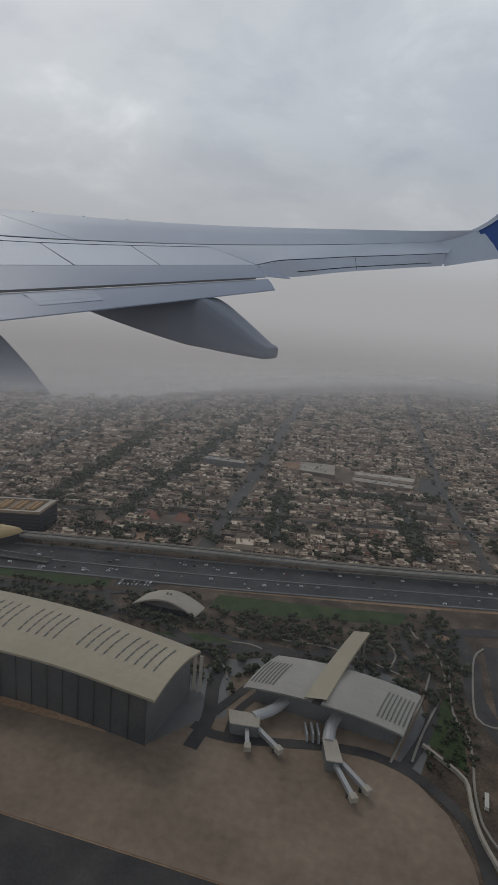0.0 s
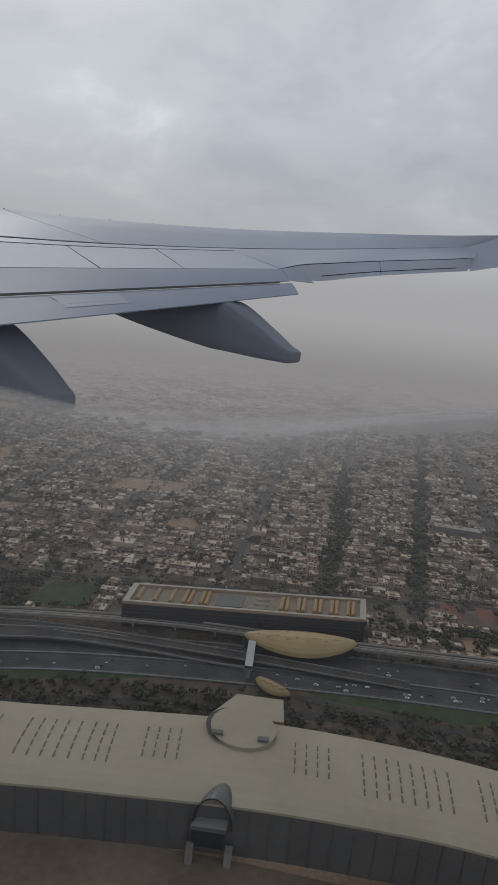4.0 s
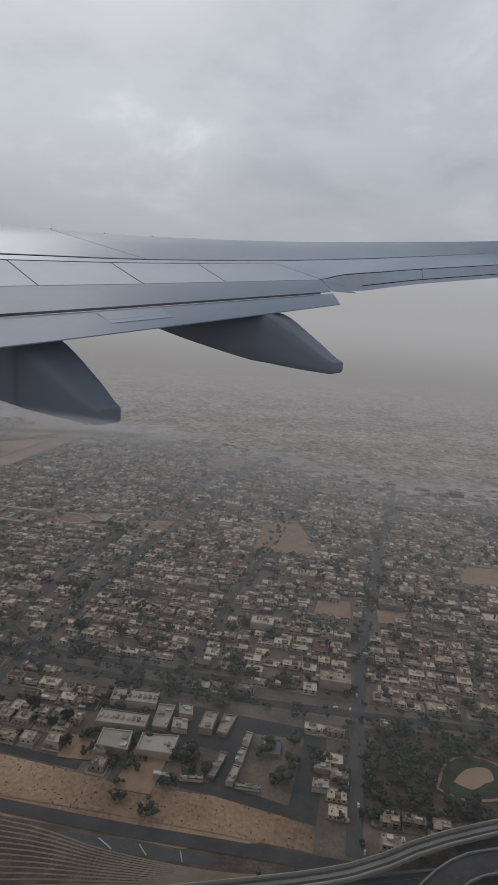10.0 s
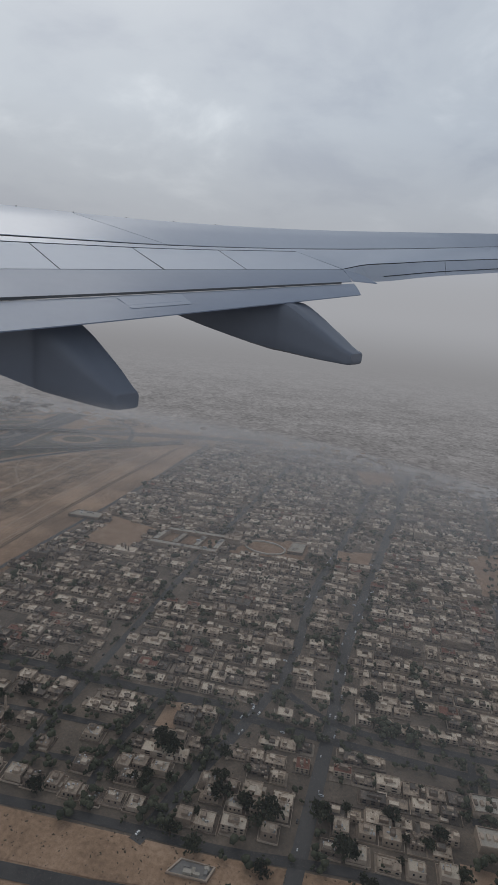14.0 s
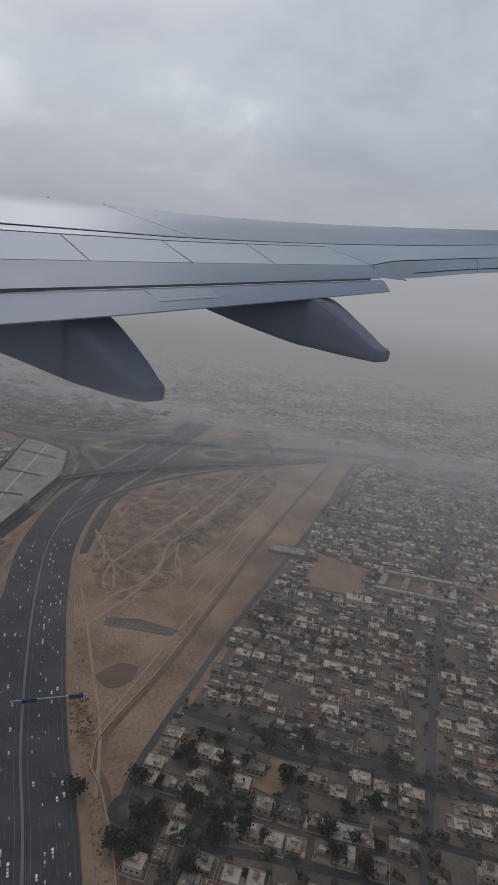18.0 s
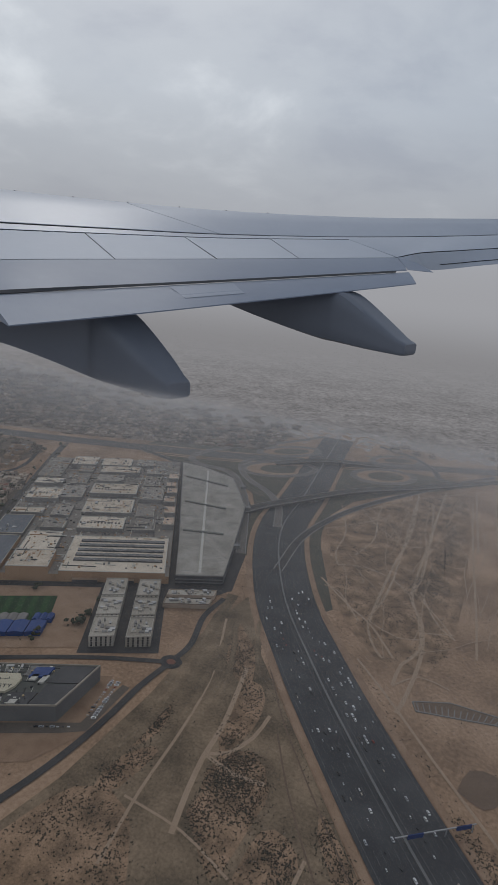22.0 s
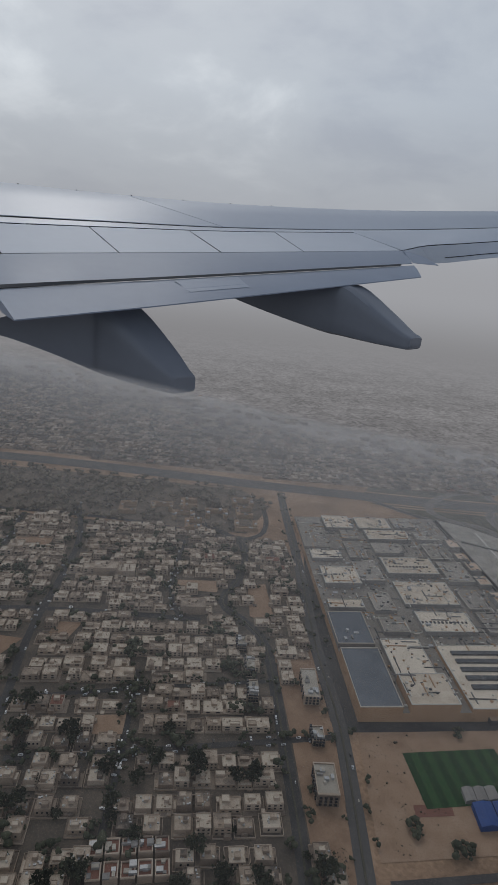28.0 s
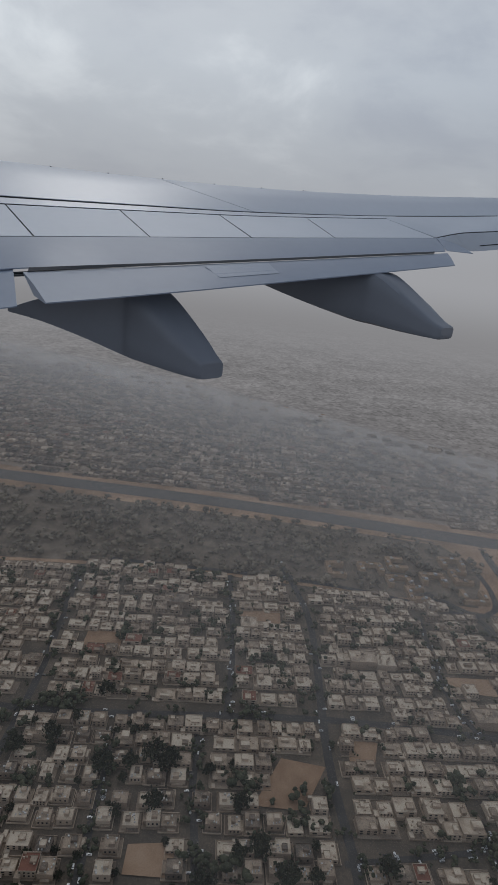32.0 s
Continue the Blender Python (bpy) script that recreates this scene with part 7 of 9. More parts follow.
for i, (q, mat, h) in enumerate(((sub_quad(YARD, 0.47, 0.76, 0.16, 0.34), BLUE_SHEET, 0.1), (sub_quad(YARD, 0.66, 0.78, 0.36, 0.46), BLUE_SHEET, 0.09), (sub_quad(YARD, 0.45, 0.62, 0.36, 0.47), GREY_ROOF, 0.07))):
    e = anchor("sports_tent", *lerp2(q[0], q[2], 0.5), 0, ("blue fabric tent roof" if mat is BLUE_SHEET else "grey flat shed") + " beside the pitch", "tent")
    for k in range(3):
        s = Soup()
        a, b, c, d = sub_quad(q, k / 3 + 0.01, (k + 1) / 3 - 0.01, 0, 1)
        m1, m2 = lerp2(a, b, 0.5), lerp2(d, c, 0.5)
        s.face([(*a, h), (*m1, h + 0.03), (*m2, h + 0.03), (*d, h)])
        s.face([(*m1, h + 0.03), (*b, h), (*c, h), (*m2, h + 0.03)])
        s.face([(*a, h), (*a, 0), (*b, 0), (*b, h), (*m1, h + 0.03)])
        s.face([(*d, 0), (*d, h), (*m2, h + 0.03), (*c, h), (*c, 0)])
        s.face([(*b, 0), (*c, 0), (*c, h), (*b, h)])
        s.face([(*a, 0), (*a, h), (*d, h), (*d, 0)])
        wpart("roof_bay", s, mat, e)
patch("clay_court", sub_quad(YARD, 0.2, 0.38, 0.28, 0.37), 0.01, BRICK_RED, "orange clay play court", "court")

# apartment blocks with cluttered roofs
AQ = [[(-42.22, 8.85), (-41.82, 9.12), (-42.92, 11.18), (-43.33, 10.92)], [(-41.6, 9.2), (-41.19, 9.48), (-42.25, 11.55), (-42.66, 11.28)]]
for q in AQ:
    for k in range(3):
        b = sub_quad(q, 0, 1, k / 3 + 0.01, (k + 1) / 3 - 0.02)
        e = flat_building("apartment_block", b, 0.25, "pale grey apartment block with water tanks on top", "apartment block", PALE_ROOF, PALE_ROOF, 16, 40 + k)
        for f, (i, j) in enumerate(((0, 1), (3, 0))):
            for r in range(4):
                for c in range(5):
                    p = lerp2(b[i], b[j], 0.12 + 0.19 * c)
                    s = Soup()
                    s.box(p[0], p[1], 0.03 + 0.055 * r, 0.035, 0.035, 0.03, 0.56)
                    wpart("window", s, GLASS_DARK, e)
patch("apartment_yard", [(-42.3, 8.6), (-40.95, 9.4), (-42.2, 11.75), (-43.5, 11.0)], 0.007, STREET, "grey asphalt apartment yard", "yard")
for k in range(2):
    q = [lerp2(a, b, 0.0) for a, b in zip(sub_quad([(-41.75, 10.8), (-40.85, 11.3), (-41.0, 12.05), (-41.98, 11.5)], 0, 1, 0.05 + 0.5 * k, 0.4 + 0.5 * k), [(0, 0)] * 4)]
    e = flat_building("row_villas", q, 0.12, "row of small pale houses with busy roofs", "terrace", HOUSE_WALL, PALE_ROOF, 22, 60 + k)

# the sports hall with the roof sign
SQ = [(-43.46, 5.88), (-41.4, 7.03), (-41.42, 8.2), (-44.0, 6.8)]
hall = anchor("sports_hall", -42.5, 6.9, 0, "dark grey sports hall with a lettered roof sign", "sports hall")
s = Soup()
block(s, SQ, 0, 0.3)
HALL_ROOF = material("dark_roof_felt", [(0.06, 0.062, 0.055), (0.09, 0.092, 0.082), (0.125, 0.125, 0.112)], 0.9, 4.0, 40.0)
wpart("building_body", s, [GREY_CLAD, HALL_ROOF], hall, "dark grey cladding")
s = Soup()
si = grow(SQ, 0.03)
for i in range(4):
    j = (i + 1) % 4
    s.face([(*SQ[i], 0.33), (*SQ[j], 0.33), (*si[j], 0.33), (*si[i], 0.33)])
    s.face([(*SQ[i], 0.3), (*SQ[j], 0.3), (*SQ[j], 0.33), (*SQ[i], 0.33)])
    s.face([(*si[i], 0.3), (*si[j], 0.3), (*si[j], 0.33), (*si[i], 0.33)])
wpart("parapet", s, PALE_ROOF, hall)
for a, m in (((0.62, 0.79, 0.02, 0.3), DARK_CLAD), ((0.8, 0.98, 0.04, 0.5), DARK_CLAD), ((0.78, 0.98, 0.54, 0.97), DARK_CLAD), ((0.6, 0.74, 0.7, 0.96), GLASS_DARK)):
    s = Soup()
    block(s, sub_quad(SQ, *a), 0.3, 0.315)
    wpart("roof_field", s, [m, m], hall)
for a, m in (((0.64, 0.75, 0.66, 0.9), BLUE_SHEET), ((0.66, 0.7, 0.58, 0.72), SIGN_WHITE), ((0.73, 0.765, 0.52, 0.7), SIGN_WHITE), ((0.08, 0.15, 0.16, 0.34), BLUE_SHEET), ((0.66, 0.71, 0.03, 0.12), SIGN_WHITE)):
    s = Soup()
    block(s, sub_quad(SQ, *a), 0.3, 0.335)
    wpart("roof_box", s, [m, m], hall)
hr = random.Random(3)
for k in range(70):
    u, v = hr.uniform(0.02, 0.58), hr.choice((hr.uniform(0.03, 0.16), hr.uniform(0.84, 0.96), hr.uniform(0.05, 0.95)))
    if 0.2 < u < 0.6 and 0.16 < v < 0.84:
        continue
    x, y = quad_at(SQ, u, v)
    s = Soup()
    s.box(x, y, 0.3, hr.uniform(0.03, 0.12), hr.uniform(0.015, 0.04), hr.uniform(0.015, 0.035), 0.54 + hr.choice((0, 1.57)))
    wpart("roof_plant", s, hr.choice((METAL, PALE_ROOF, SIGN_WHITE, GREY_CLAD)), hall)
s = Soup()
for k in range(420):
    u, v = hr.uniform(0.01, 0.76), hr.uniform(0.02, 0.97)
    if (0.19 < u < 0.63 and 0.24 < v < 0.76) or (u > 0.6 and hr.random() < 0.6):
        continue
    x, y = quad_at(SQ, u, v)
    if hr.random() < 0.3:
        s.box(x, y, 0.3, hr.uniform(0.08, 0.3), 0.008, 0.012, 0.51 + hr.choice((0, 1.57)), mat=hr.choice((0, 1)))
    else:
        s.box(x, y, 0.3, hr.uniform(0.015, 0.05), hr.uniform(0.012, 0.035), hr.uniform(0.01, 0.03), 0.51, mat=hr.choice((0, 0, 1, 2)))
tagged(wpart("roof_clutter", s, [SIGN_WHITE, DARK_CLAD, GOLD], hall, "small ducts and boxes on the dark roof"), kind="stuff")
for row, v in ((0, 0.2), (1, 0.8)):
    for k in range(6):
        x, y = quad_at(SQ, 0.27 + 0.053 * k, v)
        s = Soup()
        s.box(x, y, 0.3, 0.07, 0.05, 0.03, 0.54)
        fan = wpart("fan_unit", s, METAL, hall)
        s = Soup()
        s.box(x, y, 0.33, 0.05, 0.034, 0.004, 0.54)
        wpart("fan_grille", s, SLOT, fan)
for k in range(7):
    x, y = quad_at(SQ, 0.13, 0.5 + 0.06 * k)
    s = Soup()
    s.box(x, y, 0.3, 0.14, 0.022, 0.03, 0.54)
    wpart("duct", s, METAL, hall)
sg = [quad_at(SQ, u, v) for u, v in ((0.24, 0.28), (0.58, 0.28), (0.615, 0.42), (0.615, 0.6), (0.58, 0.72), (0.24, 0.72), (0.205, 0.6), (0.205, 0.42))]
s = Soup()
block(s, sg, 0.3, 0.345)
CREAM = material("cream_board", [(0.46, 0.41, 0.3), (0.54, 0.49, 0.37)], 0.7, 4.0, 40.0)
board = wpart("sign_board", s, [CREAM, CREAM], hall, "cream roof sign board reading SPORT SOCIETY")
f = bpy.data.curves.new("sign_text", "FONT")
f.body, f.size, f.align_x, f.align_y, f.extrude, f.space_character = "SPORT SOCIETY", 0.126, "CENTER", "CENTER", 0.003, 1.08
tx = new("sign_text_source", f)
me = bpy.data.meshes.new_from_object(tx.evaluated_get(bpy.context.evaluated_depsgraph_get()))
bpy.data.objects.remove(tx)
lett = new("lettering", me)
me.materials.clear()
me.materials.append(DARK_CLAD)
lett.parent, lett.matrix_parent_inverse = board, Matrix()
cx, cy = quad_at(SQ, 0.41, 0.4)
lett.matrix_basis = Matrix.Translation((cx, cy, 0.349)) @ Matrix.Rotation(math.atan2(SQ[1][1] - SQ[0][1], SQ[1][0] - SQ[0][0]), 4, "Z")
# the line above it in another script, as flowing strokes
ar = random.Random(4)
for k in range(11):
    x, y = quad_at(SQ, 0.285 + 0.025 * k, 0.58)
    s = Soup()
    ribbon(s, smooth_line(v3([(x - 0.03, y - 0.03 + ar.uniform(-0.01, 0.01)), (x, y - 0.02 + ar.uniform(-0.01, 0.02)), (x + 0.03, y + ar.uniform(-0.01, 0.02))]), 0.02), -0.006, 0.006, 0.352)
    if k % 2 == 0:
        s.box(x, y + ar.uniform(0.0, 0.03), 0.346, 0.012, 0.04, 0.006, 0.54)
    wpart("sign_stroke", s, DARK_CLAD, board)
DUSTY = material("dusty_asphalt", [(0.085, 0.072, 0.06), (0.125, 0.103, 0.083), (0.175, 0.14, 0.11)], 0.95, 2.0, 26.0)
patch("hall_car_park", [(-44.6, 6.75), (-43.95, 6.98), (-43.4, 5.9), (-43.6, 5.6), (-44.1, 5.4), (-44.9, 5.9)], 0.0085, DUSTY, "dusty asphalt car park beside the hall", "car park", True)
patch("hall_car_park", [(-43.5, 5.8), (-41.05, 7.2), (-41.0, 8.3), (-40.85, 8.3), (-40.85, 7.1), (-41.2, 6.85), (-43.4, 5.6)], 0.0089, DUSTY, "dusty asphalt drive before the hall", "car park")
s = Soup()
s.box(-43.95, 6.25, 0, 0.22, 0.16, 0.1, 0.54)
thing("white_cabin", s, [SIGN_WHITE], "white cabin beside the sports hall", "cabin")
s = Soup()
s.box(-43.68, 6.1, 0, 0.09, 0.3, 0.14, 0.54)
thing("yellow_porch", s, [GOLD], "ochre entrance porch of the sports hall", "porch")
patch("avenue_strip", [(-44.35, 3.6), (-45.5, 6.5), (-46.6, 9.0), (-47.7, 11.0), (-48.35, 10.5), (-47.2, 8.5), (-45.95, 6.2), (-44.77, 3.6)], 0.0075, LOT, "sandy strip between two avenues", "sand")
patch("hall_forecourt", [(-44.6, 5.9), (-43.6, 4.7), (-41.2, 6.2), (-40.6, 7.6), (-41.3, 8.4), (-44.5, 6.7)], 0.006, LOT, "sandy forecourt", "forecourt")
for pts, w in (([(-45.1, 6.7), (-42.3, 8.45), (-40.6, 9.3)], 0.12), ([(-40.75, 11.9), (-40.8, 11.0), (-40.55, 10.0), (-40.6, 9.3), (-40.72, 8.4), (-40.75, 7.4), (-40.9, 6.2), (-41.3, 4.6)], 0.13), ([(-46.3, 9.3), (-44.4, 10.35), (-42.0, 11.6), (-40.9, 12.2), (-41.5, 14.3), (-42.5, 16.9), (-44, 19.2)], 0.14)):
    road("mall_road", smooth_line(v3(pts), 0.2), w, STREET, "grey service road by the mall", 0.0105)
s = Soup()
ribbon(s, [Vector((-40.6 + 0.16 * math.cos(a / 20 * 6.2832), 9.3 + 0.14 * math.sin(a / 20 * 6.2832), 0)) for a in range(21)], -0.06, 0.06, 0.0125)
thing("mall_roundabout", s, [STREET], "grey roundabout with a reddish centre", "roundabout", kind="structure")
patch("roundabout_island", [(-40.6 + 0.09 * math.cos(a / 16 * 6.2832), 9.3 + 0.08 * math.sin(a / 16 * 6.2832)) for a in range(16)], 0.016, BRICK_RED, "reddish roundabout island", "island")
# offices between the two avenues
OFF = []
for x, y, w, d, h in ((-47.3, 9.75, 0.3, 0.8, 0.2), (-46.35, 7.72, 0.34, 0.6, 0.24), (-46.78, 8.65, 0.22, 0.35, 0.14), (-48.55, 9.75, 0.2, 0.5, 0.16), (-48.2, 9.1, 0.2, 0.45, 0.16), (-49.0, 10.3, 0.2, 0.4, 0.16)):
    c, k = math.cos(radians(25.8)), math.sin(radians(25.8))
    OFF.append(([(x + c * a * w / 2 - k * b * d / 2, y + k * a * w / 2 + c * b * d / 2) for a, b in ((-1, -1), (1, -1), (1, 1), (-1, 1))], h))
for i, (q, h) in enumerate(OFF):
    e = flat_building("office_block", q, h, "pale office block between two avenues", "office", HOUSE_WALL, PALE_ROOF, 7, 80 + i)
    for f, (a, b) in enumerate(((0, 1), (3, 0))):
        for r in range(3):
            for c in range(4):
                p = lerp2(q[a], q[b], 0.15 + 0.23 * c)
                s = Soup()
                s.box(p[0], p[1], 0.04 + 0.06 * r, 0.04, 0.04, 0.03, -1.1)
                wpart("window", s, GLASS_DARK, e)

# ---- trees and bushes ----
def clump(r, n, spread, size, flat=0.75):
    """A crown of n jagged lumps, as vertices and triangles."""
    ico = bmesh.new()
    bmesh.ops.create_icosphere(ico, subdivisions=1, radius=1.0)
    base = np.array([v.co for v in ico.verts])
    tri = np.array([[v.index for v in f.verts] for f in ico.faces])
    ico.free()
    vs, fs = [], []
    for k in range(n):
        c = np.array([r.gauss(0, spread), r.gauss(0, spread), r.uniform(0, spread * 1.2)])
        j = base * (1 + np.array([[r.uniform(-0.38, 0.38)] for _ in base]))
        vs.append(j * size * r.uniform(0.6, 1.1) * np.array([1, 1, flat]) + c)
        fs.append(tri + len(base) * k)
    v = np.concatenate(vs)
    v[:, 2] -= v[:, 2].min()
    return v, np.concatenate(fs)


tr = random.Random(21)
SHAPES = [clump(tr, tr.choice((3, 4, 5)), 0.5, 0.62) for _ in range(10)]
BUSH = [clump(tr, 2, 0.4, 0.6, 0.6) for _ in range(5)]


def grove(name, sites, shapes, label, category, up=0.35, mat=None):
    """Many crowns in one mesh: x, y, radius."""
    if not sites:
        return
    vs, fs, k = [], [], 0
    for x, y, rad in sites:
        v, f = shapes[tr.randrange(len(shapes))]
        a = tr.uniform(0, 6.28)
        c, s_ = math.cos(a), math.sin(a)
        q = v @ np.array([[c, s_, 0], [-s_, c, 0], [0, 0, 1]]) * rad * 0.75
        q = q + np.array([x, y, rad * up])
        vs.append(q)
        fs.append(f + k)
        k += len(v)
    me = bpy.data.meshes.new(name)
    v, f = np.concatenate(vs), np.concatenate(fs)
    me.vertices.add(len(v))
    me.vertices.foreach_set("co", v.ravel())
    me.loops.add(f.size)
    me.loops.foreach_set("vertex_index", f.ravel())
    me.polygons.add(len(f))
    me.polygons.foreach_set("loop_start", np.arange(0, f.size, 3))
    me.update(calc_edges=True)
    me.materials.append(mat or LEAF)
    tagged(new(name, me), label, category, kind="stuff")


def along(line, n, off, jitter, r0, r1, t0=0.0, t1=1.0):
    ns = sides(line)
    out = []
    for _ in range(n):
        k = tr.uniform(t0, t1) * (len(line) - 1)
        i = min(int(k), len(line) - 2)
        p = line[i].lerp(line[i + 1], k - i)
        o = off + tr.gauss(0, jitter)
        out.append((p.x + ns[i].x * o, p.y + ns[i].y * o, tr.uniform(r0, r1)))
    return out


def within(poly, n, r0, r1, avoid=()):
    xs, ys = [p[0] for p in poly], [p[1] for p in poly]
    out = []
    while len(out) < n:
        x, y = tr.uniform(min(xs), max(xs)), tr.uniform(min(ys), max(ys))
        if inside(x, y, poly) and not any(inside(x, y, q) for q in avoid):
            out.append((x, y, tr.uniform(r0, r1)))
    return out


NEAR_TREES = [c for c in CROWNS if (c[0] > -34.5 and c[1] < 8.8 and c[0] < -18) or (-58 < c[0] < -44 and 3.5 < c[1] < 7.6)]
tr.shuffle(NEAR_TREES)
NEAR_TREES = NEAR_TREES[:230]
close = set(NEAR_TREES)
for x, y in ((-23.75, 7.74), (-25.11, 6.38), (-24.83, 6.96), (-26.21, 6.99), (-25.82, 6.91), (-24.35, 8.14), (-23.49, 7.34), (-23.58, 6.78), (-23.09, 11.3), (-24.0, 11.06), (-25.8, 7.87), (-27.11, 8.49), (-33.25, 7.21), (-32.82, 8.05), (-32.47, 8.48), (-31.8, 8.94), (-31.19, 9.23), (-33.93, 6.61), (-32.94, 6.16), (-29.77, 9.43), (-30.26, 8.17), (-31.23, 8.29), (-31.78, 6.88)):
    NEAR_TREES.append((x, y, tr.uniform(0.09, 0.13)))
street_trees = [c for c in CROWNS if c not in close]
for line, w in AVENUES:
    street_trees += along(line, 70, w / 2 + 0.07, 0.05, 0.05, 0.12) + along(line, 70, -w / 2 - 0.07, 0.05, 0.05, 0.12)
for i in (1, 2):
    street_trees += along(AVENUES[i][0], 260, 0.0, 0.16, 0.07, 0.14, 0.0, 0.5)
for line, w in TOWN_STREETS:
    street_trees += along(line, 16, w / 2 + 0.07, 0.05, 0.05, 0.12) + along(line, 16, -w / 2 - 0.07, 0.05, 0.05, 0.12)
street_trees += along(CROSS, 220, 0.16, 0.06, 0.05, 0.11) + along(CROSS, 220, -0.16, 0.06, 0.05, 0.11)
rough = [p for p in within(RASHID, 900, 0.06, 0.13) if free(p[0], p[1], 0.0, [(CROSS, 0.1)])]
groves = []
for k in range(330):
    x, y, _r = within(RASHID if k < 160 else MIRDIF, 1, 0.1, 0.1)[0]
    if y > 2 and free(x, y, 0.1, []):
        groves += [(x + tr.gauss(0, 0.22), y + tr.gauss(0, 0.13), tr.uniform(0.07, 0.14)) for _ in range(tr.choice((5, 9, 14)))]
street_trees += rough + groves
for ln, w in WEST_STREETS + [(SIDE_AVENUE, 0.22), (MALL_AVENUE, 0.26)]:
    street_trees += along(ln, 26, w / 2 + 0.05, 0.05, 0.04, 0.11) + along(ln, 26, -w / 2 - 0.05, 0.05, 0.04, 0.11)
for x, y in ((-20.46, 8.41), (-20.2, 8.52), (-19.93, 8.36), (-20.16, 8.21), (-20.32, 7.9), (-20.36, 7.35), (-20.88, 7.4), (-18.83, 8.5), (-18.55, 8.68), (-19.16, 9.15), (-18.94, 9.24), (-18.13, 9.37), (-18.25, 9.25), (-20.24, 9.95), (-21.96, 9.84), (-21.32, 10.02), (-20.75, 10.08), (-20.1, 10.18), (-18.8, 9.6), (-18.6, 9.0), (-20.3, 8.65), (-21.0, 8.12)):
    street_trees += [(x + tr.gauss(0, 0.06), y + tr.gauss(0, 0.06), tr.uniform(0.08, 0.16)) for _ in range(3)]
for x, y in ((-45.0, 7.75), (-44.9, 7.62), (-43.45, 8.75), (-43.3, 8.6), (-42.95, 9.35), (-42.9, 9.55), (-42.95, 9.75), (-43.0, 10.3), (-44.2, 7.75), (-44.35, 7.6), (-44.6, 10.0)):
    street_trees += [(x + tr.gauss(0, 0.05), y + tr.gauss(0, 0.05), tr.uniform(0.06, 0.12)) for _ in range(4)]
street_trees += within([(-0.5, 17.1), (2.5, 17.95), (2.5, 18.35), (-0.5, 17.5)], 60, 0.09, 0.16) + within([(-5.3, 12.3), (-3.8, 12.6), (-4.2, 12.95), (-5.3, 12.75)], 30, 0.08, 0.14)
for x, y in ((3.38, 17.7), (3.64, 15.01), (1.89, 16.68), (0.06, 14.0), (1.5, 14.24), (-1.4, 14.17), (-2.23, 13.67), (-2.12, 14.42), (-1.68, 15.71), (-2.29, 15.94), (-1.17, 17.21), (0.64, 14.12), (1.06, 13.46), (-0.72, 14.46)):
    street_trees += [(x + tr.gauss(0, 0.1), y + tr.gauss(0, 0.1), tr.uniform(0.08, 0.15)) for _ in range(5)]
street_trees = [c for c in street_trees if 2.6 * edge(c[0], c[1]) < tr.random()]
grove("street_trees", street_trees, SHAPES, "dark green street and garden trees", "trees")
BUILT = [[(p[0], p[1]) for p in q] for q in (Q, CQ, PK, HALL_Q, [(-11.6, 5.4), (-11.6, 7.3), (-8.9, 8.1), (-5, 8.2), (-1.8, 7.6), (-1.8, 5.9)])]
VERGE = [(-16.6, 5.9), (-15.6, 6.6), (-12.8, 7.9), (-10.4, 8.9), (-8.0, 9.35), (-4.5, 9.75), (-2.3, 10.2), (2.1, 11.0), (2.2, 9.0), (1.0, 7.3), (-1.4, 7.5), (-5, 8.3), (-9, 8.35), (-12.0, 7.5), (-15.2, 6.1)]
GREENS = LAWNS
ROADS_IN = [(smooth_line(v3(p), 0.3), w) for p, w in ACCESS]
wood = [p for p in within(VERGE, 1300, 0.04, 0.11, BUILT + GREENS) if all(off_line(p[0], p[1], ln) > w / 2 + 0.04 for ln, w in ROADS_IN) and off_line(p[0], p[1], HIGHWAY) > 0.7] + along(HIGHWAY, 160, -0.8, 0.06, 0.03, 0.07, 0.1, 0.9)
wood += within([(1.4, 6.9), (1.9, 6.7), (2.2, 7.6), (2.0, 8.8), (1.7, 8.4)], 90, 0.03, 0.07) + within([(4, 9), (26, 14), (26, 15.2), (4, 11)], 260, 0.05, 0.11)
wood += within([(-4.2, 12.0), (-9.5, 11.6), (-6.8, 12.4), (-3.4, 12.5)], 50, 0.06, 0.12, [PK])
grove("verge_trees", wood, SHAPES, "dark trees planted round the airport roads", "trees")
grove("park_trees", within(PARK, 330, 0.05, 0.13, [[(-16.4, 9.3), (-16.2, 10.2), (-15.3, 10.4), (-14.2, 10.2), (-14.9, 9.5)], [(-14.0, 10.2), (-13.8, 11.3), (-12.8, 11.5), (-12.8, 10.5)]]), SHAPES, "dense dark trees of the park", "trees")
grove("scrub_trees", [p for p in within(SCRUB, 2700, 0.06, 0.2) if free(p[0], p[1], 0.0, [])], SHAPES, "brown-green scrub trees beside the far highway", "trees", 0.2, SCRUB_LEAF)
MOTTLED = material("mottled_scrub", [(0.14, 0.095, 0.06), (0.25, 0.163, 0.1), (0.36, 0.237, 0.15)], 0.95, 2.6, 34.0, contrast=1.2)
bushes = within(SAND_STRIP, 900, 0.01, 0.03) + within(TRI, 2400, 0.008, 0.022) + along(WALL_LINE, 110, 0.1, 0.05, 0.01, 0.024) + along(WALL_LINE, 60, -0.12, 0.06, 0.01, 0.028) + along(DESERT_ROAD, 420, 0.93, 0.06, 0.01, 0.026, 0.1, 0.55) + along(DESERT_ROAD, 320, -0.96, 0.08, 0.01, 0.03, 0.1, 0.5)
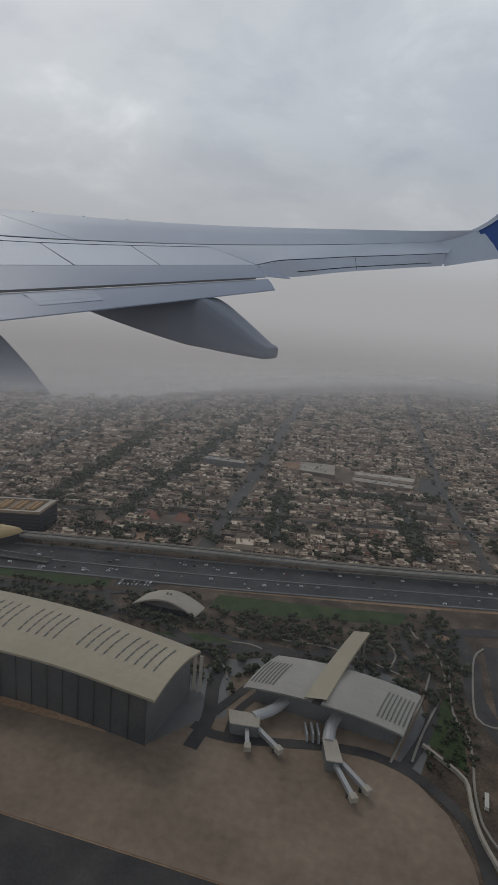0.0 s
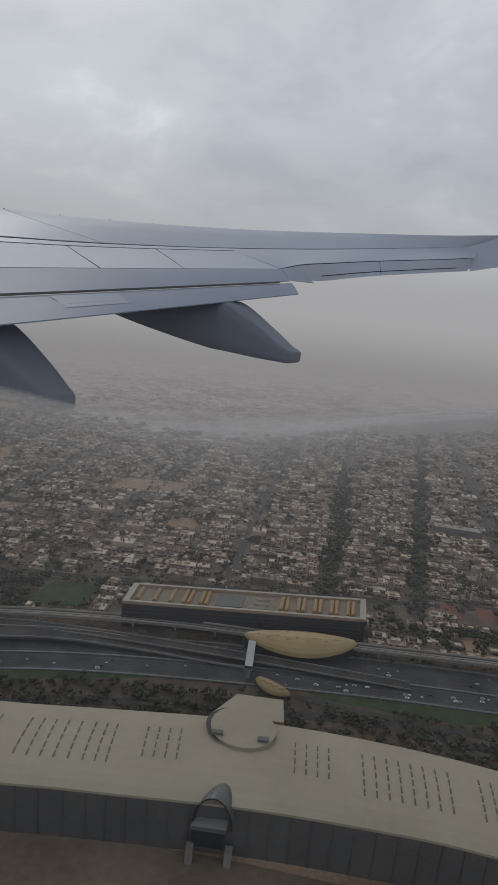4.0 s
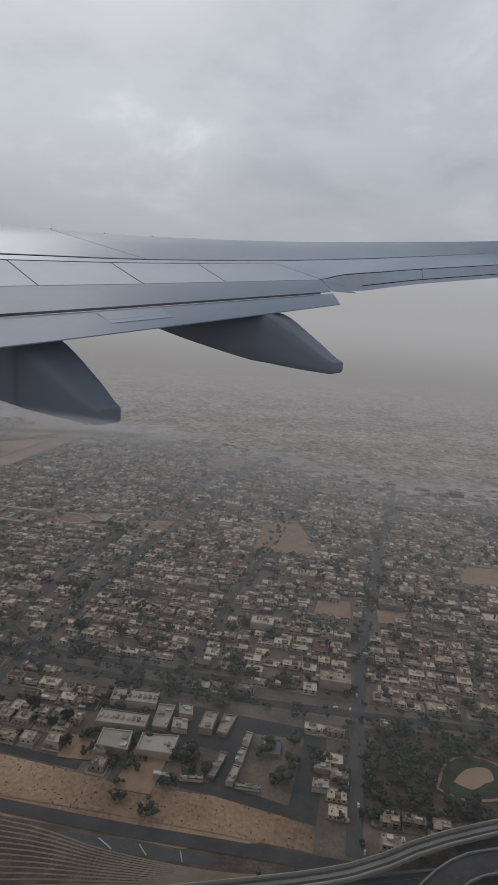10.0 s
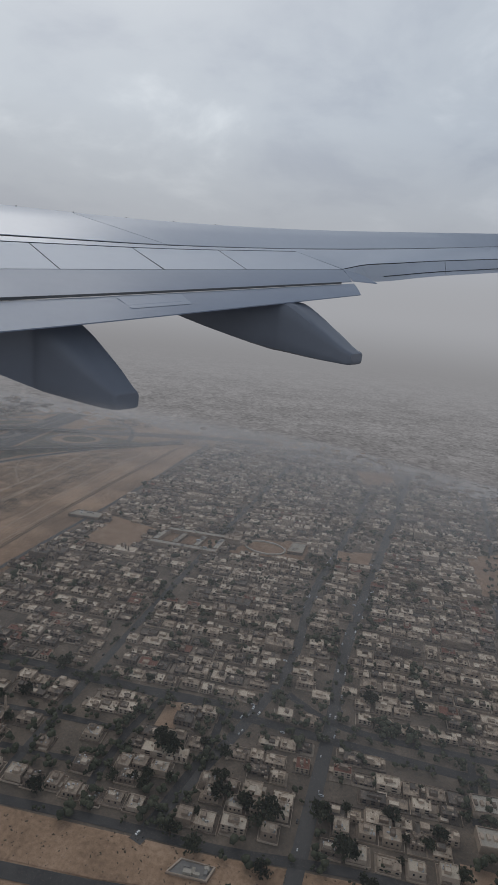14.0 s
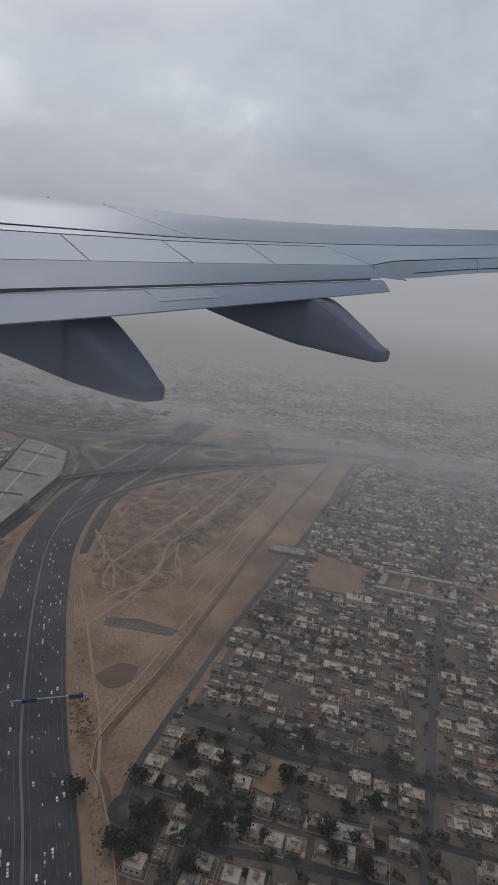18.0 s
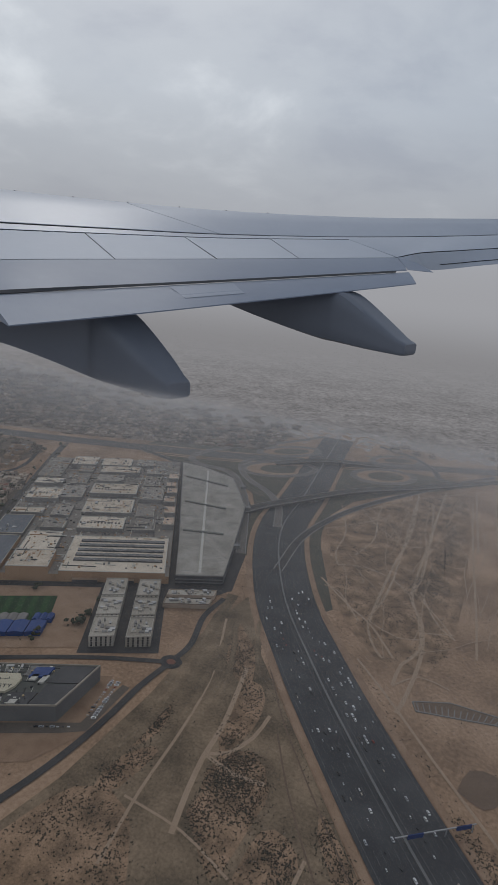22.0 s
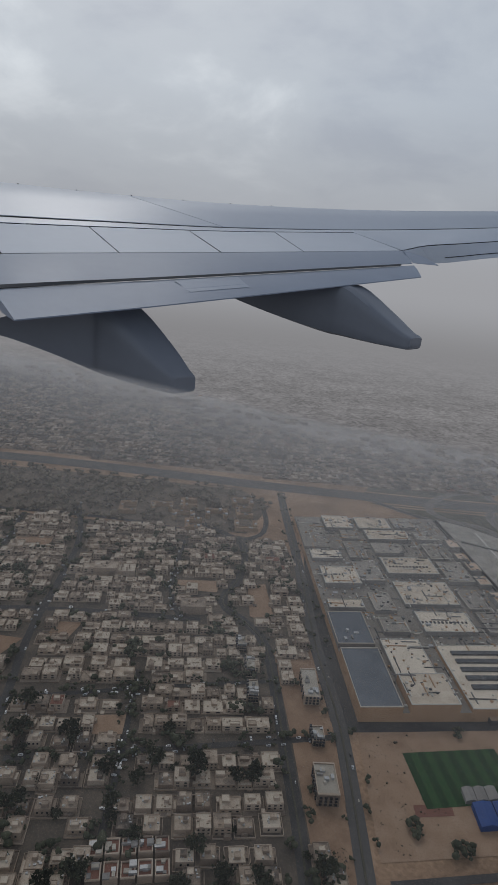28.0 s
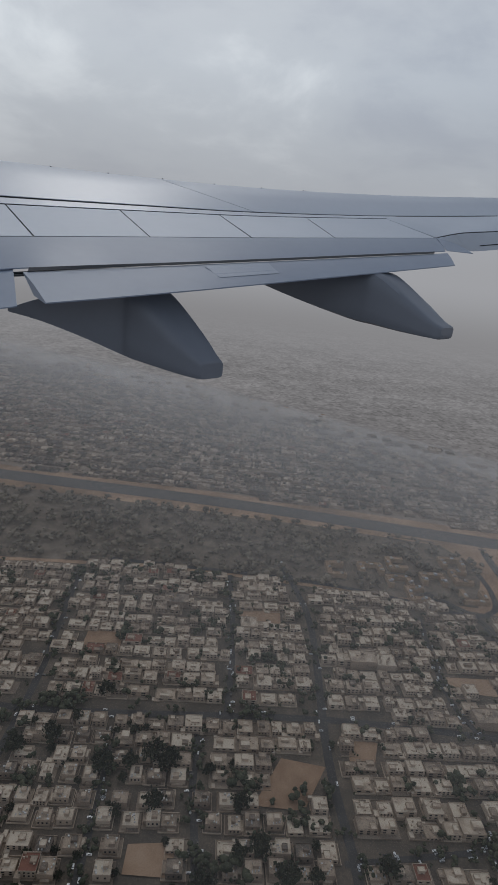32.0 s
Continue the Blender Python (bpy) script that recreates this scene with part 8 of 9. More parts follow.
for zone, n in (
    ([(-38.7, 6.6), (-38.53, 7.42), (-37.81, 7.54), (-37.8, 6.85), (-37.86, 6.09), (-37.99, 5.9)], 420), ([(-37.72, 5.84), (-37.65, 6.81), (-37.29, 6.89), (-36.96, 6.48), (-37.15, 5.65), (-37.35, 5.27)], 380), ([(-36.62, 5.09), (-36.78, 5.67), (-36.87, 6.42), (-36.45, 5.94), (-36.15, 5.34)], 200),
    ([(-36.92, 7.1), (-36.93, 7.48), (-35.86, 6.27), (-35.45, 5.72), (-35.79, 5.54)], 220), ([(-39.8, 17.2), (-39.0, 20.0), (-37.5, 22.0), (-36.2, 22.5), (-35.7, 16.0), (-35.9, 12.0), (-37.0, 11.5), (-38.5, 13.4)], 6500), ([(-35.31, 8.42), (-34.57, 7.82), (-34.19, 7.28), (-34.46, 7.33), (-35.2, 8.08)], 110),
    ([(-40.2, 7.85), (-39.99, 8.33), (-39.82, 7.73), (-40.03, 7.19)], 130), ([(-40.12, 6.85), (-39.85, 7.29), (-39.62, 7.32), (-39.75, 6.46), (-40.07, 6.28)], 200), ([(-39.19, 9.54), (-38.77, 9.57), (-38.5, 8.83), (-38.65, 7.86), (-38.92, 8.02)], 320), ([(-38.74, 7.71), (-38.32, 8.05), (-37.83, 7.51), (-38.7, 7.03)], 220),
    ([(-40.9, 4.4), (-40.3, 6.2), (-39.4, 6.2), (-38.4, 4.6), (-37.6, 3.6)], 700), ([(-37.0, 14.6), (-36.2, 19.5), (-36.8, 21.5), (-36.1, 13.8)], 420), ([(-40.0, 11.2), (-39.3, 10.4), (-39.0, 9.4), (-39.7, 9.9)], 160),
):
    patch("scrub_patch", zone, 0.0058 + 0.00005 * len(bushes) / 1000, MOTTLED, "sand mottled with dry scrub", "scrub", True)
    for x, y, q in within(zone, int((4.2 if n > 5000 else 7.5) * n), 0.009, 0.032):
        thick = 0.5 + 0.5 * math.sin(2.3 * x + 1.1 * y) * math.sin(1.9 * y - 1.3 * x) + 0.25 * math.sin(7 * x) * math.sin(6 * y)
        if tr.random() < 0.08 + 0.9 * thick:
            bushes.append((x + tr.gauss(0, 0.07), y + tr.gauss(0, 0.07), q))
bushes += within([(-43.6, 4.2), (-41.5, 5.6), (-40.3, 8.0), (-39.7, 9.6), (-38.4, 8.6), (-36.4, 6.4), (-33.6, 3.4)], 350, 0.008, 0.03)
bushes += within([(-44.45, 3.9), (-45.52, 6.45), (-45.78, 6.95), (-46.1, 6.75), (-45.85, 6.25), (-44.85, 4.0)], 620, 0.01, 0.03) + within([(-46.1, 9.0), (-45.5, 9.4), (-44.9, 7.2), (-45.2, 7.0)], 70, 0.012, 0.025) + within(YARD, 26, 0.02, 0.05, [PQ])
bushes = [b for b in bushes if off_line(b[0], b[1], DESERT_ROAD) > 0.76]
grove("desert_bushes", bushes, BUSH, "small dark desert bushes on the sand", "bushes", 0.02, BUSH_LEAF)


def tree_shape(seed):
    """Trunk and limbs in one soup, a crown of leaf clumps in another; one unit of radius."""
    r = random.Random(seed)
    wood_, leaf = Soup(), Soup()

    def limb(a, b, ra, rb):
        d = (b - a).normalized()
        u = d.orthogonal().normalized()
        v = d.cross(u)
        k = len(wood_.v)
        for p, q in ((a, ra), (b, rb)):
            for i in range(5):
                t = 2 * math.pi * i / 5
                wood_.v.append(tuple(p + (u * math.cos(t) + v * math.sin(t)) * q))
        for i in range(5):
            j = (i + 1) % 5
            wood_.f.append((k + i, k + j, k + 5 + j, k + 5 + i))
            wood_.m.append(0)

    top = Vector((r.uniform(-0.1, 0.1), r.uniform(-0.1, 0.1), 0.8))
    limb(Vector((0, 0, 0)), top, 0.12, 0.07)
    for _ in range(5):
        t = r.uniform(0, 6.28)
        end = top + Vector((math.cos(t) * 0.55, math.sin(t) * 0.55, r.uniform(0.15, 0.6)))
        limb(top, end, 0.06, 0.02)
        for _ in range(40):
            c = end + Vector((r.gauss(0, 0.25), r.gauss(0, 0.25), r.gauss(0, 0.18)))
            s_ = r.uniform(0.1, 0.24)
            n1 = Vector((r.gauss(0, 1), r.gauss(0, 1), r.gauss(0, 0.7))).normalized()
            n2 = n1.orthogonal().normalized()
            n3 = n1.cross(n2)
            p = [c + n2 * s_, c + n3 * s_ * 0.9, c - n2 * s_ * 0.8, c - n3 * s_ + n1 * s_ * 0.3]
            leaf.face([tuple(q) for q in p])
            leaf.face([tuple(c + n1 * s_), tuple(c + n2 * s_ * 0.9), tuple(c - n2 * s_)])
    return wood_.mesh("trunk", [BARK]), leaf.mesh("crown", [LEAF])


TREES = []
for k in range(5):
    a, b = tree_shape(k)
    e = tagged(new("tree"), "dark green broad-crowned garden tree", "tree", "garden trees")
    part("trunk", a, BARK, e)
    part("crown", b, LEAF, e)
    TREES.append(e)
for n, (x, y, rad) in enumerate(NEAR_TREES):
    e = TREES[n % 5]
    m = Matrix.Translation((x, y, 0)) @ Matrix.Rotation(tr.uniform(0, 6.28), 4, "Z")
    g2 = max(rad, 0.05) * 1.3
    if n < 5:
        e.scale = (g2, g2, g2 * 0.95)
        e.location = (x, y, 0)
    else:
        o = copy_thing(e, m)
        o.scale = (g2, g2, g2 * 0.95)

# ---- near houses, each a thing with its parts ----
hv = random.Random(17)
PANE = Soup()
PANE.box(0, 0, 0, 0.026, 0.008, 0.03)
PANE = PANE.mesh("window", [GLASS_DARK])
TANK = Soup()
for i in range(8):
    a, b = 2 * math.pi * i / 8, 2 * math.pi * (i + 1) / 8
    TANK.face([(0.014 * math.cos(a), 0.014 * math.sin(a), 0), (0.014 * math.cos(b), 0.014 * math.sin(b), 0), (0.014 * math.cos(b), 0.014 * math.sin(b), 0.03), (0.014 * math.cos(a), 0.014 * math.sin(a), 0.03)])
TANK.face([(0.014 * math.cos(2 * math.pi * i / 8), 0.014 * math.sin(2 * math.pi * i / 8), 0.03) for i in range(8)])
TANK = TANK.mesh("water_tank", [SIGN_WHITE])
KINDS = ("beige flat-roofed villa with a roof room", "pale flat-roofed house with a side annex", "sand-coloured villa inside a garden wall", "white flat-roofed house with roof tanks")


def house_kind(w, d, h, label):
    e = tagged(new("house"), label, "house", "houses of the quarter")
    s = Soup()
    s.house(0, 0, w, d, h, 0)
    body = part("house_body", s, [HOUSE_WALL, HOUSE_ROOF], e)
    x, y = hv.uniform(-0.2, 0.2) * w, hv.uniform(-0.2, 0.25) * d
    s = Soup()
    s.house(x, y, w * hv.uniform(0.28, 0.42), d * hv.uniform(0.28, 0.42), 0.055, 0, deep=0.008)
    s.v = [(a, b, c + h - 0.016) for a, b, c in s.v]
    part("roof_room", s, [HOUSE_WALL, HOUSE_ROOF], e)
    s = Soup()
    sx = hv.choice((-1, 1))
    s.house(sx * (w / 2 + 0.024), hv.uniform(-0.2, 0.2) * d, 0.048, d * hv.uniform(0.4, 0.8), h * 0.5, 0, deep=0.008)
    part("annex", s, [HOUSE_WALL, HOUSE_ROOF], e)
    s = Soup()
    W2, D2 = w / 2 + 0.055, d / 2 + 0.035
    for ax, ay, bw, bd in ((0, -D2, 2 * W2, 0.008), (0, D2, 2 * W2, 0.008), (-W2, 0, 0.008, 2 * D2), (W2, 0, 0.008, 2 * D2)):
        s.box(ax, ay, 0, bw, bd, 0.032)
    part("garden_wall", s, [HOUSE_WALL], e)
    s = Soup()
    s.box(0, 0, 0, 2 * W2 - 0.008, 2 * D2 - 0.008, 0.0135)
    part("paved_yard", s, [PAVED], e, "dusty paved yard")
    for _ in range(hv.choice((1, 2))):
        t = new("water_tank", TANK)
        t.parent, t.location = e, (hv.uniform(-0.4, 0.4) * w, hv.uniform(-0.4, 0.4) * d, h - 0.016)
    s = Soup()
    for _ in range(4):
        s.box(hv.uniform(-0.4, 0.4) * w, hv.uniform(-0.4, 0.4) * d, h - 0.016, hv.uniform(0.015, 0.04), hv.uniform(0.012, 0.03), 0.016)
    tagged(part("air_conditioners", s, [METAL], e), kind="stuff")
    for k in range(3):
        p = new("window", PANE)
        p.parent, p.location = body, (w * (-0.3 + 0.3 * k), -d / 2, h * 0.45)
    for k in range(2):
        p = new("window", PANE)
        p.parent, p.location, p.rotation_euler = body, (sx * -w / 2, d * (-0.2 + 0.4 * k), h * 0.45), (0, 0, math.pi / 2)
    return e


HOUSES = [house_kind(hv.uniform(0.18, 0.26), hv.uniform(0.18, 0.26), hv.uniform(0.08, 0.15), KINDS[k % 4]) for k in range(16)]
hv.shuffle(NEAR_SITES)
for n, (x, y, w, v, tall, ang) in enumerate(NEAR_SITES[:205]):
    m = Matrix.Translation((x + hv.uniform(-0.05, 0.05), y + hv.uniform(-0.05, 0.05), 0.0)) @ Matrix.Rotation(ang + hv.choice((0, 0.5, 1, 1.5)) * math.pi, 4, "Z")
    if n < 16:
        HOUSES[n].matrix_basis = m
    else:
        copy_thing(HOUSES[n % 16], m)
if len(NEAR_SITES) > 205:
    s = Soup()
    for x, y, w, v, tall, ang in NEAR_SITES[205:]:
        plot(s, x, y, w, v, ang, tall, hv, 6)
    thing("more_houses", s, [HOUSE_WALL, HOUSE_ROOF, TERRACOTTA, PAVED, GLASS_DARK], "flat-roofed beige houses among the others", "houses", kind="stuff")

# ---- cars ----
CAR_PAINTS = [material("car_" + n, [c, tuple(min(1, v * 1.15) for v in c)], 0.3, 5.0, 40.0, spec=0.5) for n, c in (("white", (0.66, 0.66, 0.65)), ("silver", (0.36, 0.37, 0.38)), ("black", (0.02, 0.02, 0.022)), ("red", (0.25, 0.03, 0.02)), ("beige", (0.45, 0.4, 0.32)))]
TYRE = material("tyre", [(0.012, 0.012, 0.012), (0.02, 0.02, 0.02)], 0.9, 20.0, 90.0)
WHEEL = Soup()
for i in range(8):
    a, b = 2 * math.pi * i / 8, 2 * math.pi * (i + 1) / 8
    WHEEL.face([(0.0065 * math.cos(a), -0.002, 0.0065 * math.sin(a)), (0.0065 * math.cos(b), -0.002, 0.0065 * math.sin(b)), (0.0065 * math.cos(b), 0.002, 0.0065 * math.sin(b)), (0.0065 * math.cos(a), 0.002, 0.0065 * math.sin(a))])
for y in (-0.002, 0.002):
    WHEEL.face([(0.0065 * math.cos(2 * math.pi * i / 8), y, 0.0065 * math.sin(2 * math.pi * i / 8)) for i in range(8)])
WHEEL = WHEEL.mesh("wheel", [TYRE])
CARS = []
for k, name in enumerate(("white", "silver", "black", "red", "beige")):
    e = tagged(new("car"), f"{name} passenger car on the asphalt", "car", "cars on the roads")
    s = Soup()
    s.box(0, 0, 0.006, 0.092, 0.038, 0.014, bottom=True, taper=0.95)
    part("body", s, CAR_PAINTS[k], e)
    s = Soup()
    s.box(-0.006, 0, 0.02, 0.054, 0.034, 0.012, taper=0.8)
    part("cabin", s, GLASS_DARK, e)
    s = Soup()
    s.box(-0.006, 0, 0.032, 0.042, 0.026, 0.0015)
    part("roof", s, CAR_PAINTS[k], e)
    for x in (-0.028, 0.028):
        for y in (-0.019, 0.019):
            w_ = new("wheel", WHEEL)
            w_.parent, w_.location = e, (x, y, 0.0065)
    CARS.append(e)
cr = random.Random(31)
spots = []


def traffic(line, n, lanes, z, t0, t1):
    ns = sides(line)
    for _ in range(n):
        k = cr.uniform(t0, t1) * (len(line) - 1)
        i = min(int(k), len(line) - 2)
        p, d = line[i].lerp(line[i + 1], k - i), line[i + 1] - line[i]
        o = cr.choice(lanes)
        spots.append((p.x + ns[i].x * o, p.y + ns[i].y * o, p.z + z, math.atan2(d.y, d.x) + (math.pi if o > 0 else 0)))


traffic(DESERT_ROAD, 250, [-0.57, -0.47, -0.37, -0.27, -0.17, 0.17, 0.27, 0.37, 0.47, 0.57], 0.0125, 0.08, 0.5)
traffic(HIGHWAY, 150, [-0.5, -0.4, -0.31, -0.22, 0.11, 0.2, 0.29, 0.37], 0.0125, 0.25, 0.85)
traffic(MALL_AVENUE, 16, [-0.08, 0.08], 0.0105, 0.3, 0.95)
traffic(SIDE_AVENUE, 8, [-0.07, 0.07], 0.0105, 0.4, 0.95)
for ln, w in AVENUES[:7]:
    traffic(ln, 7, [-0.05, 0.05], 0.0095, 0.0, 0.35)
for k in range(20):
    spots.append((-44.05 + 0.0235 * (k // 2) + 0.12 * (k % 2), 6.38 - 0.052 * (k // 2), 0.0065, cr.uniform(-0.1, 0.1) + 0.5))
for k in range(30):
    spots.append((-41.22 + 0.012 * (k // 2) + 0.12 * (k % 2), 8.3 - 0.065 * (k // 2), 0.0065, cr.uniform(-0.1, 0.1) + 0.4))
for k in range(7):
    spots.append((-41.6 + 0.075 * k, 6.78 + 0.042 * k, 0.0065, 0.55))
for k in range(16):
    spots.append((-4.3 + 0.08 * (k % 8), 10.0 + 0.12 * (k // 8) + 0.02 * (k % 8), 0.0085, 1.4))
for k in range(24):
    x, y = quad_at([(2.6, 8.2), (3.3, 8.35), (4.2, 10.2), (2.75, 10.0)], 0.2 + 0.12 * (k % 5), 0.05 + 0.2 * (k // 5))
    spots.append((x, y, 0.008, 0.3))
order = [0, 0, 1, 0, 2, 0, 4, 1, 0, 3, 0, 2]
cr.shuffle(spots)
for n, (x, y, z, ang) in enumerate(spots[:298]):
    m = Matrix.Translation((x, y, z)) @ Matrix.Rotation(ang, 4, "Z") @ Matrix.Scale(0.7, 4)
    if n < 5:
        CARS[n].matrix_basis = m
    else:
        copy_thing(CARS[order[n % 12]], m)

# cars left along the streets, too many to count
s = Soup()
for ln, w in AVENUES + WEST_STREETS + [(CROSS, 0.2)]:
    ns = sides(ln)
    for _ in range(28):
        k = cr.uniform(0, 1) * (len(ln) - 1)
        i = min(int(k), len(ln) - 2)
        p, d, o = ln[i].lerp(ln[i + 1], k - i), ln[i + 1] - ln[i], cr.choice((-1, 1)) * (w / 2 + cr.choice((-0.02, 0.03)))
        if p.y > 18 or p.y < 2:
            continue
        a = math.atan2(d.y, d.x) + cr.choice((0, 0, 1.57))
        x, y, mt = p.x + ns[i].x * o, p.y + ns[i].y * o, cr.choice((0, 0, 1, 1, 2))
        s.box(x, y, 0.012, 0.08, 0.032, 0.014, a, mt, bottom=True)
        s.box(x, y, 0.026, 0.045, 0.028, 0.01, a, 2, top=mt, taper=0.8)
for x, y, z, a in spots[298:]:
    mt = cr.choice((0, 0, 1, 1, 2))
    s.box(x, y, z + 0.004, 0.08, 0.032, 0.014, a, mt, bottom=True)
    s.box(x, y, z + 0.018, 0.045, 0.028, 0.01, a, 2, top=mt, taper=0.8)
thing("parked_cars", s, CAR_PAINTS[:3], "white, silver and black cars parked along streets", "cars", kind="stuff")

# ---- the wing: metres from the eye in mid-flight, laid out at WING units to the metre ----
WING = 290.0
WING_EYE = Vector((-32.0, 0.8, 7.4))
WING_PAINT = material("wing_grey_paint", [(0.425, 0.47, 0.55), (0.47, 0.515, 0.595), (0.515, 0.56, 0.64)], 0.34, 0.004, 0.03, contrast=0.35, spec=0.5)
# flaps, fairings and flap patch: darker greys than the wing skin
FLAP_GREY = material("flap_grey", [(0.178, 0.221, 0.305), (0.205, 0.25, 0.338), (0.232, 0.28, 0.37)], 0.42, 0.004, 0.03, contrast=0.35, spec=0.5)
FAIRING_GREY = material("fairing_grey", [(0.135, 0.152, 0.19), (0.157, 0.176, 0.217), (0.18, 0.2, 0.243)], 0.42, 0.004, 0.03, contrast=0.3, spec=0.5)
PATCH_GREY = material("patch_grey", [(0.25, 0.295, 0.385), (0.275, 0.325, 0.415)], 0.42, 0.004, 0.03, contrast=0.35, spec=0.5)
WING_GAP = material("wing_gap", [(0.04, 0.044, 0.052), (0.06, 0.064, 0.072)], 0.8, 0.01, 0.05)
WINGLET_BLUE = material("winglet_blue", [(0.004, 0.042, 0.21), (0.008, 0.062, 0.28)], 0.3, 0.004, 0.03, spec=0.5)


def bearing(az, el, out):
    """The place, in metres from the eye, that lies out metres outboard at that bearing and elevation."""
    a, e = radians(az), radians(el + float(np.interp(az, (-12, -6, 3, 12), (0.75, 0.55, 0.2, 0.0))))
    return Vector((-out * math.tan(a), out, out * math.tan(e) / math.cos(a)))


def rail(*rows):
    """A spanwise line through bearings, as a function of 0 to 1."""
    pts = smooth_line([bearing(*r) for r in rows], 0.4)

    def at(t):
        k = max(0.0, min(1.0, t)) * (len(pts) - 1)
        i = min(int(k), len(pts) - 2)
        return pts[i].lerp(pts[i + 1], k - i)

    return at


wing = anchor("aircraft_wing", *WING_EYE, "grey airliner wing with extended flaps and blue winglet", "wing")
wing.matrix_world = Matrix.Translation(WING_EYE) @ Euler((radians(-0.1), radians(0.9), radians(0.6))).to_matrix().to_4x4()


def skin(name, rails, mat, thick, label="", n=40, parent=None, crown=0.0):
    """A closed panel lofted across spanwise lines, with a thickness under it."""
    s = Soup()
    w = len(rails)
    grid = [[r(i / n) for r in rails] for i in range(n + 1)]
    for row in grid:
        for j, p in enumerate(row):
            f = j / (w - 1)
            s.v.append(tuple((p + Vector((0, 0, crown * 4 * f * (1 - f)))) * WING))
    low = len(s.v)
    for row in grid:
        for j, p in enumerate(row):
            f = j / (w - 1)
            s.v.append(tuple((p - Vector((0, 0, thick * (0.15 + 0.85 * 4 * f * (1 - f))))) * WING))
    for i in range(n):
        for j in range(w - 1):
            q = i * w + j
            for base, flip in ((0, False), (low, True)):
                f = (base + q, base + q + 1, base + q + w + 1, base + q + w)
                s.f.append(f[::-1] if flip else f)
                s.m.append(0)
        for j in (0, w - 1):
            q = i * w + j
            f = (q, q + w, low + q + w, low + q)
            s.f.append(f if j == 0 else f[::-1])
            s.m.append(0)
    for i in (0, n):
        for j in range(w - 1):
            q = i * w + j
            f = (q, low + q, low + q + 1, q + 1)
            s.f.append(f if i == 0 else f[::-1])
            s.m.append(0)
    ob = part(name, s, mat, parent or wing, label)
    ob.data.polygons.foreach_set("use_smooth", [True] * len(ob.data.polygons))
    ob.data.set_sharp_from_angle(angle=radians(25))
    return ob


LEAD = rail((60, 3.8, 4.6), (45.7, 4.17, 6.4), (36.5, 4.41, 7.6), (26.5, 4.73, 8.9), (14.3, 5.36, 10.6), (2.8, 5.92, 12.3), (-3.9, 6.05, 14.0), (-8.6, 6.25, 15.6))
SLAT = rail((60, 0.72, 4.0), (45.7, 1.59, 5.6), (36.4, 2.16, 6.75), (26.3, 2.76, 8.1), (14.0, 3.75, 9.8), (2.5, 4.67, 11.7), (-6.5, 5.3, 15.0))
SPAR = rail((60, -0.05, 3.9), (45.7, 1.0, 5.45), (36.4, 1.68, 6.6), (26.3, 2.42, 7.95), (15.0, 3.42, 9.5))
SPAR_OUT = rail((15.0, 3.42, 9.5), (8.0, 4.0, 10.5), (2.4, 4.5, 11.6), (-6.5, 5.2, 15.0))
SPOIL = rail((60, -3.0, 3.2), (45.8, -1.49, 4.4), (36.3, -0.49, 5.5), (26.1, 0.59, 6.7), (10.4, 2.24, 9.4))
FORE = rail((60, -5.9, 2.95), (45.8, -4.0, 3.9), (36.2, -2.72, 4.9), (25.9, -1.22, 6.0), (9.5, 1.25, 8.8))
AFT_IN = rail((60, -9.5, 2.6), (47.4, -7.4, 3.25))
FORE_IN = rail((60, -5.95, 2.95), (47.6, -4.3, 3.8))
FORE_OUT = rail((46.8, -4.5, 3.75), (36.2, -3.0, 4.85), (25.9, -1.47, 5.95), (9.3, 1.08, 8.75))
AFT = rail((45.0, -6.94, 3.35), (36.1, -5.45, 4.3), (25.7, -3.42, 5.4), (8.5, 0.16, 8.3))
HINGE = rail((10.4, 2.26, 9.4), (9.7, 2.5, 9.5), (8.4, 2.85, 9.7), (5.5, 3.2, 10.3), (2.7, 3.55, 11.0), (-3.6, 4.07, 12.9), (-6.2, 4.3, 14.2))
TRAIL = rail((10.2, 2.15, 9.35), (8.6, 1.55, 9.6), (7.2, 1.43, 9.85), (5.2, 1.75, 10.2), (2.3, 2.27, 10.85), (-3.5, 2.95, 12.7), (-6.0, 3.2, 14.1))
TIP_TRAIL = rail((-6.0, 3.2, 14.1), (-8.4, 3.7, 14.8), (-10.4, 4.05, 15.3))
TIP_LEAD = rail((-6.5, 5.2, 15.0), (-8.0, 5.75, 15.3), (-9.5, 6.2, 15.6))


def sub(r, a, b):
    return lambda t: r(a + (b - a) * t)


def blend(r, q, f):
    return lambda t: r(t).lerp(q(t), f)


def low(r, d):
    return lambda t: r(t) - Vector((0, 0, d))


DARK = 0.02
skin("wing_box", [low(sub(LEAD, 0, 0.88), 0.06), low(sub(SLAT, 0, 0.88), DARK), low(sub(SLAT, 0, 0.88), DARK + 0.02)], WING_GAP, 0.3)
skin("spoiler_well", [low(SPAR, 0.02), low(SPOIL, DARK)], WING_GAP, 0.2)
skin("aileron_well", [low(sub(SPAR_OUT, 0, 0.94), 0.03), low(sub(HINGE, 0, 0.94), DARK), low(sub(blend(HINGE, TRAIL, 0.8), 0, 0.94), DARK)], WING_GAP, 0.12)


def at_az(r, az):
    """How far along a spanwise line a bearing lies."""
    k = [(abs(math.degrees(math.atan2(-r(i / 400).x, r(i / 400).y)) - az), i / 400) for i in range(401)]
    return min(k)[1]


def span(r, f0, f1):
    return lambda t: r(f0 + (f1 - f0) * t)


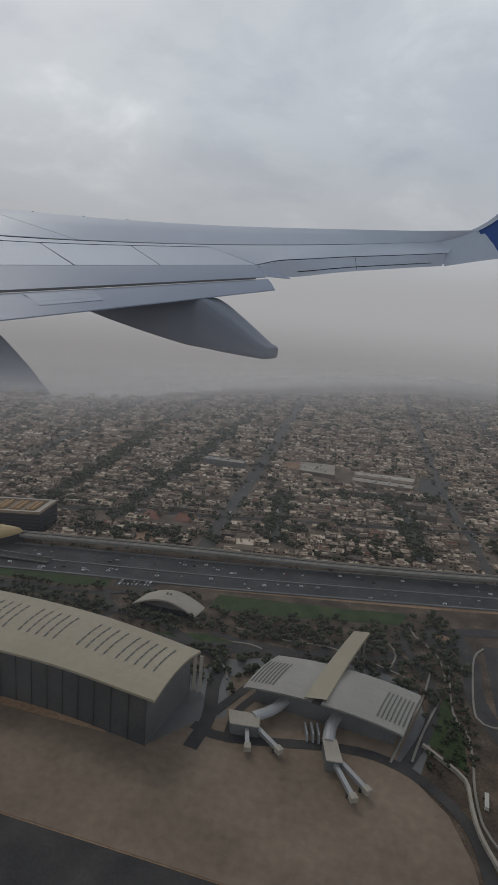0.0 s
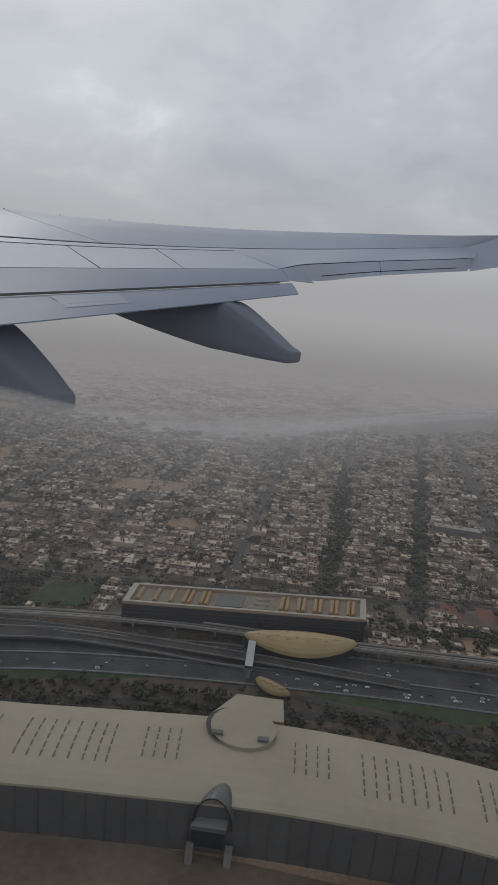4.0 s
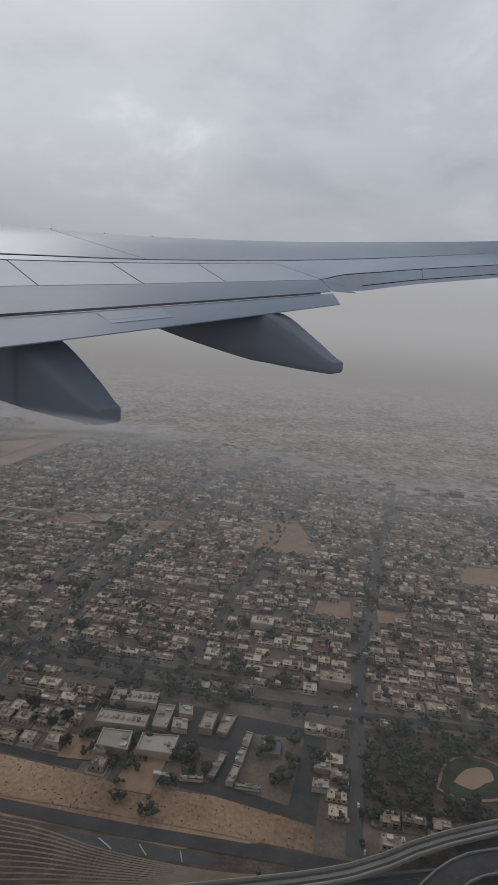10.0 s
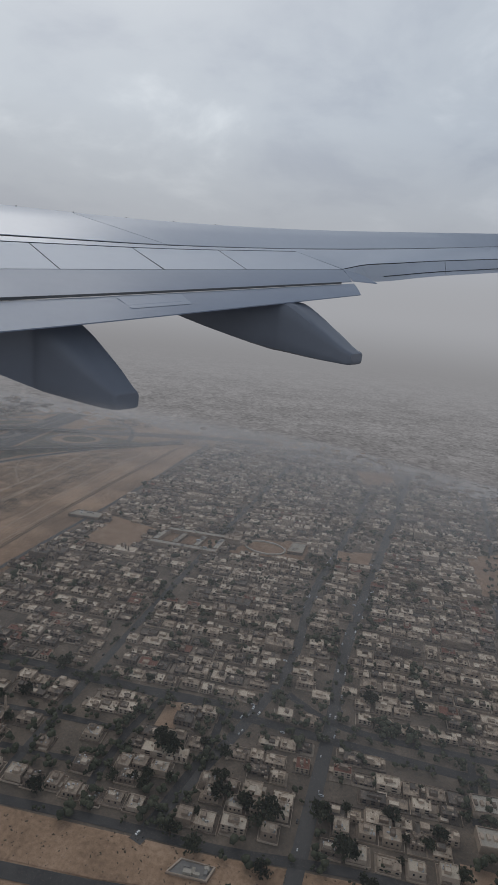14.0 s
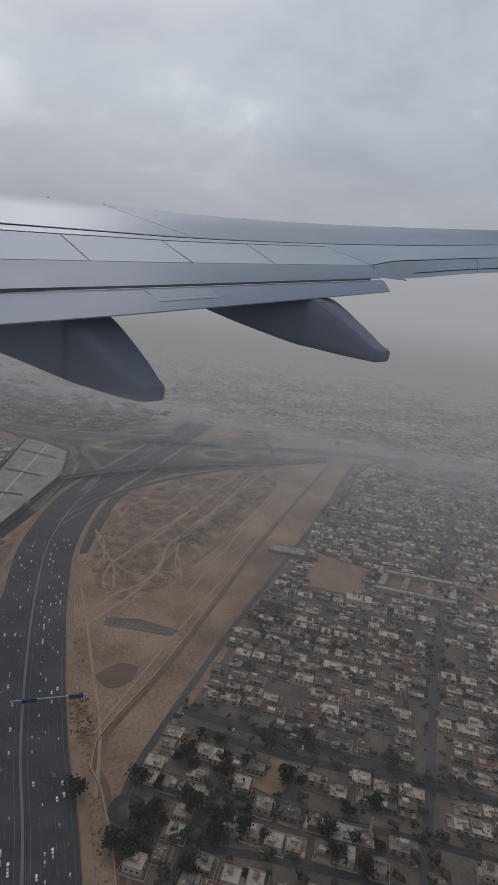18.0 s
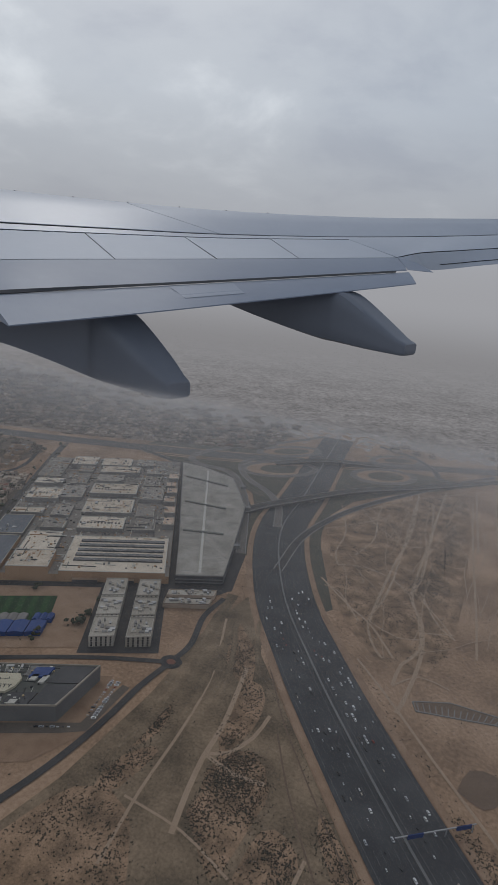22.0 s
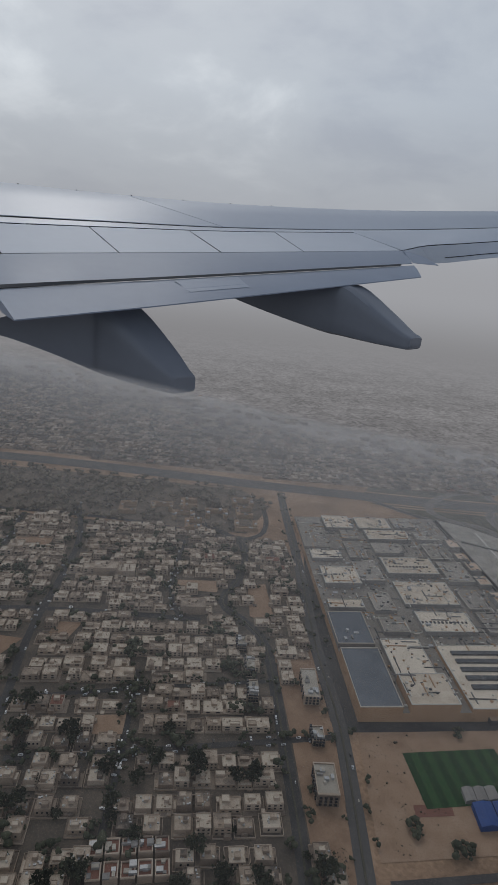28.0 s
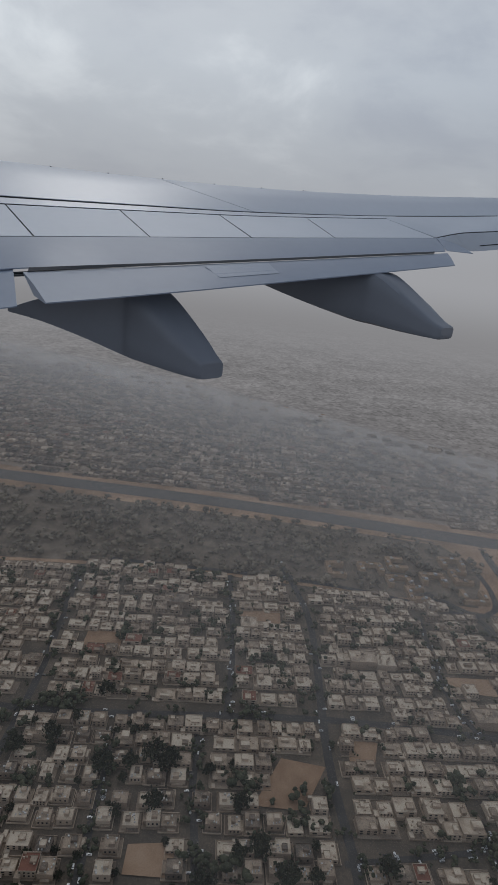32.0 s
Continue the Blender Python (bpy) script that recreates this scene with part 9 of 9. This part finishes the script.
SLAT_ROWS = [(LEAD, 36.4, 0.0), (blend(LEAD, SLAT, 0.12), 35.2, 0.0), (blend(LEAD, SLAT, 0.5), 31.6, 0.0), (blend(LEAD, SLAT, 0.985), 26.8, 0.0)]
skin("slat", [span(r, 0.0, at_az(r, az) - 0.0008) for r, az, _ in SLAT_ROWS], WING_PAINT, 0.05, "pale grey leading edge slat", n=24, crown=0.035)
skin("slat", [span(r, at_az(r, az) + 0.0008, 1.0) for r, az, _ in SLAT_ROWS], WING_PAINT, 0.05, "pale grey leading edge slat", n=30, crown=0.035)
skin("front_spar_strip", [blend(sub(SLAT, 0, 0.5), SPAR, 0.2), blend(sub(SLAT, 0, 0.5), SPAR, 0.9)], WING_PAINT, 0.03)
PAIRS = [(60, 60), (48.0, 45.9), (38.63, 35.96), (29.9, 26.76), (22.11, 19.24), (15.0, 10.5)]
for (a0, a1), (b0, b1) in zip(PAIRS, PAIRS[1:]):
    rows_ = []
    for f in (0.02, 0.98):
        r = blend(SPAR, SPOIL, f)
        rows_.append(span(r, at_az(r, a0 + (a1 - a0) * f) + 0.0012, at_az(r, b0 + (b1 - b0) * f) - 0.0012))
    skin("spoiler_panel", rows_, WING_PAINT, 0.03, "hinged grey spoiler panel", n=10, crown=0.008)
for a0 in (44, 41.5, 35, 32.5, 26.5, 24.3, 19.2, 17.3):
    p = SPAR(at_az(SPAR, a0)) * WING
    s = Soup()
    s.box(p.x, p.y, p.z, 14, 9, 2.2, 0.5, bottom=True, taper=0.8)
    part("hinge_cover", s, WING_PAINT, wing, "small hinge cover on the wing skin")
skin("outer_skin", [blend(sub(SLAT, 0.5, 1.0), SPAR_OUT, 0.25), SPAR_OUT, blend(SPAR_OUT, HINGE, 0.5), blend(SPAR_OUT, HINGE, 0.97)], WING_PAINT, 0.03, "grey outer wing skin", crown=0.0)
for a, b in ((0.0, 0.2), (0.203, 0.55), (0.552, 0.985)):
    skin("aileron", [sub(q, a, b) for q in (blend(HINGE, TRAIL, 0.04), blend(HINGE, TRAIL, 0.98))], WING_PAINT, 0.05, "grey aileron with a dark hinge line", n=14)
skin("wing_tip", [TIP_LEAD, blend(TIP_LEAD, TIP_TRAIL, 0.5), TIP_TRAIL], WING_PAINT, 0.06, n=12)
skin("tip_panel", [lambda t, r=rail((-4.6, 6.0, 14.2), (-6.5, 6.08, 14.9), (-8.9, 6.35, 15.55)): r(t) * (1.006 + 0.03 * (1 - t) ** 3), lambda t, r=rail((-4.9, 5.0, 13.8), (-6.7, 5.1, 14.6), (-9.6, 5.3, 15.45)): r(t) * (1.006 + 0.03 * (1 - t) ** 3), lambda t, r=rail((-5.2, 3.4, 13.5), (-6.8, 3.4, 14.2), (-10.4, 4.1, 15.35)): r(t) * (1.006 + 0.03 * (1 - t) ** 3)], WING_PAINT, 0.006, "smooth grey wing tip skin", n=16)
skin("fore_flap", [SPOIL, blend(SPOIL, FORE, 0.5), FORE], FLAP_GREY, 0.06, "blue-grey fore flap", crown=0.02)
skin("flap_cove", [low(FORE, 0.03), low(FORE_OUT, 0.02)], WING_GAP, 0.1)
GAP = [(at_az(FORE, 46.4 - 3.6 * k), at_az(FORE_OUT, 46.4 - 3.6 * k)) for k in range(11)]


def gap_edge(f):
    """Across the slot between the flaps, from the fore flap to the aft flap."""
    pts = [FORE(a).lerp(FORE_OUT(b), f) * 0.994 for a, b in GAP]

    def at(t):
        i = min(int(t * 10), 9)
        return pts[i].lerp(pts[i + 1], t * 10 - i)

    return at


# dark strip in front of the slot: its shade put in as colour
skin("flap_gap_shade", [gap_edge(0.0), gap_edge(0.85)], WING_GAP, 0.004, "dark strip for the shade in the slot between the flaps")
TAB = blend(HINGE, TRAIL, 0.7)
skin("tab_slot", [lambda t: TAB(0.3 + 0.6 * t) * 0.997, lambda t: (TAB(0.3 + 0.6 * t) - Vector((0, 0, 0.012))) * 0.997], WING_GAP, 0.004, n=8)
skin("inner_flap", [FORE_IN, AFT_IN], FLAP_GREY, 0.06, "blue-grey inner flap", n=10)
skin("aft_flap", [FORE_OUT, blend(FORE_OUT, AFT, 0.5), AFT], FLAP_GREY, 0.07, "extended blue-grey aft flap", crown=0.012)
skin("flap_end", [rail((10.5, 2.3, 9.3), (8.6, 1.9, 9.3)), rail((9.4, 1.3, 8.8), (7.2, 1.25, 9.1))], FLAP_GREY, 0.04, n=4)
skin("flap_patch", [lambda t: blend(FORE_OUT, AFT, 0.06)(0.31 + 0.13 * t) * 0.9945, lambda t: blend(FORE_OUT, AFT, 0.6)(0.33 + 0.13 * t) * 0.9945], PATCH_GREY, 0.002, "lighter panel on the flap", n=6)


def fairing(stations, mat, label):
    """A canoe-shaped shell: rows of bearing, upper and lower elevation, outboard place and half width."""
    s, n = Soup(), 32
    rows_ = [np.array(q) for q in [stations[0]] + list(stations) + [stations[-1]]]
    fine = []
    for p0, p1, p2, p3 in zip(rows_, rows_[1:], rows_[2:], rows_[3:]):
        for k in range(5):
            f = k / 5
            fine.append(0.5 * (2 * p1 + (p2 - p0) * f + (2 * p0 - 5 * p1 + 4 * p2 - p3) * f * f + (3 * p1 - p0 - 3 * p2 + p3) * f ** 3))
    stations = fine + [rows_[-1]]
    for az, top, bottom, out, half in stations:
        up, dn = bearing(az, top, out), bearing(az, bottom, out)
        c, h = (up + dn) / 2, (up - dn).length / 2
        for i in range(n):
            q = 2 * math.pi * i / n
            cx, cz = math.cos(q), math.sin(q)
            k = (abs(cx) ** 7 + abs(cz) ** 7) ** (-1 / 7)
            s.v.append(tuple((c + Vector((half * 0.3 * k * cx, half * k * cx, h * k * cz))) * WING))
    for r in range(len(stations) - 1):
        for i in range(n):
            j = (i + 1) % n
            s.f.append((r * n + i, r * n + j, (r + 1) * n + j, (r + 1) * n + i))
            s.m.append(0)
    s.f.append(tuple(range(n))[::-1])
    s.f.append(tuple(range((len(stations) - 1) * n, len(stations) * n)))
    s.m += [0, 0]
    ob = part("flap_track_fairing", s, mat, wing, label)
    ob.data.polygons.foreach_set("use_smooth", [True] * len(ob.data.polygons))
    ob.data.set_sharp_from_angle(angle=radians(38))
    return ob


fairing([(47.6, -7.6, -7.9, 3.6, 0.05), (44, -6.4, -8.6, 3.9, 0.14), (40, -5.8, -9.8, 4.3, 0.2), (36.5, -5.0, -11.0, 4.65, 0.25), (35.2, -5.4, -11.4, 4.7, 0.25), (32, -8.6, -12.2, 4.8, 0.21), (30.2, -10.45, -12.6, 4.85, 0.16), (29.5, -11.05, -12.65, 4.88, 0.14), (29.3, -11.35, -12.5, 4.9, 0.12)], FAIRING_GREY, "dark grey canoe-shaped flap track fairing")
fairing([(25.2, -3.1, -3.4, 7.0, 0.04), (22.5, -2.7, -4.1, 7.0, 0.12), (19, -1.9, -4.9, 7.05, 0.19), (15.8, -1.2, -5.55, 7.1, 0.22), (14.0, -1.25, -5.7, 7.15, 0.27), (11, -3.25, -6.05, 7.2, 0.24), (9.0, -4.7, -6.25, 7.25, 0.19), (8.2, -5.1, -6.3, 7.3, 0.17), (8.0, -5.25, -6.15, 7.3, 0.15)], FAIRING_GREY, "dark grey canoe-shaped flap track fairing")
# winglet: a blade that sweeps up from the tip and a smaller one below it
W_LEAD = rail((-7.6, 6.05, 15.4), (-9.3, 7.1, 15.6), (-11.6, 9.8, 15.75), (-13.5, 12.0, 15.8), (-16, 16.5, 15.8))
W_TRAIL = rail((-10.6, 4.1, 15.35), (-13.0, 5.2, 15.5), (-16.0, 8.5, 15.6), (-17.3, 12.0, 15.7), (-18.2, 16.6, 15.75))
skin("winglet", [W_LEAD, blend(W_LEAD, W_TRAIL, 0.08), W_TRAIL], WINGLET_BLUE, 0.05, "blue upswept winglet", n=24)
skin("winglet_leading_edge", [lambda t: W_LEAD(t) + Vector((-0.03, -0.03, 0.02)), lambda t: W_LEAD(t).lerp(W_TRAIL(t), 0.07) + Vector((0, -0.05, 0.02))], WING_PAINT, 0.03, "bare metal winglet edge", n=24)
L_LEAD = rail((-10.4, 4.1, 15.3), (-12.4, 2.75, 15.5), (-15.0, 0.3, 15.6))
L_TRAIL = rail((-14.5, 5.6, 15.5), (-16.0, 2.0, 15.5), (-18.0, -0.8, 15.6))
skin("lower_winglet", [L_LEAD, L_TRAIL], WINGLET_BLUE, 0.03, "dark blue lower winglet blade", n=12)
STUD = blend(LEAD, SLAT, 0.05)
for az in (53.5, 48.9, 44.4, 39.6, 35.0, 30.6, 26.4, 22.5):
    s = Soup()
    p = (STUD(at_az(STUD, az)) + Vector((0, 0, 0.008))) * WING
    s.box(p.x, p.y, p.z, 5, 5, 5, 0.4, bottom=True, taper=0.7)
    part("vortex_stud", s, WING_GAP, wing, "small dark stud on the leading edge")

# ---- haze: imitated by added translucent sheets standing over the city, denser away from the path ----
def veil_material(name, density, white, low, far_east):
    m = bpy.data.materials.new(name)
    m.use_nodes = True
    t = m.node_tree
    t.nodes.clear()
    o = t.nodes.new("ShaderNodeOutputMaterial")
    clear, mix, both = t.nodes.new("ShaderNodeBsdfTransparent"), t.nodes.new("ShaderNodeMixShader"), t.nodes.new("ShaderNodeMixShader")
    d, tr = t.nodes.new("ShaderNodeBsdfDiffuse"), t.nodes.new("ShaderNodeBsdfTranslucent")
    for n in (d, tr):
        n.inputs["Color"].default_value = (white, 0.985 * white, 0.985 * white, 1)
    both.inputs[0].default_value = 0.5
    t.links.new(d.outputs[0], both.inputs[1])
    t.links.new(tr.outputs[0], both.inputs[2])
    geo = t.nodes.new("ShaderNodeNewGeometry")
    nz = t.nodes.new("ShaderNodeTexNoise")
    nz.inputs["Scale"].default_value, nz.inputs["Detail"].default_value = 0.12, 3.0
    t.links.new(geo.outputs["Position"], nz.inputs["Vector"])
    spl = t.nodes.new("ShaderNodeSeparateXYZ")
    t.links.new(t.nodes.new("ShaderNodeUVMap").outputs[0], spl.inputs[0])
    thin = mathn(t, "DIVIDE", mathn(t, "SUBTRACT", 1.0, spl.outputs["Y"]), 0.18, clamp=True)
    thin = mathn(t, "MULTIPLY", thin, mathn(t, "DIVIDE", spl.outputs["Y"], 0.28, clamp=True))
    mixf = mathn(t, "MULTIPLY", mathn(t, "MULTIPLY", mathn(t, "MULTIPLY_ADD", nz.outputs["Fac"], 0.36, 0.82), density), thin)
    east = t.nodes.new("ShaderNodeSeparateXYZ")
    t.links.new(geo.outputs["Position"], east.inputs[0])
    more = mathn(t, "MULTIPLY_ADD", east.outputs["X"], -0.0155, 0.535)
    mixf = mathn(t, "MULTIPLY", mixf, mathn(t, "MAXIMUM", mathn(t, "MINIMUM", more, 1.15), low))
    # sheets made denser in the far east, to soften the land's edge
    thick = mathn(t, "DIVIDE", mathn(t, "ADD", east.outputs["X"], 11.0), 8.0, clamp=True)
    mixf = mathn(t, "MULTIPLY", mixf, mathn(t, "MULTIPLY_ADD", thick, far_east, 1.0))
    # sheets thinned round the interchange so that it shows through
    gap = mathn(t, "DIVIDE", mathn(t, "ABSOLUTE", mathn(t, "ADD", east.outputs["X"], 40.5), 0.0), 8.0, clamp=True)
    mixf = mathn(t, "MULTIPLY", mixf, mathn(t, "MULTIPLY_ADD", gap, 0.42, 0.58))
    t.links.new(mixf, mix.inputs[0])
    t.links.new(clear.outputs[0], mix.inputs[1])
    t.links.new(both.outputs[0], mix.inputs[2])
    t.links.new(mix.outputs[0], o.inputs[0])
    return m


def veil_top(x):
    """The camera's height over a stretch of the city, which sets how high the haze sheets reach."""
    return float(np.interp(x, (-51.2, -47.3, -41.1, -29.7, -19.6, -11.4, -4.5, 0.0), (8.5, 7.95, 7.45, 7.45, 7.5, 7.1, 6.45, 5.85)))


# farther sheets are denser and greyer, to meet the haze colour of the backdrop
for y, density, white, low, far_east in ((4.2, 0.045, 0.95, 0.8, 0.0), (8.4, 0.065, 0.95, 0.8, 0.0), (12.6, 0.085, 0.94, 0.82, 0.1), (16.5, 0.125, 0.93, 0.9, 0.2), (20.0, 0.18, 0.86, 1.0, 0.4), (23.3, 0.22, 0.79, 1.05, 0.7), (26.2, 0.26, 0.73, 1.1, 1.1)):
    s = Soup()
    k = [(q, y * max(1.0, rim(q) / 29.5) if q > -16 else y, max(veil_top(q + 0.4 * rim(q)), 6.75 if q > -16 else 0.0) * (1 - (y * max(1.0, rim(q) / 29.5) if q > -16 else y) / rim(q)) * 1.09 + 0.02) for q in range(-124, 57, 2)]
    for (a, ya, ha), (b, yb, hb) in zip(k, k[1:]):
        n = len(s.v)
        s.face([(a, ya, 0.01), (b, yb, 0.01), (b, yb, hb), (a, ya, ha)])
    veil_ob = thing("haze_veil", s, [veil_material("haze_sheet", density, white, low, far_east)], "faint translucent grey sheet added to imitate haze", "haze", kind="structure")
    uv = veil_ob.data.uv_layers.new(name="height")
    for n, lp in enumerate(uv.data):
        lp.uv = (0.0, 0.0 if n % 4 < 2 else 1.0)
